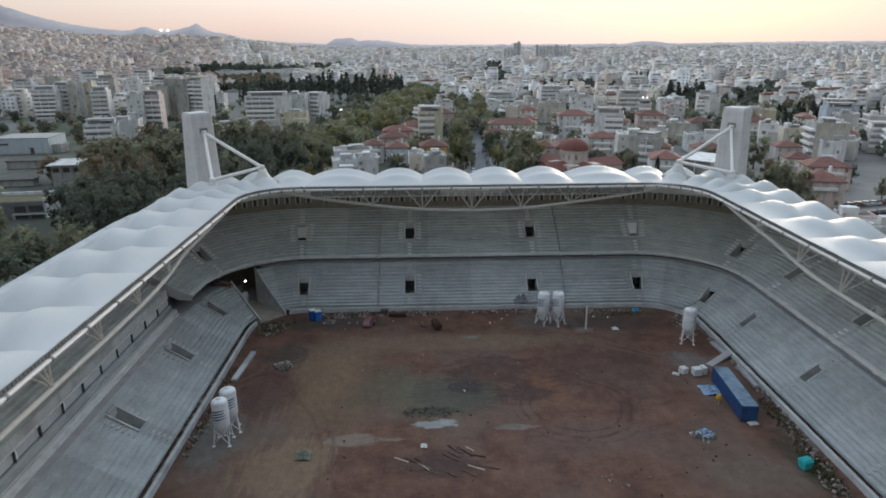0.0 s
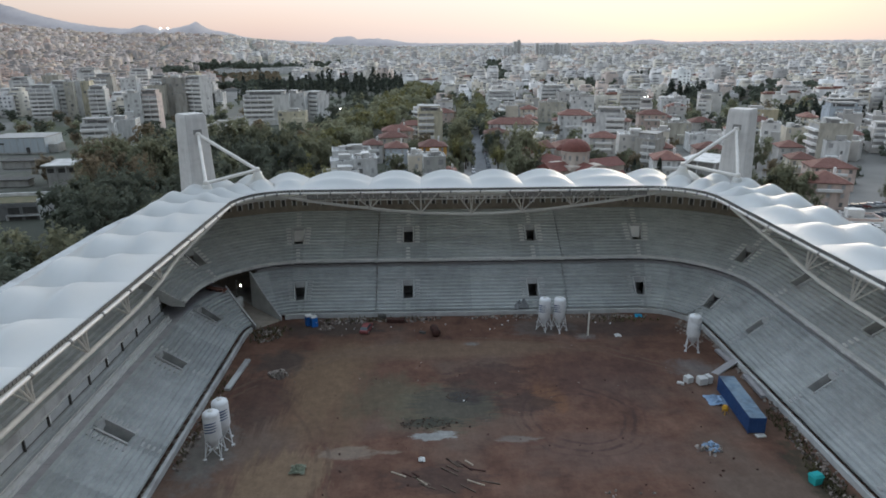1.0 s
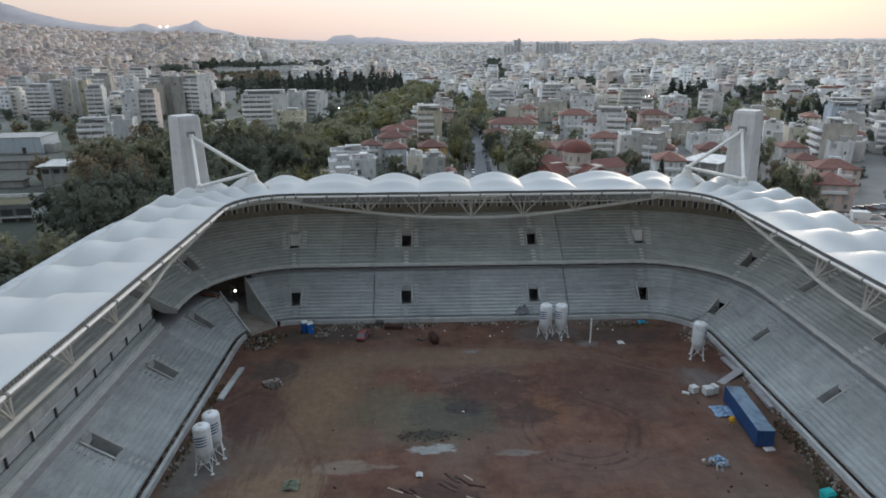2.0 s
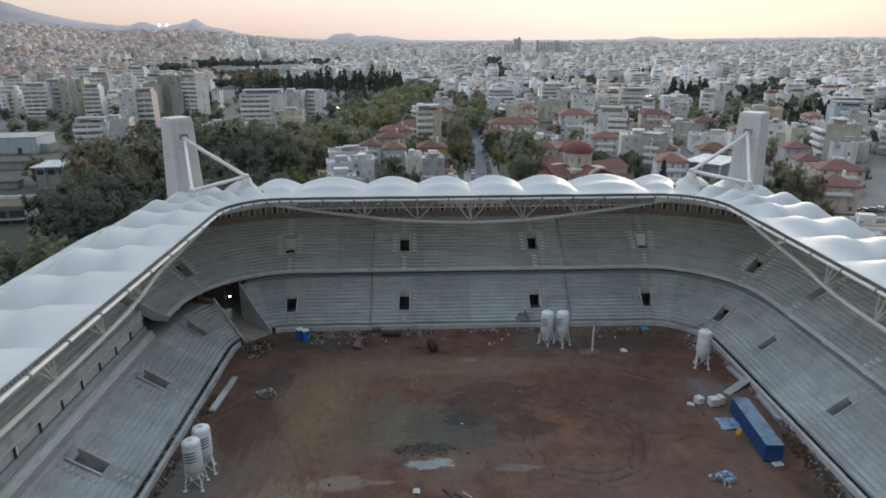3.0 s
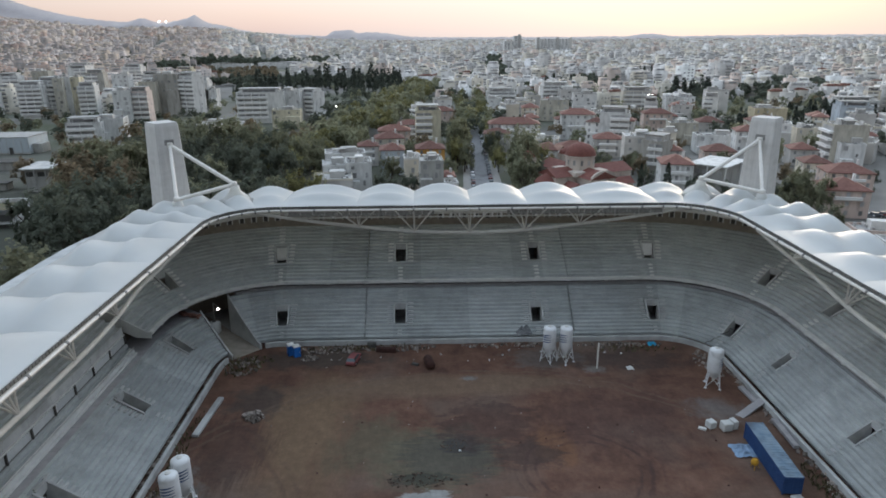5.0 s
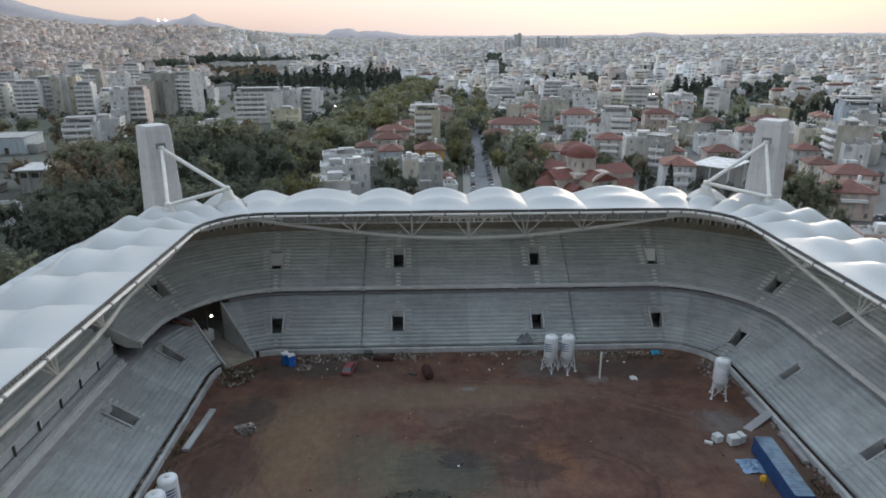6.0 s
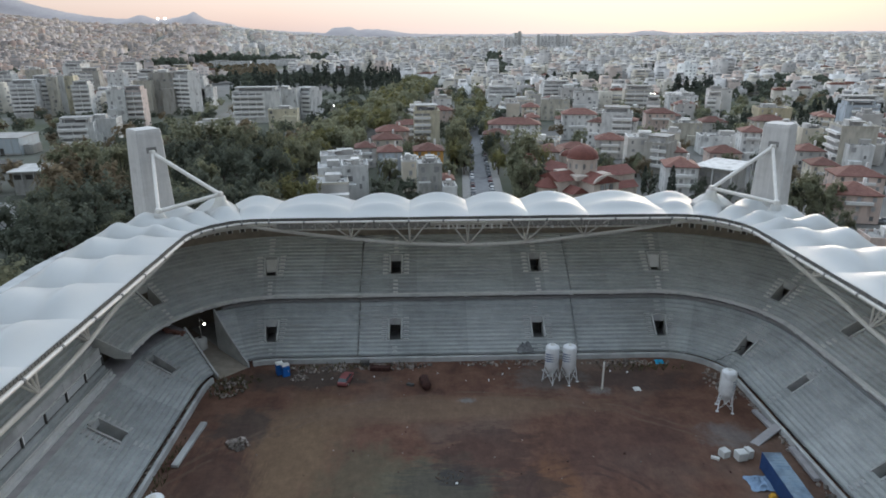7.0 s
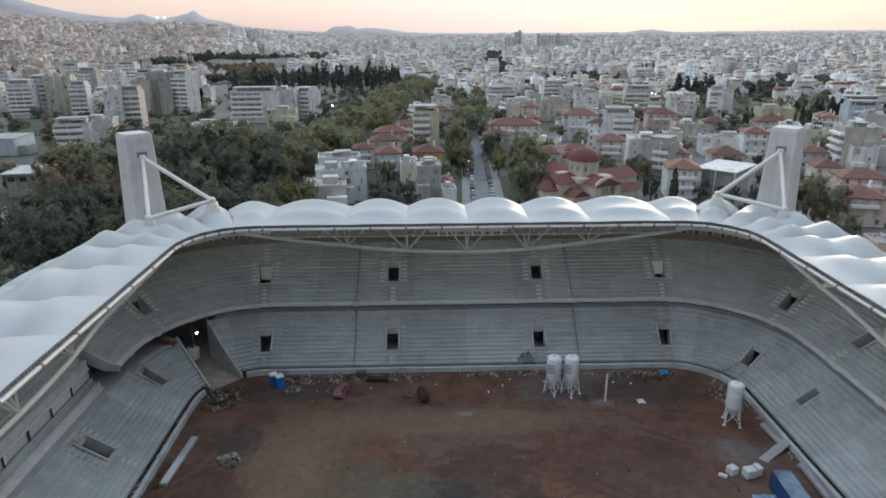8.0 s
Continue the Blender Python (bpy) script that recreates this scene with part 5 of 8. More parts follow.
# style, paint, x, y of the front, width, depth, height, turn
PAINTS = dict(cream=M_CREAM, white=M_WHITEW, walls=M_WALLS, grey=M_GREY, blue=M_BLUEW, bluew=M_BLUEW, pink=M_PINK, orange=M_ORANGE, beige=M_BEIGE, beige2=M_BEIGE2, pinkw=M_PINKW, yellow=M_YELLOW)
NEAR = (
    # blocks of the left rows are painted whiter in place of haze
    ('B', 'white', -345, 560, 15.0, 13, 26.0, 10),
    ('F', 'beige', -327, 575, 13.0, 13, 29.0, 8),
    ('B', 'white', -309, 600, 15.0, 13, 30.0, 6),
    ('B', 'beige2', -288, 585, 14.0, 13, 27.0, 10),
    ('F', 'white', -262, 575, 13.0, 12, 26.0, 4),
    ('B', 'white', -243, 590, 14.0, 13, 25.0, 2),
    ('F', 'pinkw', -228, 560, 11.0, 12, 22.0, 4),
    ('B', 'white', -335, 655, 18.0, 13, 30.0, 4),
    ('B', 'white', -292, 670, 18.0, 13, 28.0, 2),
    ('B', 'cream', -246, 680, 16.0, 13, 25.0, 2),
    ('B', 'white', -292, 495, 16.2, 14, 23.3, 10),
    ('B', 'white', -286, 508, 11.9, 14, 25.4, 10),
    ('F', 'beige', -278, 507, 6.3, 12, 27.0, 14),
    ('F', 'white', -276, 514, 6.0, 12, 27.7, 14),
    ('F', 'cream', -271, 517, 7.7, 12, 27.1, 12),
    ('B', 'white', -254, 499, 11.4, 13, 22.0, 12),
    ('F', 'white', -200, 434, 10.2, 13, 23.6, 10),
    ('B', 'pinkw', -191, 439, 10.7, 12, 22.8, 6),
    ('F', 'beige', -211, 503, 11.5, 13, 24.5, 4),
    ('F', 'beige2', -200, 512, 18.1, 14, 29.4, 2),
    ('B', 'white', -184, 511, 14.9, 13, 28.1, -22),
    ('B', 'white', -193, 568, 10.4, 12, 21.1, 0),
    ('F', 'white', -186, 568, 10.0, 10, 14.4, 0),
    ('B', 'white', -188, 358, 16.8, 14, 13.2, 14),
    ('F', 'white', -179, 368, 14.4, 13, 14.1, 12),
    ('B', 'white', -120, 461, 30.8, 14, 19.8, 4),
    ('F', 'cream', -97, 433, 18.0, 8, 11.2, 2),
    ('F', 'white', -101, 471, 13.2, 13, 20.2, -4),
    ('B', 'white', -90, 480, 14.2, 14, 18.0, -26),
    ('F', 'walls', -42, 237, 13.3, 13, 7.9, 8),
    ('F', 'white', -43, 253, 9.6, 11, 10.0, 8),
    ('F', 'white', -34, 249, 9.1, 12, 11.5, 8),
    ('F', 'white', -41, 267, 15.7, 11, 11.8, 8),
    ('F', 'walls', -14, 258, 6.4, 9, 11.4, 4),
    ('F', 'grey', -7, 243, 8.3, 11, 13.0, 4),
    ('F', 'white', -0, 238, 4.6, 8, 6.0, 4),
    ('T', 'blue', -23, 284, 9.8, 11, 10.7, 4),
    ('T', 'walls', -35, 305, 8.8, 10, 9.0, 6),
    ('T', 'walls', -26, 317, 13.0, 11, 10.6, 6),
    ('T', 'pink', -25, 349, 16.3, 11, 9.7, 4),
    ('T', 'orange', -7, 279, 11.4, 11, 11.9, 3),
    ('B', 'cream', -7.5, 342, 12.6, 13, 19.8, 2),
    ('T', 'white', -1, 251, 5.5, 9, 6.2, 3),
    ('T', 'walls', -17, 381, 13.9, 10, 8.7, 4),
    ('T', 'pink', 0, 443, 18.7, 11, 9.3, 2),
    ('F', 'walls', 4, 493, 14.0, 11, 11.9, 0),
    ('T', 'white', 43, 281, 10.4, 12, 10.7, -20),
    ('T', 'white', 37, 346, 25.8, 12, 13.0, -6),
    ('T', 'walls', 27, 336, 12.3, 10, 9.6, -6),
    ('T', 'white', 77, 376, 18.4, 12, 14.1, -8),
    ('T', 'walls', 82, 354, 8.1, 11, 12.7, -30),
    ('B', 'white', 89, 343, 14.5, 14, 17.9, -16),
    ('T', 'pink', 131, 402, 16.6, 11, 11.2, -8),
    ('F', 'walls', 85, 292, 12.8, 12, 13.7, -10),
    ('B', 'beige2', 91, 285, 9.5, 12, 12.4, -40),
    ('T', 'white', 85, 247, 11.3, 13, 10.7, -12),
    ('T', 'walls', 99, 291, 9.1, 11, 8.2, -10),
    ('T', 'pink', 120, 290, 13.0, 11, 7.8, -10),
    ('F', 'white', 135, 329, 18.5, 11, 8.2, -10),
    ('F', 'beige', 130, 358, 14.8, 12, 10.6, -10),
    ('T', 'white', 142, 311, 10.3, 11, 13.3, -14),
    ('T', 'walls', 189, 386, 18.3, 12, 8.3, -8),
    ('Y', 'yellow', 204, 411, 19.0, 13, 12.0, -8),
    ('T', 'walls', 150, 372, 13.9, 11, 9.8, -8),
    ('N', 'beige', 173, 285, 14.0, 14, 18.6, -12),
    ('F', 'white', 171, 279, 9.3, 9, 11.6, -16),
    ('T', 'pink', 144, 237, 15.3, 12, 8.8, -14),
    ('T', 'pink', 126, 210, 13.0, 13, 9.0, -14),
    ('T', 'walls', 148, 264, 10.3, 11, 7.3, -14),
    ('T', 'walls', 160, 295, 11.1, 11, 7.4, -14),
    ('B', 'bluew', 253, 404, 18.3, 13, 13.9, -12),
    ('F', 'walls', 191, 348, 9.9, 11, 8.7, -10),
    ('T', 'walls', 79, 320, 13.1, 11, 9.0, -12),
    ('F', 'walls', 58, 462, 17.0, 12, 12.7, -4),
    ('F', 'beige', 80, 460, 18.8, 11, 13.4, -6),
    ('F', 'white', 42, 490, 10.0, 12, 11.9, -4),
    ('F', 'walls', 111, 503, 17.4, 12, 14.2, -6),
    ('B', 'walls', 149, 500, 20.6, 12, 16.2, -8),
    ('F', 'white', 176, 485, 20.1, 12, 12.6, -6),
    ('F', 'walls', 199, 477, 15.0, 10, 17.8, -8),
)
for style, col, *b in NEAR:
    if style == "T":
        tile_house(*b, PAINTS[col], "orange rendered house with red tile hip roof" if col == "orange" else L_R)
    elif style == "B":
        flat_block(*b, PAINTS[col], L_W if col == "white" else L_A)
    elif style == "N":
        flat_block(*b, PAINTS[col], "beige apartment block with a blank front and rounded end balconies", "ends")
    else:
        flat_block(*b, PAINTS[col], "yellow rendered block with small windows" if col == "yellow" else L_F, "plain", name="town_house")
# low hall with a white flat roof on posts beside the stadium
hall = thing("low_hall", "low grey hall under a white flat roof slab", "building", m=pose(103.2, 257.4, -0.5, 0, 0, -45))
for name, b, mat in (("wall", (-5.6, 5.6, -8.6, 8.6, 0, 9.3), M_GREY), ("roof_slab", (-7.4, 7.4, -10.5, 10.5, 9.3, 9.75), M_WHITEW)):
    bm = bmesh.new()
    box(bm, *b)
    part(name, bm, mat, hall)
for px_ in (-6.9, 0, 6.9):
    for py_ in (-10.0, 10.0):
        bm = bmesh.new()
        box(bm, px_ - 0.2, px_ + 0.2, py_ - 0.2, py_ + 0.2, 0, 9.3)
        part("post", bm, M_WHITEW, hall)
for k_ in range(4):
    shared("pane", ME_WIN, hall, Matrix.Translation((-4.2 + k_ * 2.8, -8.62, 6.8)) @ Matrix.Diagonal((1.9, 0.08, 1.7, 1)))
for k_ in range(6):
    shared("pane", ME_WIN, hall, Matrix.Translation((-5.62, -7.0 + k_ * 2.8, 6.8)) @ Matrix.Diagonal((0.08, 1.9, 1.7, 1)))
taken = [(b[0], b[1] + b[3] / 2, max(b[2], b[3]) * 0.75 + 3) for g in (WHITE, FLAT, [q[2:] for q in NEAR]) for b in g] + [(-222, 355, 19), (103.2, 257.4, 13)]

# ---- church with a tiled dome ----
church = thing("church", "cream stone church with red tiled roofs and a dome", "church", m=pose(44.0, 233, -0.5, 0, 0, 24) @ Matrix.Diagonal((1.08, 1.08, 0.9, 1)))
for name, mat, boxes in (("nave_wall", M_STONE, ((-4.6, 4.6, -12, 16, 0, 12.4),)), ("transept_wall", M_STONE, ((-12, 17, -4.6, 4.6, 0, 12.4),)), ("aisle_wall", M_STONE, ((-10, -4.6, -9.5, -4.6, 0, 8.8), (4.6, 14, -9.5, -4.6, 0, 8.8), (-10, -4.6, 4.6, 13, 0, 8.8), (4.6, 14, 4.6, 13, 0, 8.8)))):
    for b in boxes:
        bm = bmesh.new()
        box(bm, *b)
        part(name, bm, mat, church)
# rounded apse with its own half-cone of tiles
bm = bmesh.new()
lathe(bm, [(3.9, 0.0), (3.9, 10.2)], 14, -12.0, 0.0)
part("apse_wall", bm, M_STONE, church)
bm = bmesh.new()
lathe(bm, [(4.5, 10.0), (4.4, 10.4), (2.2, 12.2), (0.2, 13.6)], 14, -12.0, 0.0)
part("apse_roof", bm, M_SLATE, church, "red tiled half cone")
bm = bmesh.new()
box(bm, -6.2, 6.2, -6.2, 6.2, 12.3, 13.9)
part("crossing", bm, M_STONE, church)
# round-headed gable of the near arm with three arched lights
bm = bmesh.new()
fan = [bm.verts.new((4.7 * math.cos(a), -12.25, 12.2 + 3.2 * math.sin(a))) for a in lin(0, math.pi, 15)]
fan2 = [bm.verts.new((4.7 * math.cos(a), -11.6, 12.2 + 3.2 * math.sin(a))) for a in lin(0, math.pi, 15)]
bm.faces.new(fan)
bm.faces.new(fan2[::-1])
for i in range(14):
    bm.faces.new((fan[i], fan2[i], fan2[i + 1], fan[i + 1]))
part("round_gable", bm, M_STONE, church)
for x, hh in ((-1.7, 2.6), (0, 3.6), (1.7, 2.6)):
    shared("pane", ME_WIN, church, sized(x, -12.25, 9.2 + hh / 2, 1.1, 0.2, hh))


def gable(x0, x1, y0, y1, z, rise, along):
    bm = bmesh.new()
    o = 0.5
    a = [bm.verts.new(c) for c in ((x0 - o, y0 - o, z), (x1 + o, y0 - o, z), (x1 + o, y1 + o, z), (x0 - o, y1 + o, z))]
    if along == "y":
        q = [bm.verts.new(((x0 + x1) / 2, y0 - o, z + rise)), bm.verts.new(((x0 + x1) / 2, y1 + o, z + rise))]
        fs = ((a[0], a[1], q[0]), (a[1], a[2], q[1], q[0]), (a[2], a[3], q[1]), (a[3], a[0], q[0], q[1]))
    else:
        q = [bm.verts.new((x0 - o, (y0 + y1) / 2, z + rise)), bm.verts.new((x1 + o, (y0 + y1) / 2, z + rise))]
        fs = ((a[0], a[1], q[1], q[0]), (a[1], a[2], q[1]), (a[2], a[3], q[0], q[1]), (a[3], a[0], q[0]))
    for f_ in fs:
        bm.faces.new(f_)
    bm.faces.new(a[::-1])
    part("tile_roof", bm, M_SLATE, church, "red clay tile roof")


gable(-4.6, 4.6, -12, 16, 12.4, 2.6, "y")
gable(-12, 17, -4.6, 4.6, 12.4, 2.6, "x")
for b in ((-10, -5, -9.5, -5), (5, 14, -9.5, -5), (-10, -5, 5, 13), (5, 14, 5, 13)):
    gable(*b, 8.8, 2.2, "y" if b[1] < 0 else "x")
bm = bmesh.new()
lathe(bm, [(4.5, 13.0), (4.5, 18.6), (4.95, 18.75), (4.95, 19.1)], 24)
part("drum", bm, M_STONE, church)
bm = bmesh.new()
lathe(bm, [(4.9, 19.1)] + [(4.8 * math.cos(a), 19.1 + 4.5 * math.sin(a)) for a in lin(0.05, 1.45, 9)] + [(0.2, 23.8)], 24)
part("dome", bm, M_SLATE, church, "red tiled dome", smooth=True)
for i in range(12):
    a = 2 * math.pi * i / 12
    shared("pane", ME_WIN, church, Matrix.Translation((4.5 * math.cos(a), 4.5 * math.sin(a), 16.6)) @ Matrix.Rotation(a, 4, "Z") @ Matrix.Diagonal((0.15, 0.75, 1.9, 1)))
for s in (-1, 1):
    bm = bmesh.new()
    box(bm, s * 8.0 - 2.2, s * 8.0 + 2.2, 16, 20.4, 0, 15.5)
    part("bell_tower", bm, M_STONE, church)
    bm = bmesh.new()
    lathe(bm, [(2.6, 15.5), (2.3, 16.6), (1.2, 17.6), (0.1, 18.0)], 16, s * 8.0, 18.2)
    part("tower_cap", bm, M_SLATE, church)
taken.append((44, 233, 24))

# ---- the street that leads away, with parked cars ----
M_ROAD = material("street_asphalt", [(0.3, (0.15, 0.152, 0.158)), (0.7, (0.21, 0.213, 0.22))], 0.3, rough=0.8, bump=0.1, stain=(0.1, (0.08, 0.08, 0.085), 0.55, 0.75))
M_PAVE = material("pavement_slabs", [(0.3, (0.20, 0.195, 0.185)), (0.7, (0.30, 0.29, 0.275))], 0.6, rough=0.9)


def strip(name, pts, w0, w1, z0, z1, mat, label, cat):
    verts, faces = [], []
    for x, y in pts:
        for dx, z in ((w0, z0), (w0, z1), (w1, z1), (w1, z0)):
            verts.append((x + dx, y, land(x, y) + z))
    for i in range(len(pts) - 1):
        for j in range(4):
            a, b = i * 4 + j, i * 4 + (j + 1) % 4
            faces.append((a, b, b + 4, a + 4))
    return tagged(mesh_ob(name, verts, faces, mat), label, cat, kind="structure")


def street_x(y):
    return 13.0 + (y - 255) * 0.052


line = [(street_x(y), y) for y in lin(165, 440, 14)]
strip("road", line, -4.6, 4.6, -0.6, -0.42, M_ROAD, "grey asphalt street between parked cars and trees", "street")
strip("pavement", line, -7.6, -4.6, -0.6, -0.28, M_PAVE, "pale paved footway with a kerb", "pavement")
strip("pavement", line, 4.6, 7.6, -0.6, -0.28, M_PAVE, "pale paved footway with a kerb", "pavement")
CAR_PAINT = [paint("car_white", (0.7, 0.7, 0.7)), paint("car_grey", (0.22, 0.23, 0.24)), paint("car_dark", (0.05, 0.05, 0.06)), paint("car_silver", (0.42, 0.43, 0.44)), paint("car_red", (0.16, 0.05, 0.045))]
M_TYRE = paint("tyre_rubber", (0.03, 0.03, 0.03))
for p_ in CAR_PAINT:
    p_.node_tree.nodes["Principled BSDF"].inputs["Roughness"].default_value = 0.35
bm = bmesh.new()
lathe(bm, [(0.32, -0.1), (0.32, 0.1)], 12)
bm.transform(Matrix.Rotation(math.pi / 2, 4, "Y"))
ME_TYRE = bpy.data.meshes.new("wheel")
bm.to_mesh(ME_TYRE)
bm.free()
ME_TYRE.materials.append(M_TYRE)
bm = bmesh.new()
lathe(bm, [(0.05, -0.115), (0.2, -0.108), (0.2, 0.108), (0.05, 0.115)], 10)
bm.transform(Matrix.Rotation(math.pi / 2, 4, "Y"))
ME_RIM = bpy.data.meshes.new("rim")
bm.to_mesh(ME_RIM)
bm.free()
ME_RIM.materials.append(M_STEEL)


def loft(bm, sections):
    rings = [[bm.verts.new(p) for p in s_] for s_ in sections]
    n_ = len(rings[0])
    for a, b in zip(rings, rings[1:]):
        for j in range(n_):
            bm.faces.new((a[j], a[(j + 1) % n_], b[(j + 1) % n_], b[j]))
    bm.faces.new(rings[0][::-1])
    bm.faces.new(rings[-1])


def car_proto(col, name):
    t = thing("parked_car", f"{name} car parked along the kerb", "car", group="parked cars", m=Matrix.Translation((0, 0, -500)))
    bm = bmesh.new()
    sec = lambda y, w_, z0, z1: [(-w_, y, z0), (w_, y, z0), (w_ * 1.02, y, (z0 + z1) / 2), (w_ * 0.94, y, z1), (-w_ * 0.94, y, z1), (-w_ * 1.02, y, (z0 + z1) / 2)]
    loft(bm, [sec(-2.1, 0.7, 0.35, 0.65), sec(-1.9, 0.82, 0.25, 0.82), sec(-0.9, 0.86, 0.22, 0.95), (sec(1.5, 0.86, 0.22, 0.98)), sec(2.0, 0.8, 0.28, 0.9), sec(2.1, 0.7, 0.4, 0.7)])
    part("body", bm, col, t)
    bm = bmesh.new()
    sec2 = lambda z, y0, y1, w_: [(-w_, y0, z), (w_, y0, z), (w_, y1, z), (-w_, y1, z)]
    loft(bm, [sec2(0.92, -1.15, 1.85, 0.80), sec2(1.38, -0.45, 1.45, 0.62)])
    part("glasshouse", bm, M_GLASS, t, "dark glazed cabin")
    bm = bmesh.new()
    loft(bm, [sec2(1.38, -0.42, 1.42, 0.62), sec2(1.45, -0.3, 1.25, 0.56)])
    part("car_roof", bm, col, t)
    for x in (-0.78, 0.78):
        for y in (-1.3, 1.3):
            wheel = shared("wheel", ME_TYRE, t, Matrix.Translation((x, y, 0.32)))
            shared("rim", ME_RIM, wheel, Matrix(), "bright metal rim")
    return t


protos = [car_proto(c, n_) for c, n_ in zip(CAR_PAINT, ("white", "grey", "black", "silver", "dark red"))]
slots = []
for s in (-1, 1):
    y = 232.0
    while y < 470:
        y += rng.uniform(5.2, 8.5)
        slots.append((street_x(y) + s * 3.6, y, rng.choice((0, 180))))
for i in range(14):
    slots.append((120 + i * 3.1, 196 + i * 0.7, 70))
for i in range(12):
    slots.append((132 + i * 3.2, 210 + i * 0.7, 70))
for i, (x, y, a) in enumerate(slots):
    src = protos[i % 5] if i < 5 else protos[rng.choice((0, 0, 1, 1, 2, 2, 3, 3, 4))]
    m = pose(x, y, -0.42, 0, 0, a - 3)
    if i < 5:
        src.matrix_basis = m
    else:
        copy_thing(src, m)
taken += [(street_x(y), y, 10) for y in range(170, 760, 12)]

# ---- trees ----
def leaf_mat(name, c, v=0.16):
    m = material(name, [(0.3, tuple(k * 0.6 for k in c)), (0.7, c)], 0.35, rough=0.9, bump=0.0, island=v, vary=v * 2.5, spec=0.15)
    t = m.node_tree
    b = t.nodes["Principled BSDF"]
    tr = t.nodes.new("ShaderNodeBsdfTranslucent")
    t.links.new(b.inputs["Base Color"].links[0].from_socket, tr.inputs["Color"])
    mx = t.nodes.new("ShaderNodeMixShader")
    mx.inputs[0].default_value = 0.5
    t.links.new(b.outputs[0], mx.inputs[1])
    t.links.new(tr.outputs[0], mx.inputs[2])
    t.links.new(mx.outputs[0], t.nodes["Material Output"].inputs["Surface"])
    return m


M_LEAF = [leaf_mat("leaf_dark", (0.150, 0.168, 0.130)), leaf_mat("leaf_olive", (0.255, 0.262, 0.175)), leaf_mat("leaf_autumn", (0.27, 0.22, 0.15)), leaf_mat("leaf_cypress", (0.105, 0.125, 0.105)), leaf_mat("leaf_gold", (0.272, 0.262, 0.125))]
M_BARK = material("bark", [(0.3, (0.06, 0.05, 0.04)), (0.7, (0.12, 0.10, 0.08))], 2.0, rough=0.95)


def crown_mesh(seed, n, shape, size, mat):
    """Thousands of small leaf clumps round the limb ends."""
    r = random.Random(seed)
    verts, faces = [], []
    for _ in range(n):
        c = shape(r)
        out = Vector((c.x, c.y, (c.z - 4.5) * 0.8)).normalized()
        nrm = (out * 1.2 + Vector((r.gauss(0, 0.42), r.gauss(0, 0.42), r.gauss(0.2, 0.42)))).normalized()
        a = nrm.orthogonal().normalized()
        b = nrm.cross(a)
        s_ = size * r.uniform(0.6, 1.4)
        k = len(verts)
        verts += [c + a * s_, c + b * s_ * 0.7 + nrm * 0.15 * s_, c - a * s_, c - b * s_ * 0.7 - nrm * 0.2 * s_]
        faces.append((k, k + 1, k + 2, k + 3))
    me = bpy.data.meshes.new("crown")
    me.from_pydata([tuple(v_) for v_ in verts], [], faces)
    me.materials.append(mat)
    return me


def tree_proto(seed, kind, mat, label):
    r = random.Random(seed)
    t = thing("tree", label, "tree", group="trees", m=Matrix.Translation((0, 0, -600)))
    bm = bmesh.new()
    if kind == "cypress":
        H = 15.0
        tube(bm, [(0, 0, -0.5), (0, 0, H * 0.8)], 0.3, 6, 0.08)
        shape = lambda q: (lambda z: Vector((0, 0, z * H)) + Vector((q.gauss(0, 1), q.gauss(0, 1), 0)).normalized() * (1.7 * math.sin(math.pi * min(1, z ** 0.7)) ** 0.8 * q.uniform(0.6, 1.05) + 0.05))(q.uniform(0.03, 1.0))
        me = crown_mesh(seed, 1000, shape, 0.46, mat)
    else:
        H, Rr = 12.0, 5.0
        lobes = []
        tube(bm, [(0, 0, -0.5), (0.1, 0, H * 0.25), (0.25, 0.1, H * 0.45)], 0.42, 7, 0.22)
        for i in range(13):
            a = i * 2.4 + r.uniform(-0.3, 0.3)
            z = H * r.uniform(0.30, 0.90)
            q = Rr * r.uniform(0.35, 0.95) * math.sin(math.pi * min(0.96, 0.14 + z / H * 0.78)) ** 0.7
            e = Vector((q * math.cos(a), q * math.sin(a), z))
            tube(bm, [(0.2, 0.1, H * r.uniform(0.25, 0.42)), tuple(e * 0.6 + Vector((0, 0, H * 0.12))), tuple(e)], 0.16, 5, 0.04)
            # each bough carries a few hanging sprays of unlike size
            for _ in range(4):
                o = Vector((r.gauss(0, 0.85), r.gauss(0, 0.85), r.gauss(-0.2, 0.9)))
                lobes.append((e + o, r.uniform(0.45, 1.25), r.uniform(0.9, 1.9)))
        lobes.append((Vector((0, 0, H * 0.92)), 1.3, 1.2))
        lobes.append((Vector((0.3, 0, H * 0.6)), 2.4, 1.3))

        def shape(q):
            c, rad, tall = lobes[min(len(lobes) - 1, int(q.random() ** 0.9 * len(lobes)))]
            d = Vector((q.gauss(0, 1), q.gauss(0, 1), q.gauss(0, 1))).normalized()
            d.z *= tall
            return c + d * rad * q.uniform(0.05, 1.25) ** 0.6
        me = crown_mesh(seed, 2700, shape, 0.325, mat)
    part("trunk", bm, M_BARK, t)
    ob = new("crown", me)
    ob.parent = t
    return t


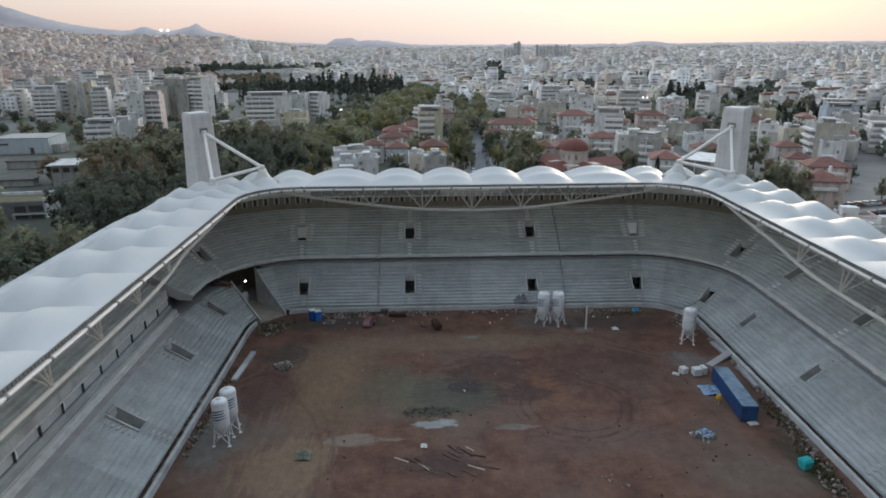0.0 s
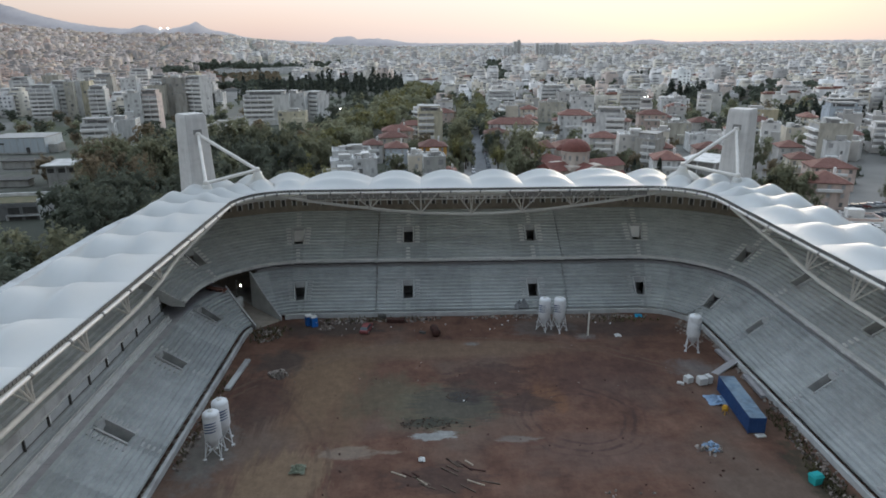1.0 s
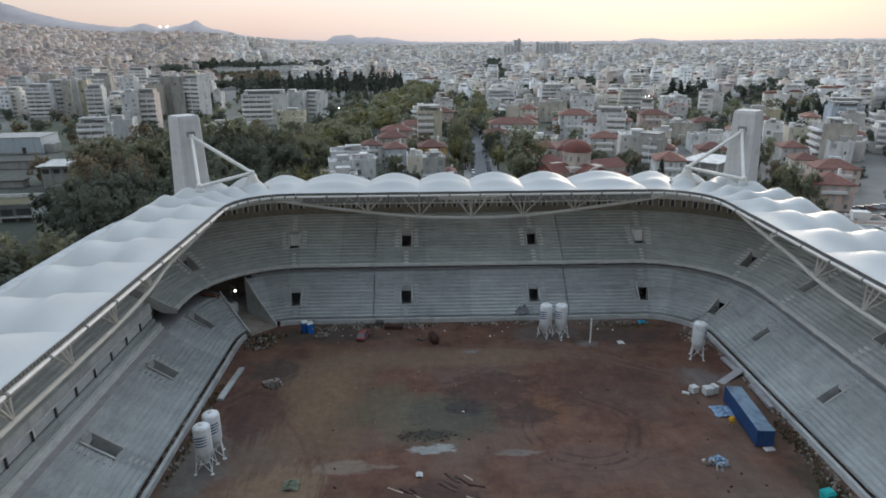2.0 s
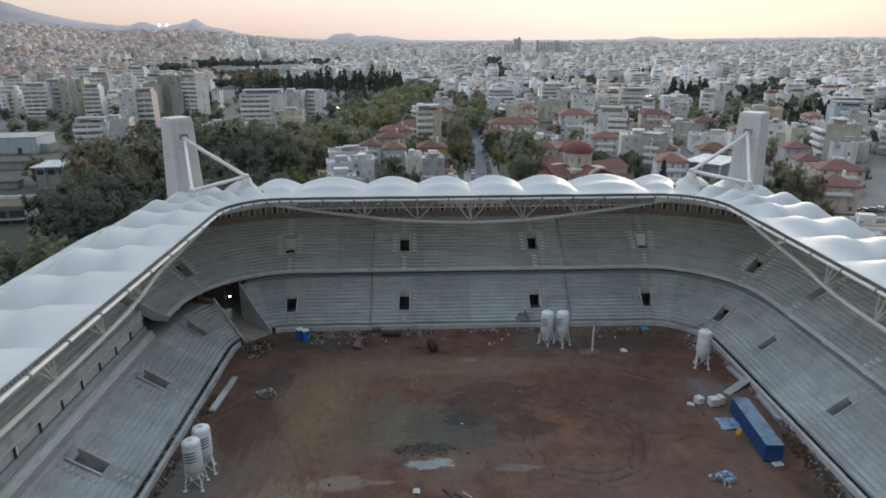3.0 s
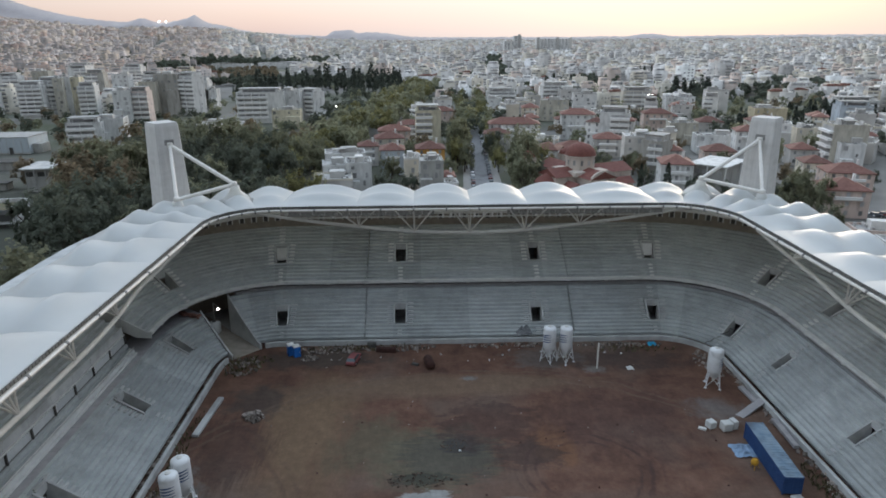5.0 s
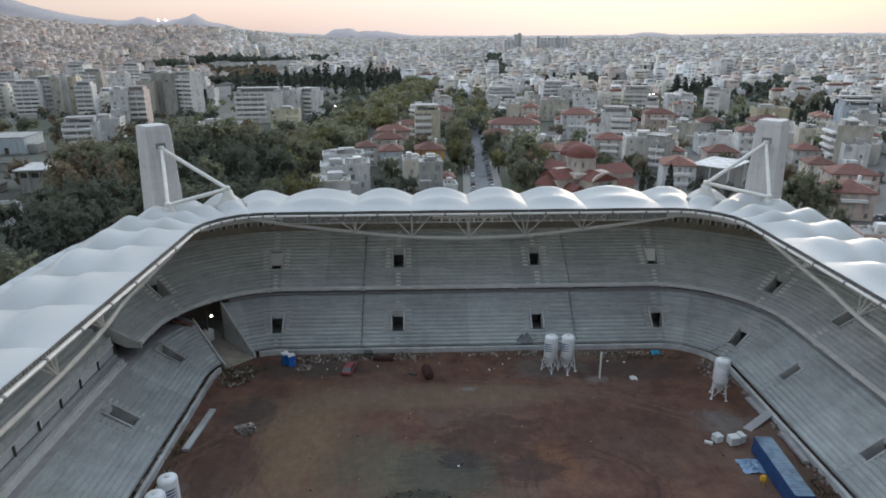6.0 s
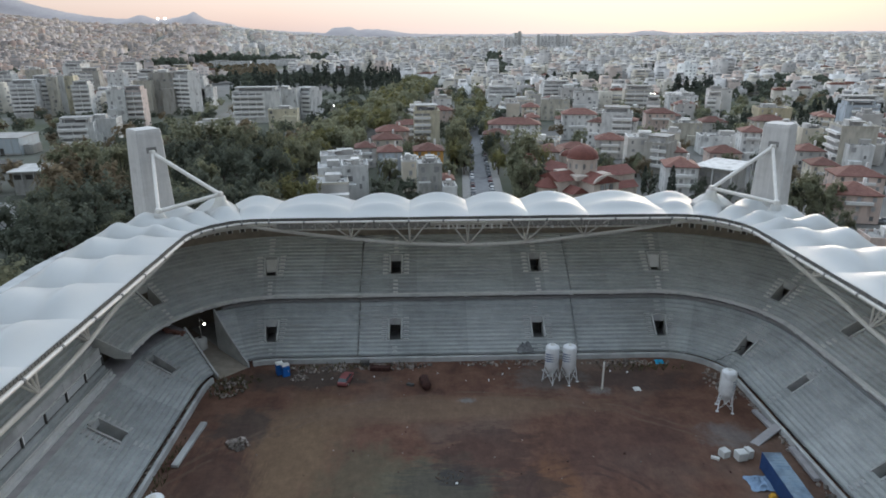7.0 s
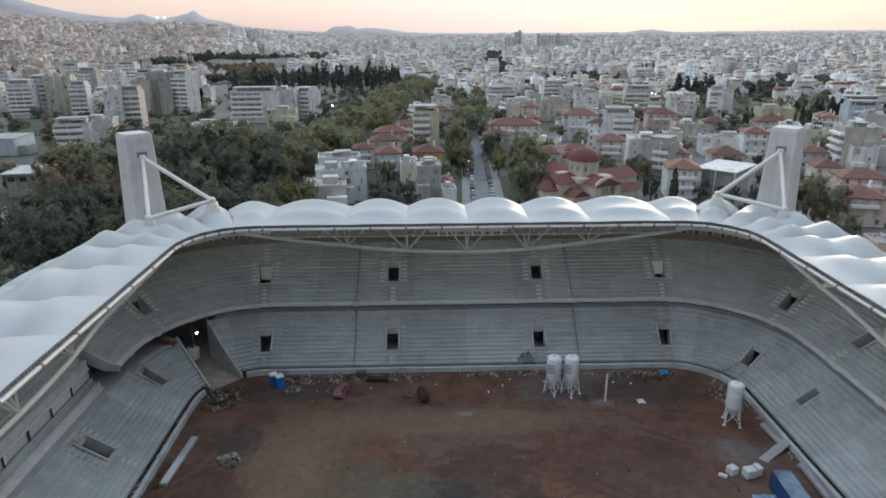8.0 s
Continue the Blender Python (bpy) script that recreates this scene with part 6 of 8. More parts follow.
KINDS = {
    "dark": [tree_proto(21, "round", M_LEAF[0], "dark green broad-crowned tree in the wood"), tree_proto(22, "round", M_LEAF[0], "dark green broad-crowned tree in the wood")],
    "olive": [tree_proto(31, "round", M_LEAF[1], "olive-green leafy tree beside the street"), tree_proto(32, "round", M_LEAF[1], "olive-green leafy tree beside the street")],
    "autumn": [tree_proto(41, "round", M_LEAF[2], "tree with thin brownish autumn leaves")],
    "gold": [tree_proto(51, "round", M_LEAF[4], "leafy tree turning yellow and green")],
    "cypress": [tree_proto(61, "cypress", M_LEAF[3], "slender dark green cypress tree")],
}
used = set()


MANY = []


def tree(kind, x, y, height, wide=1.0, thing_=True):
    if not thing_ or math.hypot(x + 10, y) > 330:
        MANY.append((kind, x, y, height, wide))
        return
    src = KINDS[kind][rng.randrange(len(KINDS[kind]))]
    s_ = height / (15.0 if kind == "cypress" else 12.9)
    m = Matrix.Translation((x, y, land(x, y) - 0.5)) @ Matrix.Rotation(rng.uniform(0, 6.28), 4, "Z") @ Matrix.Diagonal((s_ * wide, s_ * wide, s_, 1))
    if src.name in used:
        k_ = src.matrix_basis.to_scale()
        copy_thing(src, m @ Matrix.Diagonal((1 / k_.x, 1 / k_.y, 1 / k_.z, 1)))
    else:
        used.add(src.name)
        src.matrix_basis = m


def clear(x, y, r):
    return all((x - a) ** 2 + (y - b) ** 2 > (r + c) ** 2 for a, b, c in taken)


# wood beside the stadium on the left
placed = []
for x, y, h, k, wd in ((-117, 213, 22, "autumn", 1.25), (-108, 224, 20, "autumn", 1.1), (-110, 238, 24, "olive", 1.2), (-96, 232, 20, "olive", 1.1), (-100, 256, 20, "dark", 1.1), (-113, 300, 24, "olive", 1.3), (-101, 309, 22, "olive", 1.2), (-92, 292, 18, "dark", 1.1), (-78, 262, 19, "dark", 1.2), (-70, 246, 17, "dark", 1.1), (-84, 240, 18, "olive", 1.2), (-51, 226, 15, "gold", 1.1), (-47, 233, 13, "gold", 1.0), (-58, 232, 14, "dark", 1.1), (-62, 272, 14, "gold", 1.1), (-52, 284, 13, "olive", 1.0), (-119, 204, 17, "olive", 1.2), (-122, 238, 17, "dark", 1.2), (-172, 226, 13, "olive", 1.2), (-92, 214, 15, "dark", 1.2), (-126, 250, 23, "olive", 1.2), (-97, 266, 22, "dark", 1.2), (-84, 300, 21, "olive", 1.3), (-71, 302, 19, "olive", 1.2), (-122, 228, 22, "autumn", 1.2), (-104, 205, 19, "dark", 1.3), (-113, 196, 18, "dark", 1.3)):
    placed.append((x, y))
    tree(k, x, y, h, wd * 0.78)
tries = 0
while len(placed) < 150 and tries < 9000:
    tries += 1
    y = rng.uniform(120, 360)
    x = rng.uniform(max(-235, -95 - (y - 120) * 0.75), -42 - max(0, y - 160) * 0.12)
    if (y < 168 and x > -88) or (-170 < x < -133 and 202 < y < 228) or math.hypot(x + 152, y - 268) < 12 or (-215 < x < -165 and 235 < y < 345):
        continue
    if any(by - 75 < y < by + 6 and abs(x + 10 - (bx + 10) * y / by) < wid for bx, by, wid in ((-147, 214, 12), (-155, 261, 11), (-220, 345, 19), (-198, 300, 12), (-185, 370, 15))):
        continue
    if all((x - a) ** 2 + (y - b) ** 2 > 96 for a, b in placed) and clear(x, y, 3):
        placed.append((x, y))
        tree(rng.choice(("dark", "olive", "olive", "autumn", "dark") if y > 235 else ("dark", "dark", "dark", "olive", "olive")), x, y, rng.uniform(14, 22) if y < 265 else rng.uniform(10, 18), rng.uniform(0.78, 1.02) if y < 265 else rng.uniform(0.85, 1.1))
# avenue running away to the right of the wood
for i in range(170):
    y = 285 + i * 2.75
    x = -60 + (y - 285) * 0.115 + rng.uniform(-17, 15)
    if clear(x, y, 2):
        tree(rng.choice(("olive", "olive", "gold", "gold", "olive")), x, y, rng.uniform(11, 16))
for x, y, h, k in ((-19, 229, 11, "dark"), (-23, 236, 12, "dark"), (-14, 238, 10.5, "dark"), (24, 238, 20, "olive"), (27, 250, 23, "olive"), (29, 262, 24, "olive"), (33, 254, 18, "gold"), (58, 262, 9, "gold"), (72, 252, 10, "cypress"), (25, 230, 17, "olive"), (29, 240, 15, "dark"), (34, 272, 17, "olive"), (5, 292, 15, "gold"), (5.5, 304, 20, "olive"), (6, 314, 21, "olive"), (7.5, 326, 19, "olive"), (9, 334, 17, "gold"), (26, 385, 13, "olive"), (24, 376, 10, "dark"), (22, 340, 8, "dark"), (21.5, 331, 7.5, "dark"), (5, 350, 14, "dark"), (76, 236, 13, "cypress")):
    tree(k, x, y, h * 1.04, 0.74 if h > 14 and k != "cypress" else 0.95)
for x, y, h, k in ((108, 213, 16, "olive"), (115, 219, 16, "olive"), (104, 222, 12, "olive"), (112, 209, 13, "olive"), (119, 214, 14, "olive"), (108, 218, 13, "dark"), (141, 250, 9, "dark"), (72, 246, 10, "dark"), (85, 236, 8, "dark"), (99, 240, 7, "dark"), (91, 247, 7, "dark"), (106, 240, 7.5, "dark"), (95, 243, 6.5, "olive"), (118, 286, 9, "dark"), (76, 283, 9, "autumn"), (79, 286, 8, "autumn"), (150, 238, 7, "dark"), (122, 262, 8, "dark"), (104, 190, 10, "dark"), (112, 196, 9, "olive"), (90, 214, 9, "dark"), (152, 220, 9, "olive"), (98, 205, 8, "dark"), (160, 250, 8, "dark")):
    tree(k, x, y, h, 0.8)
for i in range(84):
    y = 285 + i * 4.4 + rng.uniform(-3, 3)
    tree(rng.choice(("dark", "olive", "gold", "olive")), street_x(y) + rng.choice((-1, 1)) * rng.uniform(5.5, 9.5), y, rng.uniform(8, 13.5), 0.85)
for i in range(26):
    y = 392 + i * 4.6
    tree(rng.choice(("olive", "olive", "dark", "gold")), street_x(y) + (-1) ** i * rng.uniform(2.5, 6), y, rng.uniform(10, 15), 1.05)
for cx, cy, rx, ry, n_ in ((114, 590, 18, 12, 22), (253, 800, 18, 18, 22), (224, 592, 15, 18, 16), (247, 436, 22, 10, 14)):
    for i in range(n_):
        tree("dark", cx + rng.uniform(-rx, rx), cy + rng.uniform(-ry, ry), rng.uniform(8, 14), 1.0)
# cypress rows
for i in range(84):
    x = -196 + i * 1.95 + rng.uniform(-4, 4)
    y = 640 + rng.uniform(0, 150) + (i % 3) * 14
    tree("cypress", x, y, rng.choice((12, 17, 22, 26)) * rng.uniform(0.85, 1.1), 1.05)
for i in range(70):
    x, y = rng.uniform(-80, -28), rng.uniform(420, 620)
    if clear(x, y, 2):
        tree(rng.choice(("dark", "olive", "dark")), x, y, rng.uniform(8, 14))
for x0, x1, y0, n_ in ((226, 270, 428, 15), (265, 300, 408, 6), (206, 242, 580, 18), (240, 268, 790, 8), (178, 200, 395, 3), (88, 130, 640, 6)):
    for i in range(n_):
        tree("cypress", rng.uniform(x0, x1), y0 + rng.uniform(0, 24), rng.uniform(10, 16) * (1.35 if y0 > 550 else 1.0), 1.3)
for i in range(860):
    y = rng.uniform(255, 820)
    u = rng.uniform(-0.05, 0.62)
    x = -10 + u * y
    if clear(x, y, 1.2):
        tree(rng.choice(("dark", "olive", "dark", "autumn", "olive")), x, y, rng.uniform(6, 12.5))
        taken.append((x, y, 2.6))
for i in range(90):
    y = rng.uniform(380, 760)
    x = -10 - rng.uniform(0.12, 0.62) * y
    if clear(x, y, 4):
        tree(rng.choice(("dark", "olive", "dark")), x, y, rng.uniform(7, 12))

for i in range(160):
    y = rng.uniform(345, 520)
    x = rng.uniform(-0.68 * y, -0.17 * y)
    if clear(x, y, 3) and not (y > 455 and x < -165 and rng.random() < 0.6):
        tree(rng.choice(("dark", "olive", "dark", "autumn")), x, y, rng.uniform(6, 11))


def joined_trees(kind, mat, label):
    """Trees too far to tell apart, all of one kind in one mesh of leaf clumps."""
    r = random.Random(77)
    V, n_ = [], 0
    for k, x, y, h, wd in MANY:
        if k != kind:
            continue
        z0 = land(x, y) - 0.5
        count = 240 if y < 480 else 130
        lobes = [(r.uniform(-0.27, 0.27), r.uniform(-0.27, 0.27), r.uniform(0.42, 0.85), r.uniform(0.12, 0.2)) for _ in range(9)]
        for _ in range(count):
            if kind == "cypress":
                q = r.uniform(0.03, 1)
                a, rad = r.uniform(0, 6.283), 0.115 * math.sin(math.pi * min(1, q ** 0.7)) ** 0.8 * r.uniform(0.6, 1.05)
                c = Vector((rad * math.cos(a), rad * math.sin(a), q))
            else:
                lx, ly, lz, lr = r.choice(lobes)
                d = Vector((r.gauss(0, 1), r.gauss(0, 1), r.gauss(0, 1))).normalized() * lr * r.uniform(0.5, 1.05)
                c = Vector((lx, ly, lz)) + d
            out = Vector((c.x, c.y, (c.z - 0.45) * 0.8)).normalized()
            c = Vector((x + c.x * h * wd, y + c.y * h * wd, z0 + c.z * h))
            nrm = (out * 1.2 + Vector((r.gauss(0, 0.42), r.gauss(0, 0.42), r.gauss(0.2, 0.42)))).normalized()
            a_ = nrm.orthogonal().normalized() * h * (0.06 if y < 480 else 0.068) * r.uniform(0.6, 1.4)
            b_ = nrm.cross(a_) * 0.75
            V += [c + a_, c + b_, c - a_, c - b_]
    if not V:
        return
    F = [(i, i + 1, i + 2, i + 3) for i in range(0, len(V), 4)]
    tagged(mesh_ob("far_trees", V, F, mat), label, "trees", kind="stuff")


joined_trees("dark", M_LEAF[0], "dark green trees among the further houses")
joined_trees("olive", M_LEAF[1], "olive-green avenue trees further off")
joined_trees("autumn", M_LEAF[2], "brownish autumn trees among the houses")
joined_trees("gold", M_LEAF[4], "yellow-green avenue trees further off")
joined_trees("cypress", M_LEAF[3], "rows of dark cypresses behind the blocks")

# ---- the rest of the city, streets of blocks out to the hills ----
def city(name, blocks, label, detail):
    """One mesh of many blocks. Each is a body with balcony slabs, window bands and a rooftop room; the paint is a colour attribute."""
    C, S, P = [], [], []
    for x, y, w, d, h, a, col, roof in blocks:
        z = land(x, y) - 3
        h += 3
        ca, sa = math.cos(a), math.sin(a)

        def add(px, py, pz, sx, sy, sz, c):
            C.append((x + ca * px - sa * py, y + sa * px + ca * py, z + pz, ca, sa))
            S.append((sx, sy, sz))
            P.append(c)
        add(0, 0, h / 2, w, d, h, col)
        # window tones raised too, carrying the haze over the further blocks
        dark = rng.choice(((0.21, 0.21, 0.215), (0.28, 0.275, 0.27), (0.35, 0.345, 0.34)))
        n_ = max(1, int(h / 3.1))
        kind_, span_ = rng.random(), rng.choice((0.94, 0.7, 0.5))
        off_ = rng.choice((-1, 1)) * (0.95 - span_) / 2
        if detail == 2:
            for i in range(1, n_):
                zz = i * 3.1 + 0.4
                if kind_ < 0.5:
                    add(off_ * w, -d / 2, zz + 1.35, w * span_, 0.3, 1.35, dark)
                    add(off_ * w, -d / 2 - 0.5, zz + 0.4, w * span_, 1.0, 0.9, tuple(min(0.8, q * 1.12) for q in col))
                elif kind_ < 0.85:
                    for q_ in (-0.3, 0.02, 0.31):
                        if rng.random() < 0.7:
                            add(q_ * w, -d / 2, zz + 1.4, w * rng.choice((0.1, 0.16)), 0.3, 1.4, dark)
                for s_ in (-1, 1):
                    if rng.random() < 0.6:
                        add(s_ * w / 2, rng.uniform(-0.25, 0.25) * d, zz + 1.4, 0.3, d * rng.choice((0.12, 0.2, 0.4)), 1.3, dark)
        else:
            for i in range(1, n_, 1 if detail else 3):
                add(0, -d / 2, i * 3.1 + 1.7, w * rng.uniform(0.6, 0.95), 0.4, 1.3, dark)
        if roof:
            add(0, 0, h + 0.3, w * 1.05, d * 1.05, 0.8, (0.20, 0.095, 0.072))
            add(0, 0, h + 1.1, w * 0.62, d * 0.62, 0.9, (0.20, 0.095, 0.072))
        else:
            add(rng.uniform(-0.2, 0.2) * w, rng.uniform(-0.2, 0.2) * d, h + 1.3, w * 0.3, d * 0.35, 2.6, col)
            if detail and kind_ < 0.6:
                add(off_ * w * 0.3, d * 0.08, h + 1.4, w * 0.8, d * 0.7, 2.8, col)
                add(off_ * w * 0.3, -d * 0.27, h + 1.5, w * 0.6, 0.3, 1.5, dark)
            if detail == 2:
                for _ in range(2):
                    add(rng.uniform(-0.42, 0.42) * w, rng.uniform(-0.42, 0.42) * d, h + 0.4, rng.uniform(0.5, 1.8), rng.uniform(0.3, 1.6), rng.uniform(0.8, 2.6), rng.choice(((0.5, 0.5, 0.5), (0.2, 0.2, 0.2), (0.34, 0.32, 0.3))))
            add(rng.uniform(-0.3, 0.3) * w, rng.uniform(-0.3, 0.3) * d, h + 0.5, 1.8, 1.4, 1.2, (0.7, 0.7, 0.7))
    C, S, P = np.array(C), np.array(S), np.array(P)
    sg = np.array([(-.5, -.5, -.5), (.5, -.5, -.5), (.5, .5, -.5), (-.5, .5, -.5), (-.5, -.5, .5), (.5, -.5, .5), (.5, .5, .5), (-.5, .5, .5)])
    loc = sg[None] * S[:, None]
    X = C[:, None, 0] + C[:, None, 3] * loc[..., 0] - C[:, None, 4] * loc[..., 1]
    Y = C[:, None, 1] + C[:, None, 4] * loc[..., 0] + C[:, None, 3] * loc[..., 1]
    Z = C[:, None, 2] + loc[..., 2]
    V = np.stack([X, Y, Z], -1).reshape(-1, 3)
    F = np.array([(4, 5, 6, 7), (0, 1, 5, 4), (1, 2, 6, 5), (2, 3, 7, 6), (3, 0, 4, 7)])
    F = (F[None] + 8 * np.arange(len(C))[:, None, None]).reshape(-1, 4)
    me = bpy.data.meshes.new(name)
    me.vertices.add(len(V))
    me.vertices.foreach_set("co", V.ravel())
    me.loops.add(F.size)
    me.loops.foreach_set("vertex_index", F.ravel())
    me.polygons.add(len(F))
    me.polygons.foreach_set("loop_start", np.arange(0, F.size, 4))
    me.update(calc_edges=True)
    at = me.color_attributes.new("paint", "FLOAT_COLOR", "POINT")
    at.data.foreach_set("color", np.repeat(np.c_[P, np.ones(len(P))], 8, axis=0).ravel())
    me.materials.append(M_CITY)
    return tagged(new(name, me), label, "city blocks", kind="stuff")


M_CITY = bpy.data.materials.new("city_paint")
M_CITY.use_nodes = True
ct = M_CITY.node_tree
att = ct.nodes.new("ShaderNodeVertexColor")
att.layer_name = "paint"
cg = ct.nodes.new("ShaderNodeNewGeometry")
cn = ct.nodes.new("ShaderNodeTexNoise")
cn.inputs["Scale"].default_value = 0.12
cn.inputs["Detail"].default_value = 6
ct.links.new(cg.outputs["Position"], cn.inputs["Vector"])
cm = ct.nodes.new("ShaderNodeMapRange")
cm.inputs["From Min"].default_value, cm.inputs["From Max"].default_value, cm.inputs["To Min"].default_value, cm.inputs["To Max"].default_value = 0.3, 0.7, 0.72, 1.12
ct.links.new(cn.outputs["Fac"], cm.inputs["Value"])
ch = ct.nodes.new("ShaderNodeHueSaturation")
ct.links.new(att.outputs[0], ch.inputs["Color"])
ct.links.new(cm.outputs[0], ch.inputs["Value"])
ct.links.new(ch.outputs[0], ct.nodes["Principled BSDF"].inputs["Base Color"])
ct.nodes["Principled BSDF"].inputs["Roughness"].default_value = 0.9

AV = 0.115  # the avenue and wood leave no blocks


def open_ground(x, y):
    if y < 760 and abs(x - (-62 + (y - 285) * AV)) < 24:
        return True
    if y < 345 and x < -42 - (y - 160) * 0.12:
        return True
    if 520 < y < 900 and -0.36 * y < x < -35 and x > -260:
        return True
    if 890 < y < 1240 and -0.44 < (x + 10) / y < -0.21:
        return True
    if 1080 < y < 1400 and -0.335 < (x + 10) / y < -0.135:
        return True
    if 780 < y < 1560 and abs(x - (76 + (y - 790) * 0.092)) < 17:
        return True
    if any(abs(x - cx) < rx and abs(y - cy) < ry for cx, cy, rx, ry in ((224, 592, 19, 26), (253, 800, 22, 24), (114, 590, 22, 16), (247, 436, 26, 16))):
        return True
    if y < 560 and x < -62:
        return y < 520 or x > -150
    return abs(x - street_x(y)) < 9 and y < 450


near, mid, far, gap_trees = [], [], [], []
y = 285.0
while y < RY - 230:
    step = 15 if y < 700 else (18 if y < 1500 else (23 if y < 2400 else 34))
    half = 0.74 * y + 90
    x = -half
    while x < half:
        w_ = rng.uniform(0.62, 1.05) * step * (0.95 if y < 1500 else 0.8)
        x += w_ / 2
        yy = y + rng.uniform(-0.5, 0.5) * step
        lane = (math.sin(x * 0.021 + yy * 0.006) > 0.93) or (yy % 95 < 10 and yy < 1500)
        if not lane and not open_ground(x, yy) and (yy > 620 or clear(x, yy, w_ * 0.45)):
            if rng.random() < 0.15:
                gap_trees.append((x, yy, rng.uniform(8, 15), rng.uniform(2.5, 4.5)))
                x += w_ / 2 + 1.0
                continue
            tall = noise.noise(Vector((x * 0.004, yy * 0.004, 4.0)))
            h_ = rng.choice((9, 12, 12, 15, 15, 18)) + 4 * tall + (rng.random() < 0.04) * 9
            if yy > 2700 and x > -0.1 * yy:
                h_ = 5 + 0.35 * h_
            if yy < 700 and x > 0:
                h_ = rng.choice((6, 7, 9, 9, 12, 12, 15))
            red = rng.random() < (0.42 if yy < 620 and x > -60 else (0.14 if yy < 1500 else 0.06)) and h_ < 14
            g = rng.uniform(0.8, 1.12)
            g *= 1.0 + 0.16 * noise.noise(Vector((x * 0.008, yy * 0.008, 2.0)))
            # hillside walls tinted darker and pinker, the dusk glow put into their paint
            dusk_tinted = x < -0.3 * yy and yy > 620
            col = tuple(min(0.8, q * g * f_) for q, f_ in zip(rng.choice(WALLS), (0.86, 0.78, 0.75) if dusk_tinted else (1, 1, 1)))
            blk = (x, yy, w_ * 0.86, step * rng.uniform(0.55, 0.8), h_, rng.uniform(-0.2, 0.2) + 0.9 * noise.noise(Vector((x * 0.003, yy * 0.003, 9.0))), col, red)
            (near if yy < 950 else (mid if yy < 1900 else far)).append(blk)
        x += w_ / 2 + rng.uniform(0.5, 3.5) * (1 if y < 1500 else 2)
    y += step
# the nearest blocks stand as houses of their own
near.sort(key=lambda q: q[1] + abs(q[0] - 60) * 0.15)
for x, y, w_, d_, h_, a_, col, red in near[:120]:
    if red:
        tile_house(x, y - d_ / 2, w_, d_, h_, math.degrees(a_), M_WALLS, L_R)
    else:
        flat_block(x, y - d_ / 2, w_, d_, h_, math.degrees(a_), M_WALLS, L_F if h_ < 13 else L_A, rng.choice(("bands", "plain", "plain")) if h_ < 13 else rng.choice(("bands", "ends")), name="town_house" if h_ < 13 else "apartment_block")
near = near[120:]
city("city_blocks", near, "dense rows of pale flat-roofed blocks with balconies", 2)
city("city_blocks", mid, "dense pale city blocks further off", 1)
city("city_blocks", far, "far pale city blocks running to the hills", 0)
# the large slab block and towers on the skyline
for x, y, w_, d_, h_, n_ in ((331, 1790, 92, 22, 44, "slab"), (227, 1900, 28, 20, 37, "tower"), (254, 1920, 21, 20, 51, "tower")):
    t = thing("high_rise", "grey high-rise block standing over the far roofs", "high-rise", group="high-rises", m=Matrix.Translation((x, y, land(x, y))))
    bm = bmesh.new()
    box(bm, -w_ / 2, w_ / 2, -d_ / 2, d_ / 2, -2, h_)
    # white render on these grey blocks stands in for the haze
    part("wall", bm, M_WHITEW, t)
    for i in range(int(h_ / 3.6)):
        for c in range(int(w_ / 9)):
            shared("pane", ME_WIN, t, sized(-w_ / 2 + (c + 0.5) * w_ / int(w_ / 9), -d_ / 2, i * 3.6 + 2.5, 4.2, 0.6, 1.5))
    for q in ((-0.46, 0.1, 0.47) if n_ == "slab" else (0.2,)):
        shared("stair_core", ME_TANK, t, sized(q * w_, -d_ / 2 + 2, h_ / 2 + 1.5, 7, 6, h_ + 5))

# far woods and parks
def woods(name, spots, mat, label):
    verts, faces = [], []
    ico = [(0, 0, 1)] + [(0.89 * math.cos(a), 0.89 * math.sin(a), 0.45) for a in lin(0, 2 * math.pi * 0.8, 5)] + [(0.89 * math.cos(a + 0.63), 0.89 * math.sin(a + 0.63), -0.45) for a in lin(0, 2 * math.pi * 0.8, 5)]
    for x, y, h_, r_ in spots:
        for _ in range(5 if y < 1100 else 3):
            k = len(verts)
            cx, cy, cz = x + rng.gauss(0, r_ * 0.45), y + rng.gauss(0, r_ * 0.45), land(x, y) + h_ * rng.uniform(0.3, 0.85)
            s_ = r_ * rng.uniform(0.4, 0.75)
            verts += [(cx + a * s_ * rng.uniform(0.75, 1.2), cy + b * s_ * rng.uniform(0.75, 1.2), cz + c * s_ * rng.uniform(0.75, 1.3)) for a, b, c in ico]
            for i in range(5):
                j = (i + 1) % 5
                faces += [(k, k + 1 + i, k + 1 + j), (k + 1 + i, k + 6 + i, k + 1 + j), (k + 1 + j, k + 6 + i, k + 6 + j)]
    return tagged(mesh_ob(name, verts, faces, mat), label, "trees", kind="stuff")


spots = []
for i in range(190):
    x, y = rng.uniform(-330, -30), rng.uniform(800, 880)
    spots.append((x, y, rng.uniform(6, 11), rng.uniform(3, 5)))
for i in range(620):
    y = rng.uniform(1290, 1420)
    u = rng.uniform(-0.385, -0.12)
    if noise.noise(Vector((u * 45, y * 0.01, 3.0))) < -0.28:
        continue
    tall = 15 + 9 * noise.noise(Vector((u * 90, 1.5, 0)))
    spots.append((-10 + u * y, y, tall * rng.uniform(0.6, 1.25), rng.uniform(3, 6.5)))
for i in range(150):
    y = rng.uniform(1130, 1290)
    spots.append((-10 + rng.gauss(-0.372, 0.013) * y, y, rng.uniform(8, 17), rng.uniform(4, 7)))
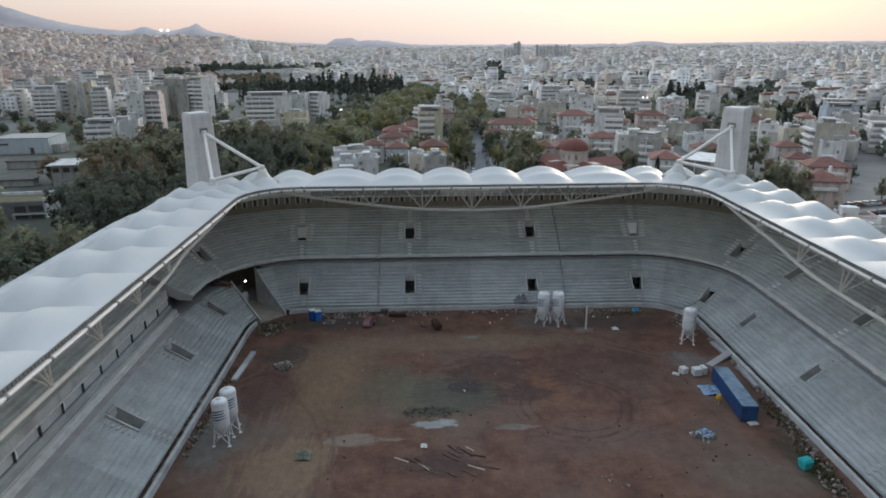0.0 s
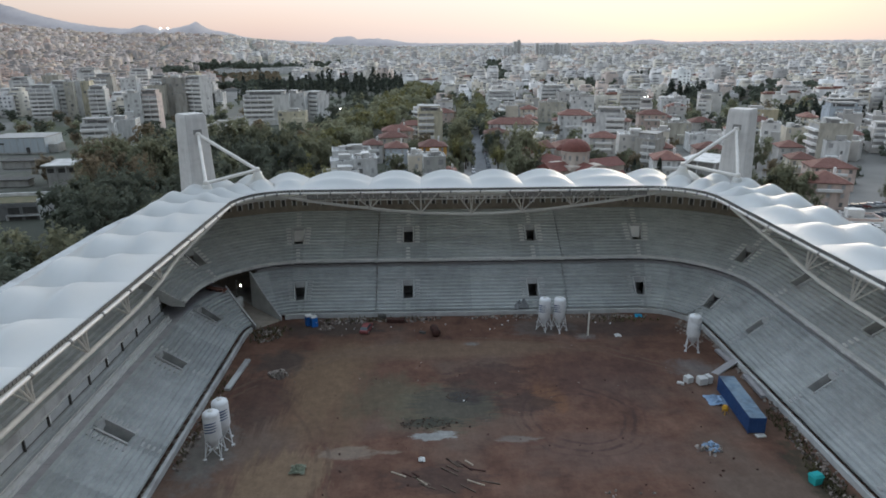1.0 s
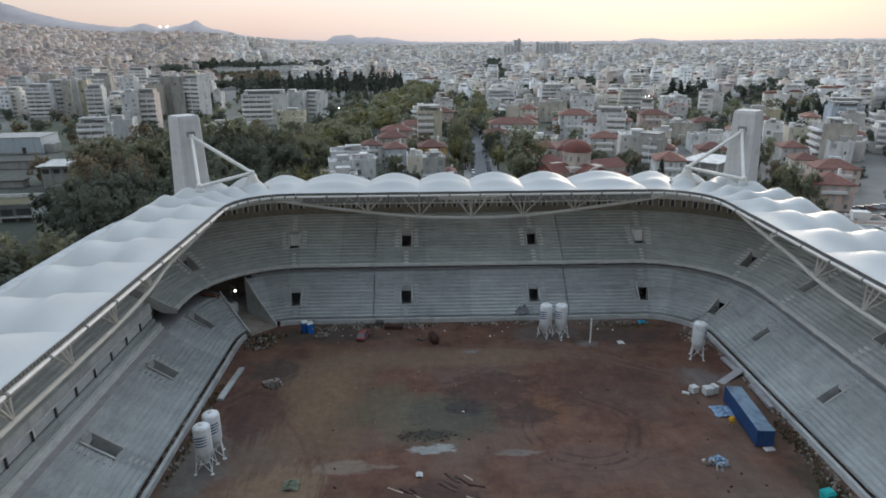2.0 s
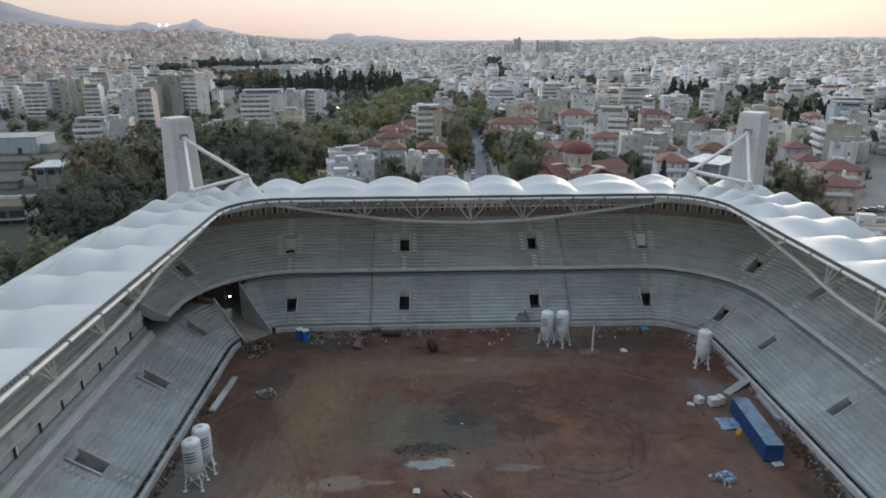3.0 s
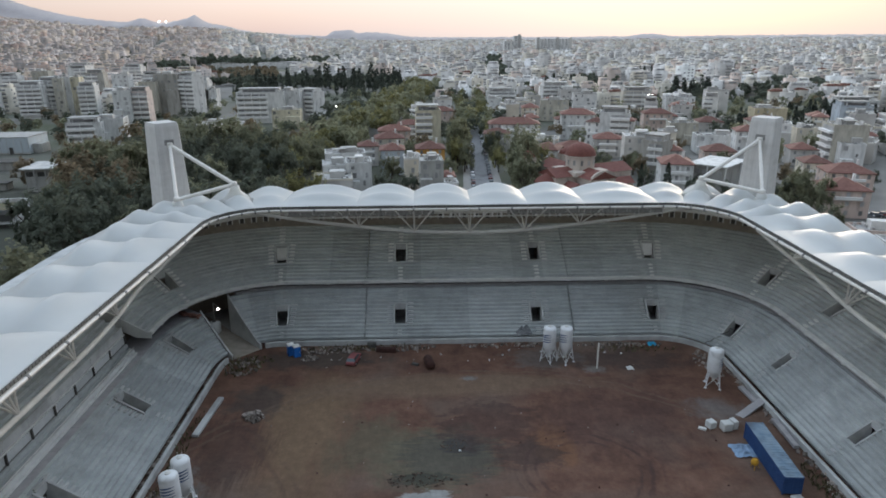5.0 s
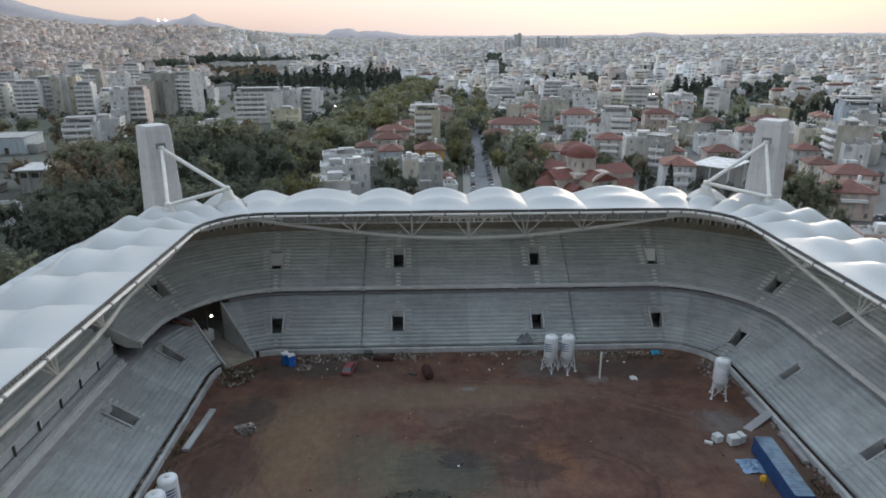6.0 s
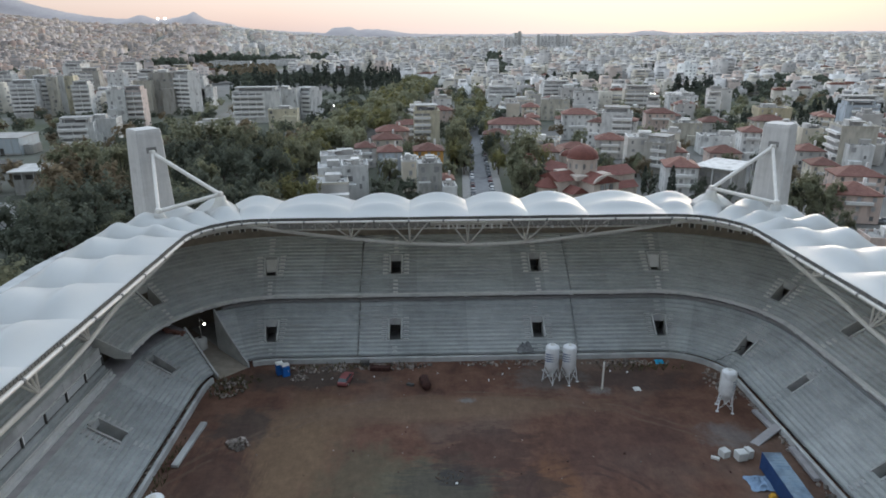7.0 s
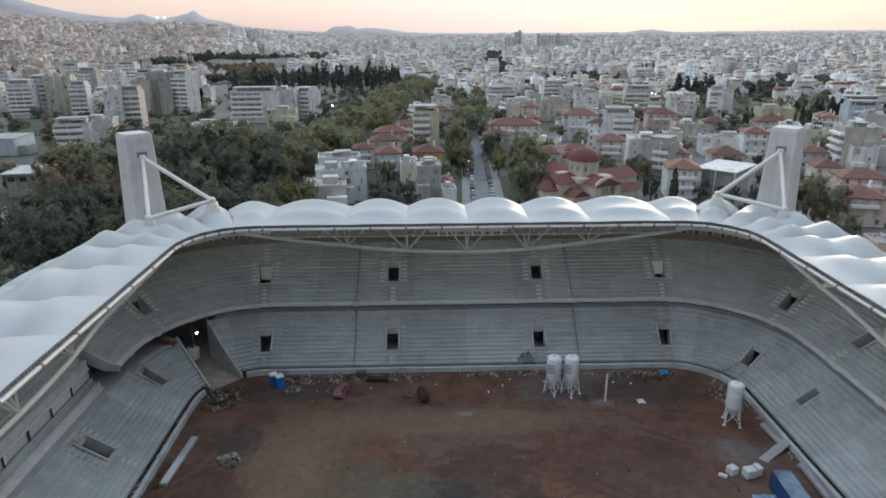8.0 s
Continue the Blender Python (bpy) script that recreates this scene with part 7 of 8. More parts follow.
for i in range(260):
    y = rng.uniform(790, 1550)
    spots.append((76 + (y - 790) * 0.092 + rng.gauss(0, 9), y, rng.uniform(9, 18), rng.uniform(4, 6)))
for cx, cy, n_, r_ in ((380, 700, 60, 26), (300, 640, 40, 22), (160, 760, 70, 24), (560, 1150, 80, 40), (640, 820, 50, 24), (-560, 900, 80, 40), (-760, 1500, 120, 70), (210, 900, 60, 30), (450, 980, 50, 26), (-380, 640, 60, 30)):
    for i in range(n_):
        spots.append((cx + rng.gauss(0, r_), cy + rng.gauss(0, r_ * 0.6), rng.uniform(8, 16), rng.uniform(3, 5.5)))
for i in range(500):
    y = rng.uniform(600, 2400)
    spots.append((-10 + rng.uniform(-0.7, 0.7) * y, y, rng.uniform(8, 13), rng.uniform(3, 5)))
spots += [q for q in gap_trees if q[1] < 2600]
bare = []
for i in range(420):
    y = rng.uniform(890, 1230)
    bare.append((-10 + rng.uniform(-0.44, -0.215) * y, y, rng.uniform(3, 8), rng.uniform(2.5, 5)))
woods("scrub", bare, M_LEAF[2], "brownish leafless scrub on open ground")
woods("woods", spots, M_LEAF[0], "dark green parks and street trees among the blocks")

# ---- things on the earth floor ----
M_SILO = material("silo_white", [(0.3, (0.58, 0.59, 0.60)), (0.7, (0.72, 0.73, 0.74))], 0.8, rough=0.5, bump=0.05, stain=(0.5, (0.45, 0.45, 0.45), 0.55, 0.75))
M_BLUE = material("blue_steel", [(0.3, (0.020, 0.052, 0.145)), (0.7, (0.032, 0.078, 0.20))], 0.7, rough=0.55, bump=0.1)
M_BLUETOP = material("weathered_blue_top", [(0.3, (0.12, 0.19, 0.27)), (0.7, (0.26, 0.33, 0.39))], 0.5, rough=0.7, stain=(0.4, (0.10, 0.13, 0.17), 0.5, 0.7))
M_PLASTIC = paint("blue_plastic", (0.02, 0.15, 0.50))
M_TEAL = paint("teal_plastic", (0.03, 0.42, 0.42))
M_REDM = paint("red_lacquer", (0.26, 0.085, 0.085))
M_RUST = material("rusty_iron", [(0.3, (0.026, 0.014, 0.012)), (0.7, (0.075, 0.032, 0.025))], 1.5, rough=0.9)
M_WOOD = material("raw_timber", [(0.3, (0.26, 0.21, 0.16)), (0.7, (0.42, 0.36, 0.28))], 1.5, rough=0.9, stretch=(1, 1, 1))
M_CHUNK = material("rubble_grey", [(0.3, (0.13, 0.10, 0.085)), (0.7, (0.28, 0.25, 0.225))], 1.2, rough=0.95, island=0.5)
M_SUNK = material("muddy_timber", [(0.3, (0.05, 0.034, 0.028)), (0.7, (0.13, 0.095, 0.075))], 1.5, rough=0.95)
M_BRICK = material("brick_red", [(0.3, (0.15, 0.075, 0.06)), (0.7, (0.24, 0.12, 0.095))], 2.0, rough=0.9)
M_WHITE = paint("white_scrap", (0.72, 0.72, 0.70))
M_YEL = paint("yellow_machine", (0.50, 0.27, 0.03))
M_SHEET = paint("pale_blue_sheet", (0.25, 0.36, 0.50))
M_CYAN = paint("cyan_sheet", (0.03, 0.36, 0.60))


def silo_proto():
    s = thing("mortar_silo", "white steel mortar silo on braced legs", "silo", group="mortar silos", m=Matrix.Translation((-39.55, 79.4, 0)))
    bm = bmesh.new()
    lathe(bm, [(0.25, 1.45), (0.5, 1.65), (1.1, 2.85), (1.14, 2.95), (1.14, 6.4), (1.07, 6.62), (0.8, 6.8), (0.3, 6.9)], 24)
    vessel = part("vessel", bm, M_SILO, s, smooth=True)
    bm = bmesh.new()
    lathe(bm, [(0.34, 6.8), (0.34, 6.98), (0.1, 7.04)], 12)
    part("hatch", bm, M_STEEL, vessel, "grey steel filling hatch")
    bm = bmesh.new()
    lathe(bm, [(0.18, 0.9), (0.22, 1.0), (0.22, 1.35), (0.18, 1.4)], 10)
    part("outlet", bm, M_STEEL, s)
    feet = [(a * 1.1, b * 1.1) for a, b in ((1, 1), (-1, 1), (-1, -1), (1, -1))]
    for i, (fx, fy) in enumerate(feet):
        bm = bmesh.new()
        tube(bm, [(fx, fy, -0.1), (fx * 0.71, fy * 0.71, 3.1)], 0.075, 6)
        leg = part("leg", bm, M_SILO, s)
        bm = bmesh.new()
        box(bm, fx - 0.22, fx + 0.22, fy - 0.22, fy + 0.22, -0.1, 0.06)
        part("foot", bm, M_SILO, leg)
        gx, gy = feet[(i + 1) % 4]
        for a, b in (((fx, fy, 0.3), (gx * 0.76, gy * 0.76, 2.5)), ((gx, gy, 0.3), (fx * 0.76, fy * 0.76, 2.5))):
            bm = bmesh.new()
            tube(bm, [a, b], 0.045, 5)
            part("brace", bm, M_SILO, s)
    # blue slanting bands round the vessel
    for k in range(4):
        bm = bmesh.new()
        ring_pts = []
        for i in range(13):
            a = radians(-150 + 9 * i)
            z = 3.9 + 0.42 * k + 0.035 * i
            ring_pts.append((bm.verts.new((1.152 * math.cos(a), 1.152 * math.sin(a), z)), bm.verts.new((1.152 * math.cos(a), 1.152 * math.sin(a), z + 0.06 + 0.14 * math.sin(math.pi * i / 12)))))
        for p, q in zip(ring_pts, ring_pts[1:]):
            bm.faces.new((p[0], q[0], q[1], p[1]))
        part("stripe", bm, M_BLUE, vessel, "blue painted band")
    bm = bmesh.new()
    for z in [3.1 + 0.3 * i for i in range(12)]:
        box(bm, -0.22, 0.22, 1.19, 1.23, z, z + 0.04)
    box(bm, -0.26, -0.22, 1.15, 1.23, 2.9, 6.9)
    box(bm, 0.22, 0.26, 1.15, 1.23, 2.9, 6.9)
    part("ladder", bm, M_STEEL, s)
    return s


silo = silo_proto()
for x, y, a in ((-39.25, 82.35, 20), (12.6, 117.7, -45), (15.5, 117.6, -50), (38.2, 108.4, 70)):
    copy_thing(silo, pose(x, y, 0, 0, 0, a))

# long container
con = thing("shipping_container", "long blue steel shipping container with a weathered top", "container", m=pose(37.25, 87.6, 0.05, 0, 0, -4.1))
L2, W2, H2 = 6.1, 1.22, 2.6
bm = bmesh.new()
box(bm, -W2 + 0.06, W2 - 0.06, -L2 + 0.06, L2 - 0.06, 0.12, H2 - 0.06)
part("body", bm, M_BLUE, con)
for s in (-1, 1):
    bm = bmesh.new()
    box(bm, s * (W2 - 0.06) - 0.01, s * (W2 - 0.06) + 0.01, -L2 + 0.2, L2 - 0.2, 0.2, H2 - 0.15)
    for i in range(42):
        y = -L2 + 0.3 + i * 0.28
        box(bm, s * (W2 - 0.06) - 0.03, s * (W2 - 0.06) + 0.03, y, y + 0.14, 0.2, H2 - 0.15)
    part("corrugated_side", bm, M_BLUE, con)
bm = bmesh.new()
box(bm, -W2 + 0.04, W2 - 0.04, -L2 + 0.04, L2 - 0.04, H2 - 0.06, H2)
part("top", bm, M_BLUETOP, con, "weathered pale blue top sheet")
bm = bmesh.new()
box(bm, -W2 + 0.15, W2 - 0.15, 0, 0.28, H2, H2 + 0.03)
ME_RIB = bpy.data.meshes.new("top_rib")
bm.to_mesh(ME_RIB)
bm.free()
ME_RIB.materials.append(M_BLUETOP)
for i in range(20):
    shared("top_rib", ME_RIB, con, Matrix.Translation((0, -L2 + 0.35 + i * 0.59, 0)))
for x in (-W2, W2 - 0.12):
    for y in (-L2, L2 - 0.12):
        bm = bmesh.new()
        box(bm, x, x + 0.12, y, y + 0.12, 0, H2 + 0.01)
        part("corner_post", bm, M_BLUE, con)
for x in (-0.55, 0.55):
    bm = bmesh.new()
    box(bm, x - 0.53, x + 0.53, -L2 - 0.02, -L2 + 0.05, 0.15, H2 - 0.15)
    door = part("door", bm, M_BLUE, con)
    for dx in (-0.25, 0.25):
        bm = bmesh.new()
        tube(bm, [(x + dx, -L2 - 0.05, 0.15), (x + dx, -L2 - 0.05, H2 - 0.15)], 0.025, 6)
        part("lock_bar", bm, M_BLUE, door)

# blue cabins
def cabin(x, y, turn):
    c = thing("portable_toilet", "blue plastic portable toilet with a white roof", "portable toilet", group="blue toilets", m=pose(x, y, 0.02, 0, 0, turn))
    bm = bmesh.new()
    box(bm, -0.58, 0.58, -0.58, 0.58, 0.1, 2.1)
    part("cabin", bm, M_PLASTIC, c)
    bm = bmesh.new()
    loft(bm, [[(-0.64, -0.64, 2.1), (0.64, -0.64, 2.1), (0.64, 0.64, 2.1), (-0.64, 0.64, 2.1)], [(-0.6, -0.6, 2.25), (0.6, -0.6, 2.25), (0.6, 0.6, 2.25), (-0.6, 0.6, 2.25)], [(-0.3, -0.3, 2.4), (0.3, -0.3, 2.4), (0.3, 0.3, 2.4), (-0.3, 0.3, 2.4)]])
    part("roof", bm, M_WHITE, c, "white moulded roof")
    bm = bmesh.new()
    box(bm, -0.45, 0.45, -0.62, -0.57, 0.2, 2.0)
    door = part("door", bm, M_PLASTIC, c)
    bm = bmesh.new()
    box(bm, 0.3, 0.4, -0.66, -0.62, 1.0, 1.16)
    part("latch", bm, M_WHITE, door)
    bm = bmesh.new()
    box(bm, -0.62, 0.62, -0.62, 0.62, 0, 0.12)
    part("base", bm, M_DARK, c)


cabin(-33.9, 121.8, 28)
cabin(-32.75, 121.2, 28)

# red car parked on the earth near the wall
rc = car_proto(M_REDM, "red")
rc.matrix_basis = pose(-22.2, 118.9, 0.0, 0, 0, 168)
tagged(rc, "dusty red car parked on the bare earth", "car", "site vehicles")

# rusty tank lying on its side
tank = thing("rusty_tank", "dark rusty steel tank lying on the earth", "tank", m=pose(-8.7, 116.9, 0.75, 0, 0, 12))
bm = bmesh.new()
lathe(bm, [(0.3, -1.75), (0.62, -1.6), (0.78, -1.35), (0.78, 1.35), (0.62, 1.6), (0.3, 1.75)], 20)
bm.transform(Matrix.Rotation(math.pi / 2, 4, "X"))
part("shell", bm, M_RUST, tank, smooth=True)
for y in (-0.8, 0.8):
    bm = bmesh.new()
    box(bm, -0.6, 0.6, y - 0.1, y + 0.1, -0.8, -0.55)
    part("cradle", bm, M_RUST, tank)

# post
post = thing("steel_post", "tall pale steel post standing in the earth", "post", m=Matrix.Translation((20.6, 114.9, 0)))
bm = bmesh.new()
tube(bm, [(0, 0, 0), (0, 0, 4.9)], 0.16, 10)
part("shaft", bm, M_PIPE, post)


def bar_thing(name, label, cat, x, y, z, turn, l, w, h, mat, group="", tilt=0):
    bm = bmesh.new()
    vs = box(bm, -w / 2, w / 2, -l / 2, l / 2, 0, h)
    bmesh.ops.bevel(bm, geom=bm.edges[:], offset=min(w, h) * 0.08, segments=1, affect="EDGES")
    me = bpy.data.meshes.new(name)
    bm.to_mesh(me)
    bm.free()
    me.materials.append(mat)
    ob = new(name, me)
    ob.matrix_basis = pose(x, y, z, tilt, 0, turn)
    return tagged(ob, label, cat, group)


bar_thing("concrete_beam", "long pale precast concrete beam lying on the earth", "beam", -42.6, 101.8, 0.02, -4, 10.4, 0.95, 0.45, M_CONC2)
bar_thing("concrete_block", "pale square concrete block on the earth", "concrete block", 32.9, 96.6, 0, 20, 1.2, 1.2, 1.1, M_LIP, "concrete blocks")
bar_thing("concrete_block", "pale square concrete block on the earth", "concrete block", 34.9, 95.9, 0, 8, 1.3, 1.5, 1.3, M_LIP, "concrete blocks")
bar_thing("concrete_block", "pale square concrete block on the earth", "concrete block", 36.2, 96.4, 0, 12, 1.3, 0.8, 1.3, M_LIP, "concrete blocks")
bar_thing("concrete_block", "low flat pale block near the container", "concrete block", 31.4, 96.0, 0, 60, 1.1, 0.5, 0.35, M_BOARD, "concrete blocks")
bar_thing("concrete_slab", "grey concrete slab leaning on the pitch wall", "slab", 41.0, 100.8, 0.15, -58, 6.0, 1.3, 0.3, M_WALK, "loose slabs", 9)
bar_thing("concrete_slab", "grey slab lying along the pitch wall", "slab", 42.6, 94.0, 0.3, -3, 7.0, 0.8, 0.5, M_WALK, "loose slabs")
bar_thing("concrete_slab", "grey slab lying along the pitch wall", "slab", 42.4, 104.5, 0.3, 4, 5.0, 0.9, 0.4, M_WALK, "loose slabs")
bar_thing("white_pallet", "pale flat pallet beside the container end", "pallet", 37.2, 80.9, 0.02, 6, 0.8, 1.4, 0.2, M_WHITE)
bar_thing("steel_skip", "dark open steel trough by the wall", "skip", -16.6, 122.6, 0, 85, 3.6, 1.0, 0.8, M_RUST)
bar_thing("steel_trough", "small dark steel trough on the earth", "trough", -11.2, 117.2, 0, 60, 1.2, 0.6, 0.4, M_DARK)
bar_thing("dark_crate", "dark crate against the pitch wall", "crate", -19.4, 124.4, 0, 5, 1.0, 1.6, 0.9, M_DARK)

# teal bin
tb = thing("waste_bin", "teal plastic waste bin beside the wall", "bin", m=pose(38.9, 70.4, 0, 0, 0, 15) @ Matrix.Scale(0.8, 4))
bm = bmesh.new()
loft(bm, [[(-0.65, -0.6, 0.15), (0.65, -0.6, 0.15), (0.65, 0.6, 0.15), (-0.65, 0.6, 0.15)], [(-0.9, -0.8, 1.6), (0.9, -0.8, 1.6), (0.9, 0.8, 1.6), (-0.9, 0.8, 1.6)]])
part("tub", bm, M_TEAL, tb)
bm = bmesh.new()
loft(bm, [[(-0.95, -0.85, 1.6), (0.95, -0.85, 1.6), (0.95, 0.85, 1.6), (-0.95, 0.85, 1.6)], [(-0.8, -0.5, 1.95), (0.8, -0.5, 1.95), (0.8, 0.6, 1.95), (-0.8, 0.6, 1.95)]])
part("lid", bm, M_TEAL, tb)

# small yellow machine beside the container
ym = thing("site_mixer", "small yellow mixer standing beside the blue container", "mixer", m=pose(34.7, 87.0, 0, 0, 0, 30))
bm = bmesh.new()
lathe(bm, [(0.15, 0.5), (0.45, 0.65), (0.5, 1.0), (0.3, 1.4), (0.25, 1.4)], 14)
part("drum", bm, M_YEL, ym)
for x, y in ((-0.5, -0.4), (0.5, -0.4), (0, 0.5)):
    bm = bmesh.new()
    tube(bm, [(x, y, 0), (x * 0.4, y * 0.4, 0.7)], 0.05, 6)
    part("leg", bm, M_YEL, ym)


def crumple(name, label, cat, x, y, r, h, mat, seed):
    """A heaped sheet with folds."""
    n_ = 14
    verts, faces = [], []
    for i in range(n_ + 1):
        for j in range(n_ + 1):
            a, b = i / n_ * 2 - 1, j / n_ * 2 - 1
            k = max(0, 1 - (a * a + b * b) * 0.7)
            verts.append((a * r * (1 + 0.25 * noise.noise(Vector((a * 2, b * 2, seed)))), b * r * (1 + 0.25 * noise.noise(Vector((b * 2, a * 2, seed + 5)))), max(0.02, h * k * (0.6 + 0.9 * noise.noise(Vector((a * 3, b * 3, seed + 9)))))))
    for i in range(n_):
        for j in range(n_):
            k = i * (n_ + 1) + j
            faces.append((k, k + n_ + 1, k + n_ + 2, k + 1))
    ob = mesh_ob(name, verts, faces, mat)
    ob.matrix_basis = Matrix.Translation((x, y, 0.12))
    return tagged(ob, label, cat)


crumple("plastic_sheet", "crumpled pale blue plastic sheet beside the container", "plastic sheet", 34.9, 90.6, 1.5, 0.7, M_SHEET, 3)
crumple("tarpaulin", "small crumpled bright blue tarpaulin by the wall", "tarpaulin", 33.2, 123.6, 0.8, 0.5, M_CYAN, 5)
crumple("white_sack", "white sack lying on the earth", "sack", -11.2, 77.1, 0.45, 0.5, M_WHITE, 7)
crumple("white_sack", "white sack thrown on the earth", "sack", 26.3, 114.5, 0.6, 0.5, M_WHITE, 8)
crumple("white_sack", "white sack thrown on the earth", "sack", -4.6, 92.0, 0.17, 0.18, M_WHITE, 9)
crumple("canvas_heap", "greenish canvas heaped on the earth", "canvas", -27.6, 75.6, 1.0, 0.7, material("olive_canvas", [(0.3, (0.10, 0.115, 0.08)), (0.7, (0.18, 0.19, 0.14))], 1.0, rough=0.9), 11)


def rubble(x, y, rx, ry, n_, size, seed, label="grey broken concrete and earth rubble", mat=None, rise=0.5):
    r = random.Random(seed)
    verts, faces = [], []
    for _ in range(n_):
        a, q = r.uniform(0, 6.283), math.sqrt(r.random())
        cx, cy = q * rx * math.cos(a), q * ry * math.sin(a)
        cz = rise * (1 - q) * r.random() + dirt_z(x + cx, y + cy)
        s_ = size * r.uniform(0.4, 1.5)
        k = len(verts)
        m3 = Euler((r.uniform(0, 6), r.uniform(0, 6), r.uniform(0, 6))).to_matrix()
        for c in ((-1, -1, -1), (1, -1, -1), (1, 1, -1), (-1, 1, -1), (-1, -1, 1), (1, -1, 1), (1, 1, 1), (-1, 1, 1)):
            p = m3 @ Vector((c[0] * r.uniform(0.3, 0.6), c[1] * r.uniform(0.25, 0.5), c[2] * r.uniform(0.15, 0.35)))
            verts.append((cx + p.x * s_, cy + p.y * s_, cz + p.z * s_ + 0.1 * s_))
        faces += [tuple(k + i for i in f_) for f_ in ((3, 2, 1, 0), (4, 5, 6, 7), (0, 1, 5, 4), (1, 2, 6, 5), (2, 3, 7, 6), (3, 0, 4, 7))]
    ob = mesh_ob("rubble", verts, faces, mat or M_CHUNK)
    ob.matrix_basis = Matrix.Translation((x, y, 0))
    return tagged(ob, label, "rubble", kind="stuff")


for i, (x, y, rx, ry, n_, s_) in enumerate(((-41.5, 117.4, 3.0, 3.2, 90, 0.42), (-35.6, 101.6, 1.6, 1.2, 40, 0.7), (-43.9, 82.5, 0.9, 7.0, 60, 0.35), (28.6, 78.0, 2.0, 1.4, 26, 0.45), (-27, 123.4, 8, 1.4, 110, 0.45), (-14, 123.8, 7, 1.2, 90, 0.45), (6, 124.0, 9, 0.9, 80, 0.4), (27, 123.4, 8, 1.1, 90, 0.4), (41.0, 116.0, 2.4, 5.0, 80, 0.4), (-30.3, 120.2, 1.6, 1.2, 40, 0.45), (42.0, 76.0, 1.2, 7, 90, 0.4), (40.5, 66.0, 1.2, 4, 60, 0.4))):
    rubble(x, y, rx, ry, n_, s_, 100 + i)
rubble(-2, 104, 38, 19, 34, 0.20, 201, "scattered small pale scraps on the earth", M_CHUNK, 0.0)
rubble(-4, 121, 32, 3.2, 22, 0.28, 202, "scattered pale scraps along the wall", M_WHITE, 0.0)
rubble(0, 84, 38, 22, 60, 0.25, 203, "scattered dark clods and scraps on the earth", M_RUST, 0.0)
rubble(29.0, 78.4, 1.0, 1.3, 30, 0.45, 204, "heap of pale blue and grey scrap sheets", M_SHEET, 0.9)
rubble(15, 69, 4, 1.6, 14, 0.25, 205, "pale earth clods and scraps", M_CHUNK, 0.1)
rubble(-10.5, 85.8, 4.2, 1.7, 90, 0.22, 208, "dark clods and dry tufts on the earth", M_SUNK, 0.05)
rubble(-5.2, 93.6, 2.2, 1.5, 40, 0.2, 209, "dark clods and dry tufts on the earth", M_SUNK, 0.05)
rubble(-45.95, 92, 0.3, 26, 190, 0.5, 206, "broken bits lying in the channel behind the wall", M_CHUNK, 0.5)
rubble(43.0, 96, 0.6, 20, 150, 0.4, 207, "broken bits lying along the wall", M_CHUNK, 0.3)


def weeds(x, y, rx, ry, n_, seed):
    """Low dry weeds as loose blades."""
    r = random.Random(seed)
    verts, faces = [], []
    for _ in range(n_):
        a, q = r.uniform(0, 6.283), r.random() ** 0.7
        cx, cy = q * rx * math.cos(a), q * ry * math.sin(a)
        z0 = dirt_z(x + cx, y + cy)
        d = Vector((r.gauss(0, 1), r.gauss(0, 1), 0)).normalized()
        w_, h_ = r.uniform(0.06, 0.16), r.uniform(0.25, 0.75)
        lean = Vector((r.gauss(0, 0.25), r.gauss(0, 0.25), h_))
        b_, k = Vector((cx, cy, z0)), len(verts)
        verts += [b_ - d * w_, b_ + d * w_, b_ + d * w_ * 0.6 + lean, b_ - d * w_ * 0.6 + lean]
        faces.append((k, k + 1, k + 2, k + 3))
    ob = mesh_ob("weeds", verts, faces, M_WEED)
    ob.matrix_basis = Matrix.Translation((x, y, 0))
    tagged(ob, "dry olive weeds growing through rubble", "weeds", kind="stuff")


M_WEED = leaf_mat("dry_weeds", (0.16, 0.145, 0.085))
for i, w_ in enumerate(((-41.5, 117.0, 3.4, 3.6, 150), (-40.5, 119.5, 4.0, 1.6, 110), (41.6, 82.0, 1.2, 6.0, 180), (40.8, 70.0, 1.6, 6.0, 220), (30, 121.8, 8, 1.2, 120), (-22, 123.8, 12, 1.0, 150), (-43.9, 90, 0.8, 14, 160))):
    weeds(*w_, 300 + i)
# bars sunk in the earth
r4 = random.Random(5)
for i in range(20):
    x, y = r4.choice(((-13.5, 73.4), (-5.4, 75.2), (-3.4, 71.4), (-9.8, 72.0)))
    bar_thing("steel_bar", "rusty bar half sunk in the earth", "bar", x + r4.uniform(-2.2, 2.2), y + r4.uniform(-1.2, 1.2), 0.02, r4.uniform(40, 75), r4.uniform(1.0, 3.0), 0.2, 0.12, (M_SUNK, M_RUST, M_SUNK, M_SUNK, M_WOOD)[i % 5], "sunk bars")

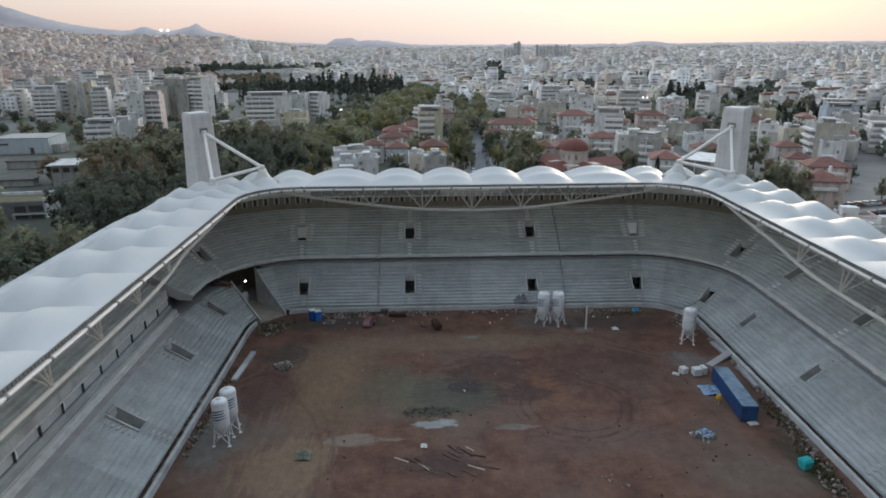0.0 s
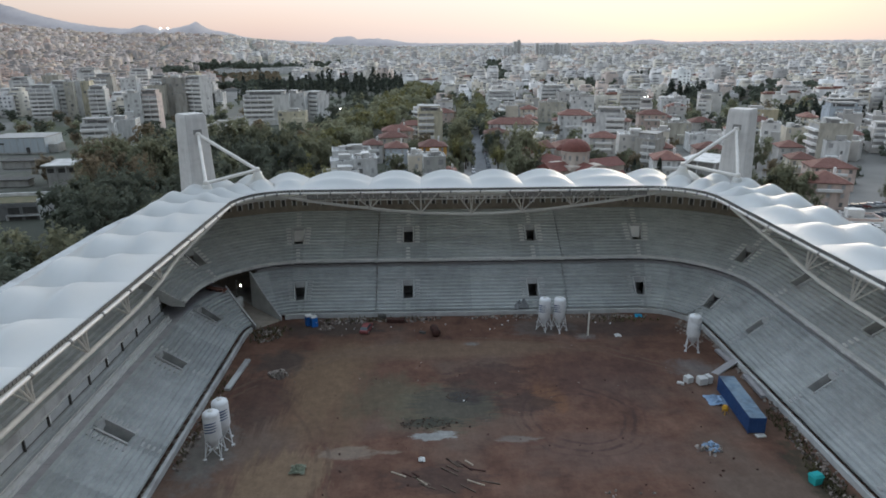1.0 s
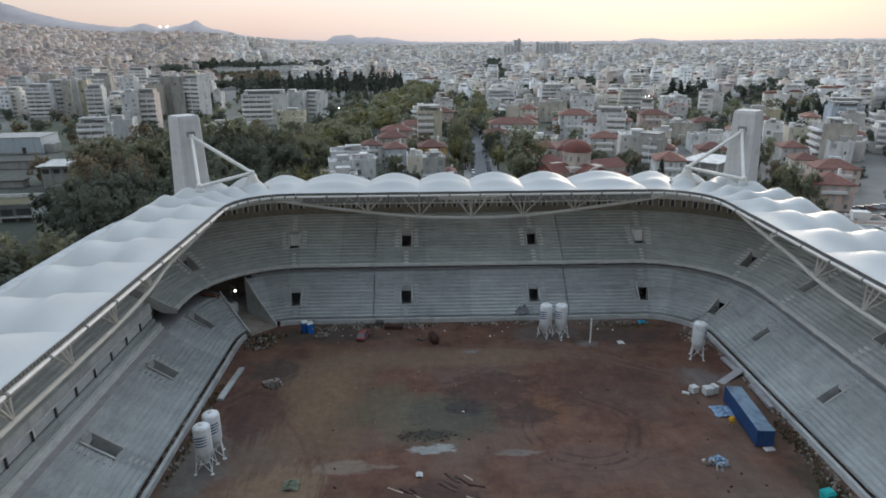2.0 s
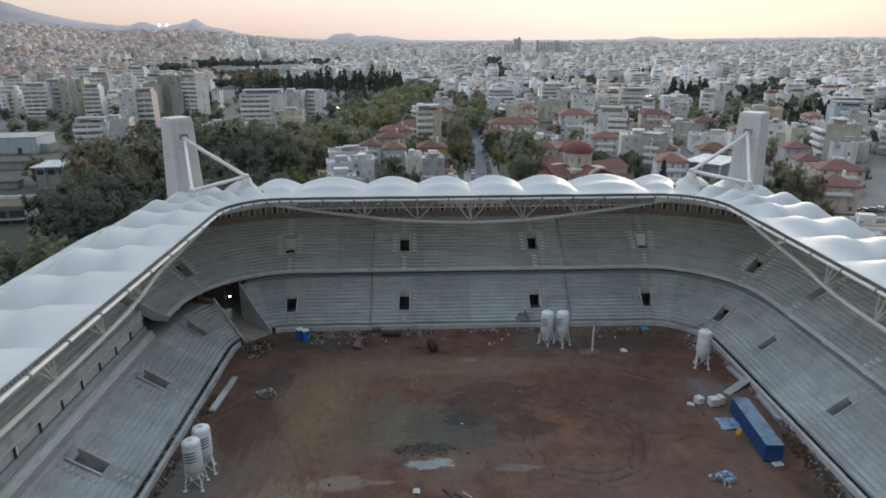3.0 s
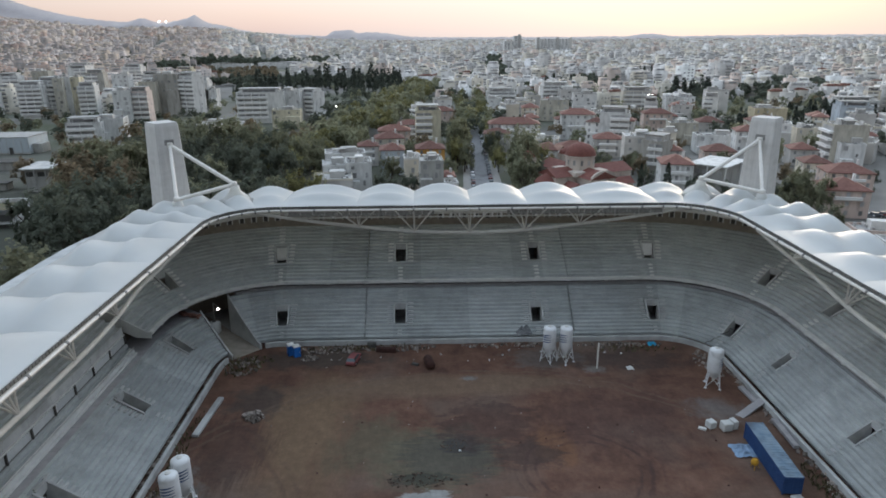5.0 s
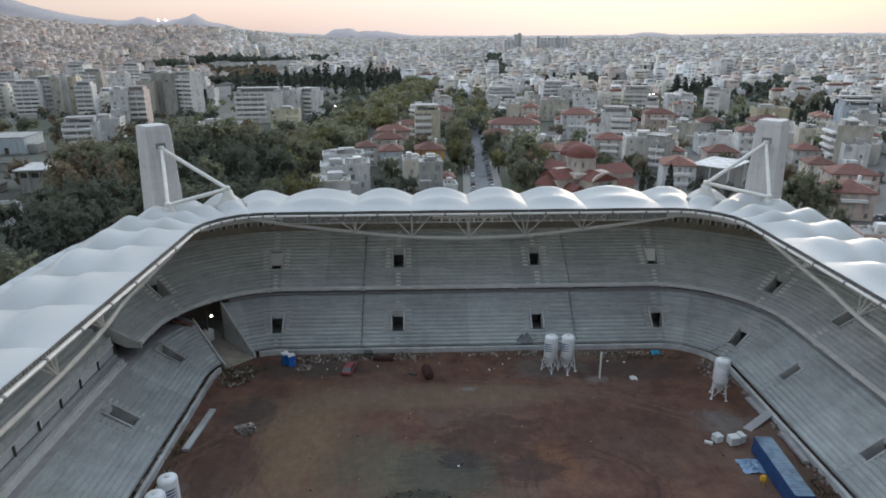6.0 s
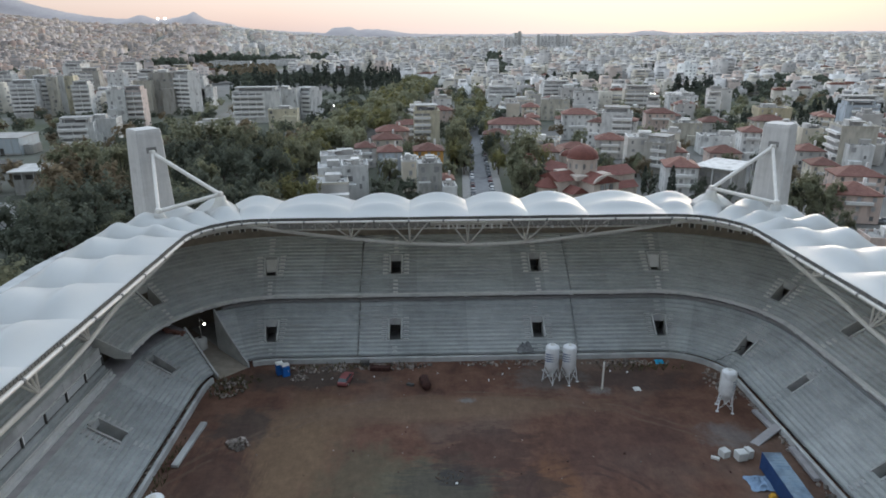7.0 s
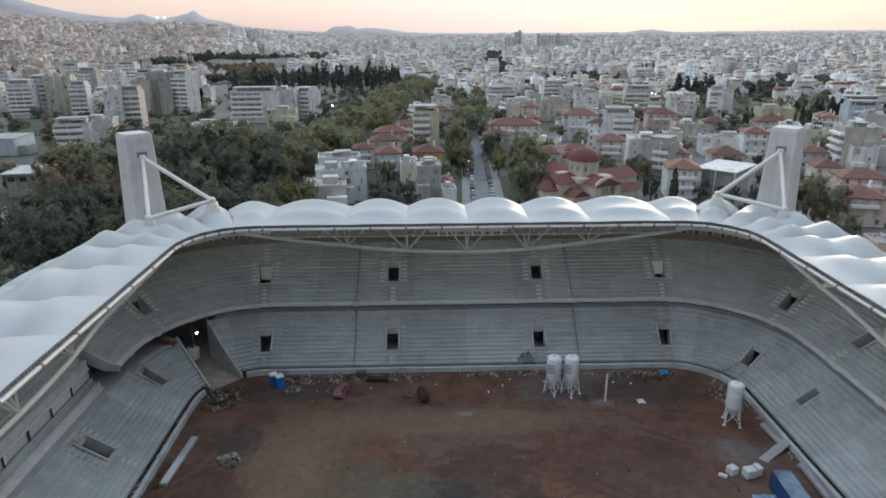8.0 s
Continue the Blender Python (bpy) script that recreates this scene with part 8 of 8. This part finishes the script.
# black cable trailing from a stair mouth down the corner rows, and a heap of netting by the silos
cable_bm = bmesh.new()
pts = []
for i in range(15):
    q = i / 14
    R = 14.6 - 4.6 * q
    row = max(0, min(13, int((R - LOW["R0"]) / LOW["tread"])))
    pts.append((*NE(24 + 11 * q + 1.2 * math.sin(i * 1.7), R), (level(LOW, row) if R > 10.6 else 1.0) + 0.14))
tube(cable_bm, pts, 0.07, 6)
cable_me = bpy.data.meshes.new("cable")
cable_bm.to_mesh(cable_me)
cable_bm.free()
cable_me.materials.append(M_DARK)
tagged(new("cable", cable_me), "black cable trailing over the concrete rows", "cable")
nets = crumple("netting_heap", "rounded heap of dark grey netting on the lowest rows", "netting", 9.6, 127.3, 1.5, 1.6, material("grey_netting", [(0.3, (0.13, 0.135, 0.14)), (0.7, (0.22, 0.225, 0.23))], 2.0, rough=0.95), 15)
nets.location.z = 1.1
# gateway: ramp, tank and a lit lamp
def diag(a, b, z):
    """a along the gateway outwards from the corner centre, b across it."""
    return (XC - AX - (a - b) / math.sqrt(2), YN + (a + b) / math.sqrt(2), z)


v = [diag(9.0, -3.0, 0.05), diag(9.0, 3.0, 0.05), diag(31.5, 3.0, 0.4), diag(31.5, -3.0, 0.4)]
v += [(x, y, z - 0.3) for x, y, z in v]
tagged(mesh_ob("gateway_ramp", v, [(0, 1, 2, 3), (7, 6, 5, 4), (0, 4, 5, 1), (1, 5, 6, 2), (2, 6, 7, 3), (3, 7, 4, 0)], material("dusty_ramp", [(0.3, (0.22, 0.19, 0.16)), (0.7, (0.34, 0.30, 0.26))], 0.6, rough=0.95)), "dusty concrete ramp through the corner gateway", "ramp", kind="structure")
wt = thing("water_tank", "pale plastic tank standing in the gateway", "tank", m=Matrix.Translation((-50.6, 131.5, 0.25)))
bm = bmesh.new()
lathe(bm, [(1.1, 0), (1.2, 0.1), (1.2, 1.9), (0.95, 2.2), (0.32, 2.3)], 20)
part("vessel", bm, M_WHITE, wt, smooth=True)
bm = bmesh.new()
lathe(bm, [(0.32, 2.28), (0.32, 2.4), (0.1, 2.44)], 12)
part("lid", bm, M_DARK, wt)
r6 = random.Random(8)
for i in range(14):
    bar_thing("brick_block", "reddish-brown hollow brick block lying on the walkway", "brick", -54.9 + 0.3 * i + r6.uniform(-0.2, 0.2), 126.8 - 0.14 * i + r6.uniform(-0.4, 0.4), 6.16 + 0.42 * (i % 2), r6.uniform(0, 90), 0.7, 0.5, 0.42, M_BRICK, "brick blocks")
M_GLOW = bpy.data.materials.new("lamp_glow")
M_GLOW.use_nodes = True
M_GLOW.node_tree.nodes["Principled BSDF"].inputs["Emission Color"].default_value = (1.0, 0.97, 0.9, 1)
M_GLOW.node_tree.nodes["Principled BSDF"].inputs["Emission Strength"].default_value = 6
gl = thing("gateway_lamp", "lit white lamp on a bracket in the gateway", "lamp", m=Matrix.Translation((-50.4, 134.0, 4.15)))
bm = bmesh.new()
lathe(bm, [(0.05, -0.22), (0.17, -0.16), (0.24, 0), (0.17, 0.16), (0.05, 0.22)], 14)
part("bulb", bm, M_GLOW, gl, smooth=True)
bm = bmesh.new()
tube(bm, [(0, 0, 0.25), (-0.4, 0.3, 0.7), (-1.2, 0.9, 1.0), (-1.2, 0.9, -3.9)], 0.05, 6)
part("bracket", bm, M_STEEL, gl)

# lit lamps of the city: a street lantern pair, floodlit hill terrace, a far white lamp
for x, y, z, r_, name in ((-70, 470, 9.5, 0.45, "street_lamp"), (-66, 430, 9.0, 0.4, "street_lamp"), (10.2, 292, 5.5, 0.22, "street_lamp"), (8.2, 330, 5.0, 0.2, "street_lamp"), (150, 480, 15, 0.4, "street_lamp"), (153, 481, 15, 0.4, "street_lamp"), (-474, 1300, 12.5, 1.2, "street_lamp"), (-1361, 2600, 14, 2.6, "street_lamp")):
    l = thing(name, "lit lantern on a slim pole at dusk", "street lamp", group="lit lamps", m=Matrix.Translation((x, y, land(x, y))))
    bm = bmesh.new()
    lathe(bm, [(0.05, z - r_), (r_ * 0.8, z - r_ * 0.5), (r_, z), (r_ * 0.6, z + r_ * 0.6)], 10)
    part("lantern", bm, M_GLOW, l)
    bm = bmesh.new()
    tube(bm, [(0, 0, -1), (0, 0, z - r_)], 0.12, 6)
    part("pole", bm, M_STEEL, l)
for x in (-1510, -1469):
    l = thing("floodlight_mast", "bright floodlight on the far hillside", "floodlight", group="lit lamps", m=Matrix.Translation((x, 3935, 126.5)))
    bm = bmesh.new()
    lathe(bm, [(1, 8), (4, 10), (5, 12), (4, 15), (1, 16)], 12)
    part("lamp_head", bm, M_GLOW, l)
    bm = bmesh.new()
    tube(bm, [(0, 0, -40), (0, 0, 6)], 1.0, 6)
    part("pole", bm, M_STEEL, l)

# bare concrete frame and low buildings at the edge of the wood
M_BLUESHEET = material("pale_blue_cladding", [(0.3, (0.40, 0.45, 0.48)), (0.7, (0.52, 0.57, 0.60))], 0.3, rough=0.6, stretch=(3, 3, 0.4), stain=(0.3, (0.30, 0.33, 0.35), 0.55, 0.75))
M_TURF = material("rough_grass", [(0.3, (0.075, 0.085, 0.045)), (0.7, (0.15, 0.12, 0.075))], 0.35, rough=0.95)
fr = thing("terrace_building", "grey concrete building with a grassed roof terrace beside the trees", "building", m=pose(-149.3, 209.6, -0.5, 0, 0, 8))
for name, b, mat, lab in (
        ("wall", (-13, 12.6, 0, 11, -2.5, 5.4), M_PASS, ""),
        ("roof_lawn", (-12.8, 12.5, 0.3, 10.7, 5.4, 5.55), M_TURF, "rough green and brown grass"),
        ("parapet", (-13, 12.6, 10.7, 11.2, 5.4, 6.7), M_WHITEW, "white parapet"),
        ("end_wall", (12.6, 13.2, -0.5, 11.2, -2.5, 6.5), M_WHITEW, "pale end wall"),
        ("ledge", (2.6, 12.6, -0.6, 0, 1.15, 1.5), M_WHITEW, ""),
        ("pier", (2.6, 3.1, -0.6, 0, -2.5, 1.15), M_WHITEW, "")):
    bm = bmesh.new()
    box(bm, *b)
    part(name, bm, mat, fr, lab)
for cx, cz, w_ in ((5.0, 2.9, 3.4), (9.9, 3.0, 4.2), (5.2, -0.2, 3.8), (9.9, -0.2, 3.6)):
    shared("window_opening", ME_HOLE, fr, sized(cx, 0, cz, w_, 0.24, 2.2))
    shared("window_ledge", ME_ROOM, fr, sized(cx, -0.14, cz - 1.2, w_ + 0.4, 0.3, 0.18))


def pavilion(x, y, w, d, h, turn):
    """Low flat-roofed building with an overhanging slab on piers and a dark window band."""
    t = thing("low_building", "low building under a pale overhanging flat roof", "building", m=pose(x, y, -0.5, 0, 0, turn))
    for name, b, mat in (("wall", (-w / 2, w / 2, 0, d, 0, h), M_GREY), ("roof_slab", (-w / 2 - 1.2, w / 2 + 1.2, -1.6, d + 1, h, h + 0.5), M_FLAT)):
        bm = bmesh.new()
        box(bm, *b)
        part(name, bm, mat, t)
    for c in range(4):
        shared("window_opening", ME_HOLE, t, sized(-w / 2 + (c + 0.5) * w / 4, 0, h - 1.9, w / 5.2, 0.2, 1.7))
        shared("pier", ME_ROOM, t, sized(-w / 2 + (c + 1) * w / 4 - 0.3, -1.2, h / 2, 0.35, 0.35, h))


pavilion(-152.5, 261, 16, 14, 8.6, 8)
sh = thing("shed", "pale blue sheet-clad hall with a flat roof", "hall", m=pose(-222.5, 345, -0.5, 0, 0, 4))
for name, b, mat, lab in (("wall", (-14, 14, 0, 20, 0, 8.2), M_BLUESHEET, ""), ("flat_roof", (-14.2, 14.2, -0.2, 20.2, 8.2, 8.6), M_FLAT, ""), ("annex", (14, 18.5, 3, 12, 0, 4.6), M_GREY, "small grey annex"), ("plinth", (-14.1, 14.1, -0.12, 0, 0, 0.8), M_GREY, "")):
    bm = bmesh.new()
    box(bm, *b)
    part(name, bm, mat, sh, lab)
shared("door", ME_HOLE, sh, sized(5.2, -0.02, 1.7, 1.9, 0.2, 3.4), "dark steel door")
shared("window_opening", ME_HOLE, sh, sized(-8.5, -0.02, 5.4, 4.6, 0.2, 0.9))
for c in range(9):
    shared("cladding_joint", ME_ROOM, sh, sized(-13.5 + c * 3.4, -0.02, 4.5, 0.14, 0.16, 7.2))
# dark-roofed stores and a paved yard behind the terrace building
for x, y, w_, d_, h_ in ((-196, 303, 17, 9, 3.4), (-178, 262, 16, 5, 2.6)):
    st_ = thing("store", "low dark-roofed store at the edge of the yard", "building", group="stores", m=pose(x, y, -0.5, 0, 0, 6))
    for name, b, mat in (("wall", (-w_ / 2, w_ / 2, 0, d_, 0, h_), M_GREY), ("roof", (-w_ / 2 - 0.5, w_ / 2 + 0.5, -0.5, d_ + 0.5, h_, h_ + 0.3), M_DARK)):
        bm = bmesh.new()
        box(bm, *b)
        part(name, bm, mat, st_)
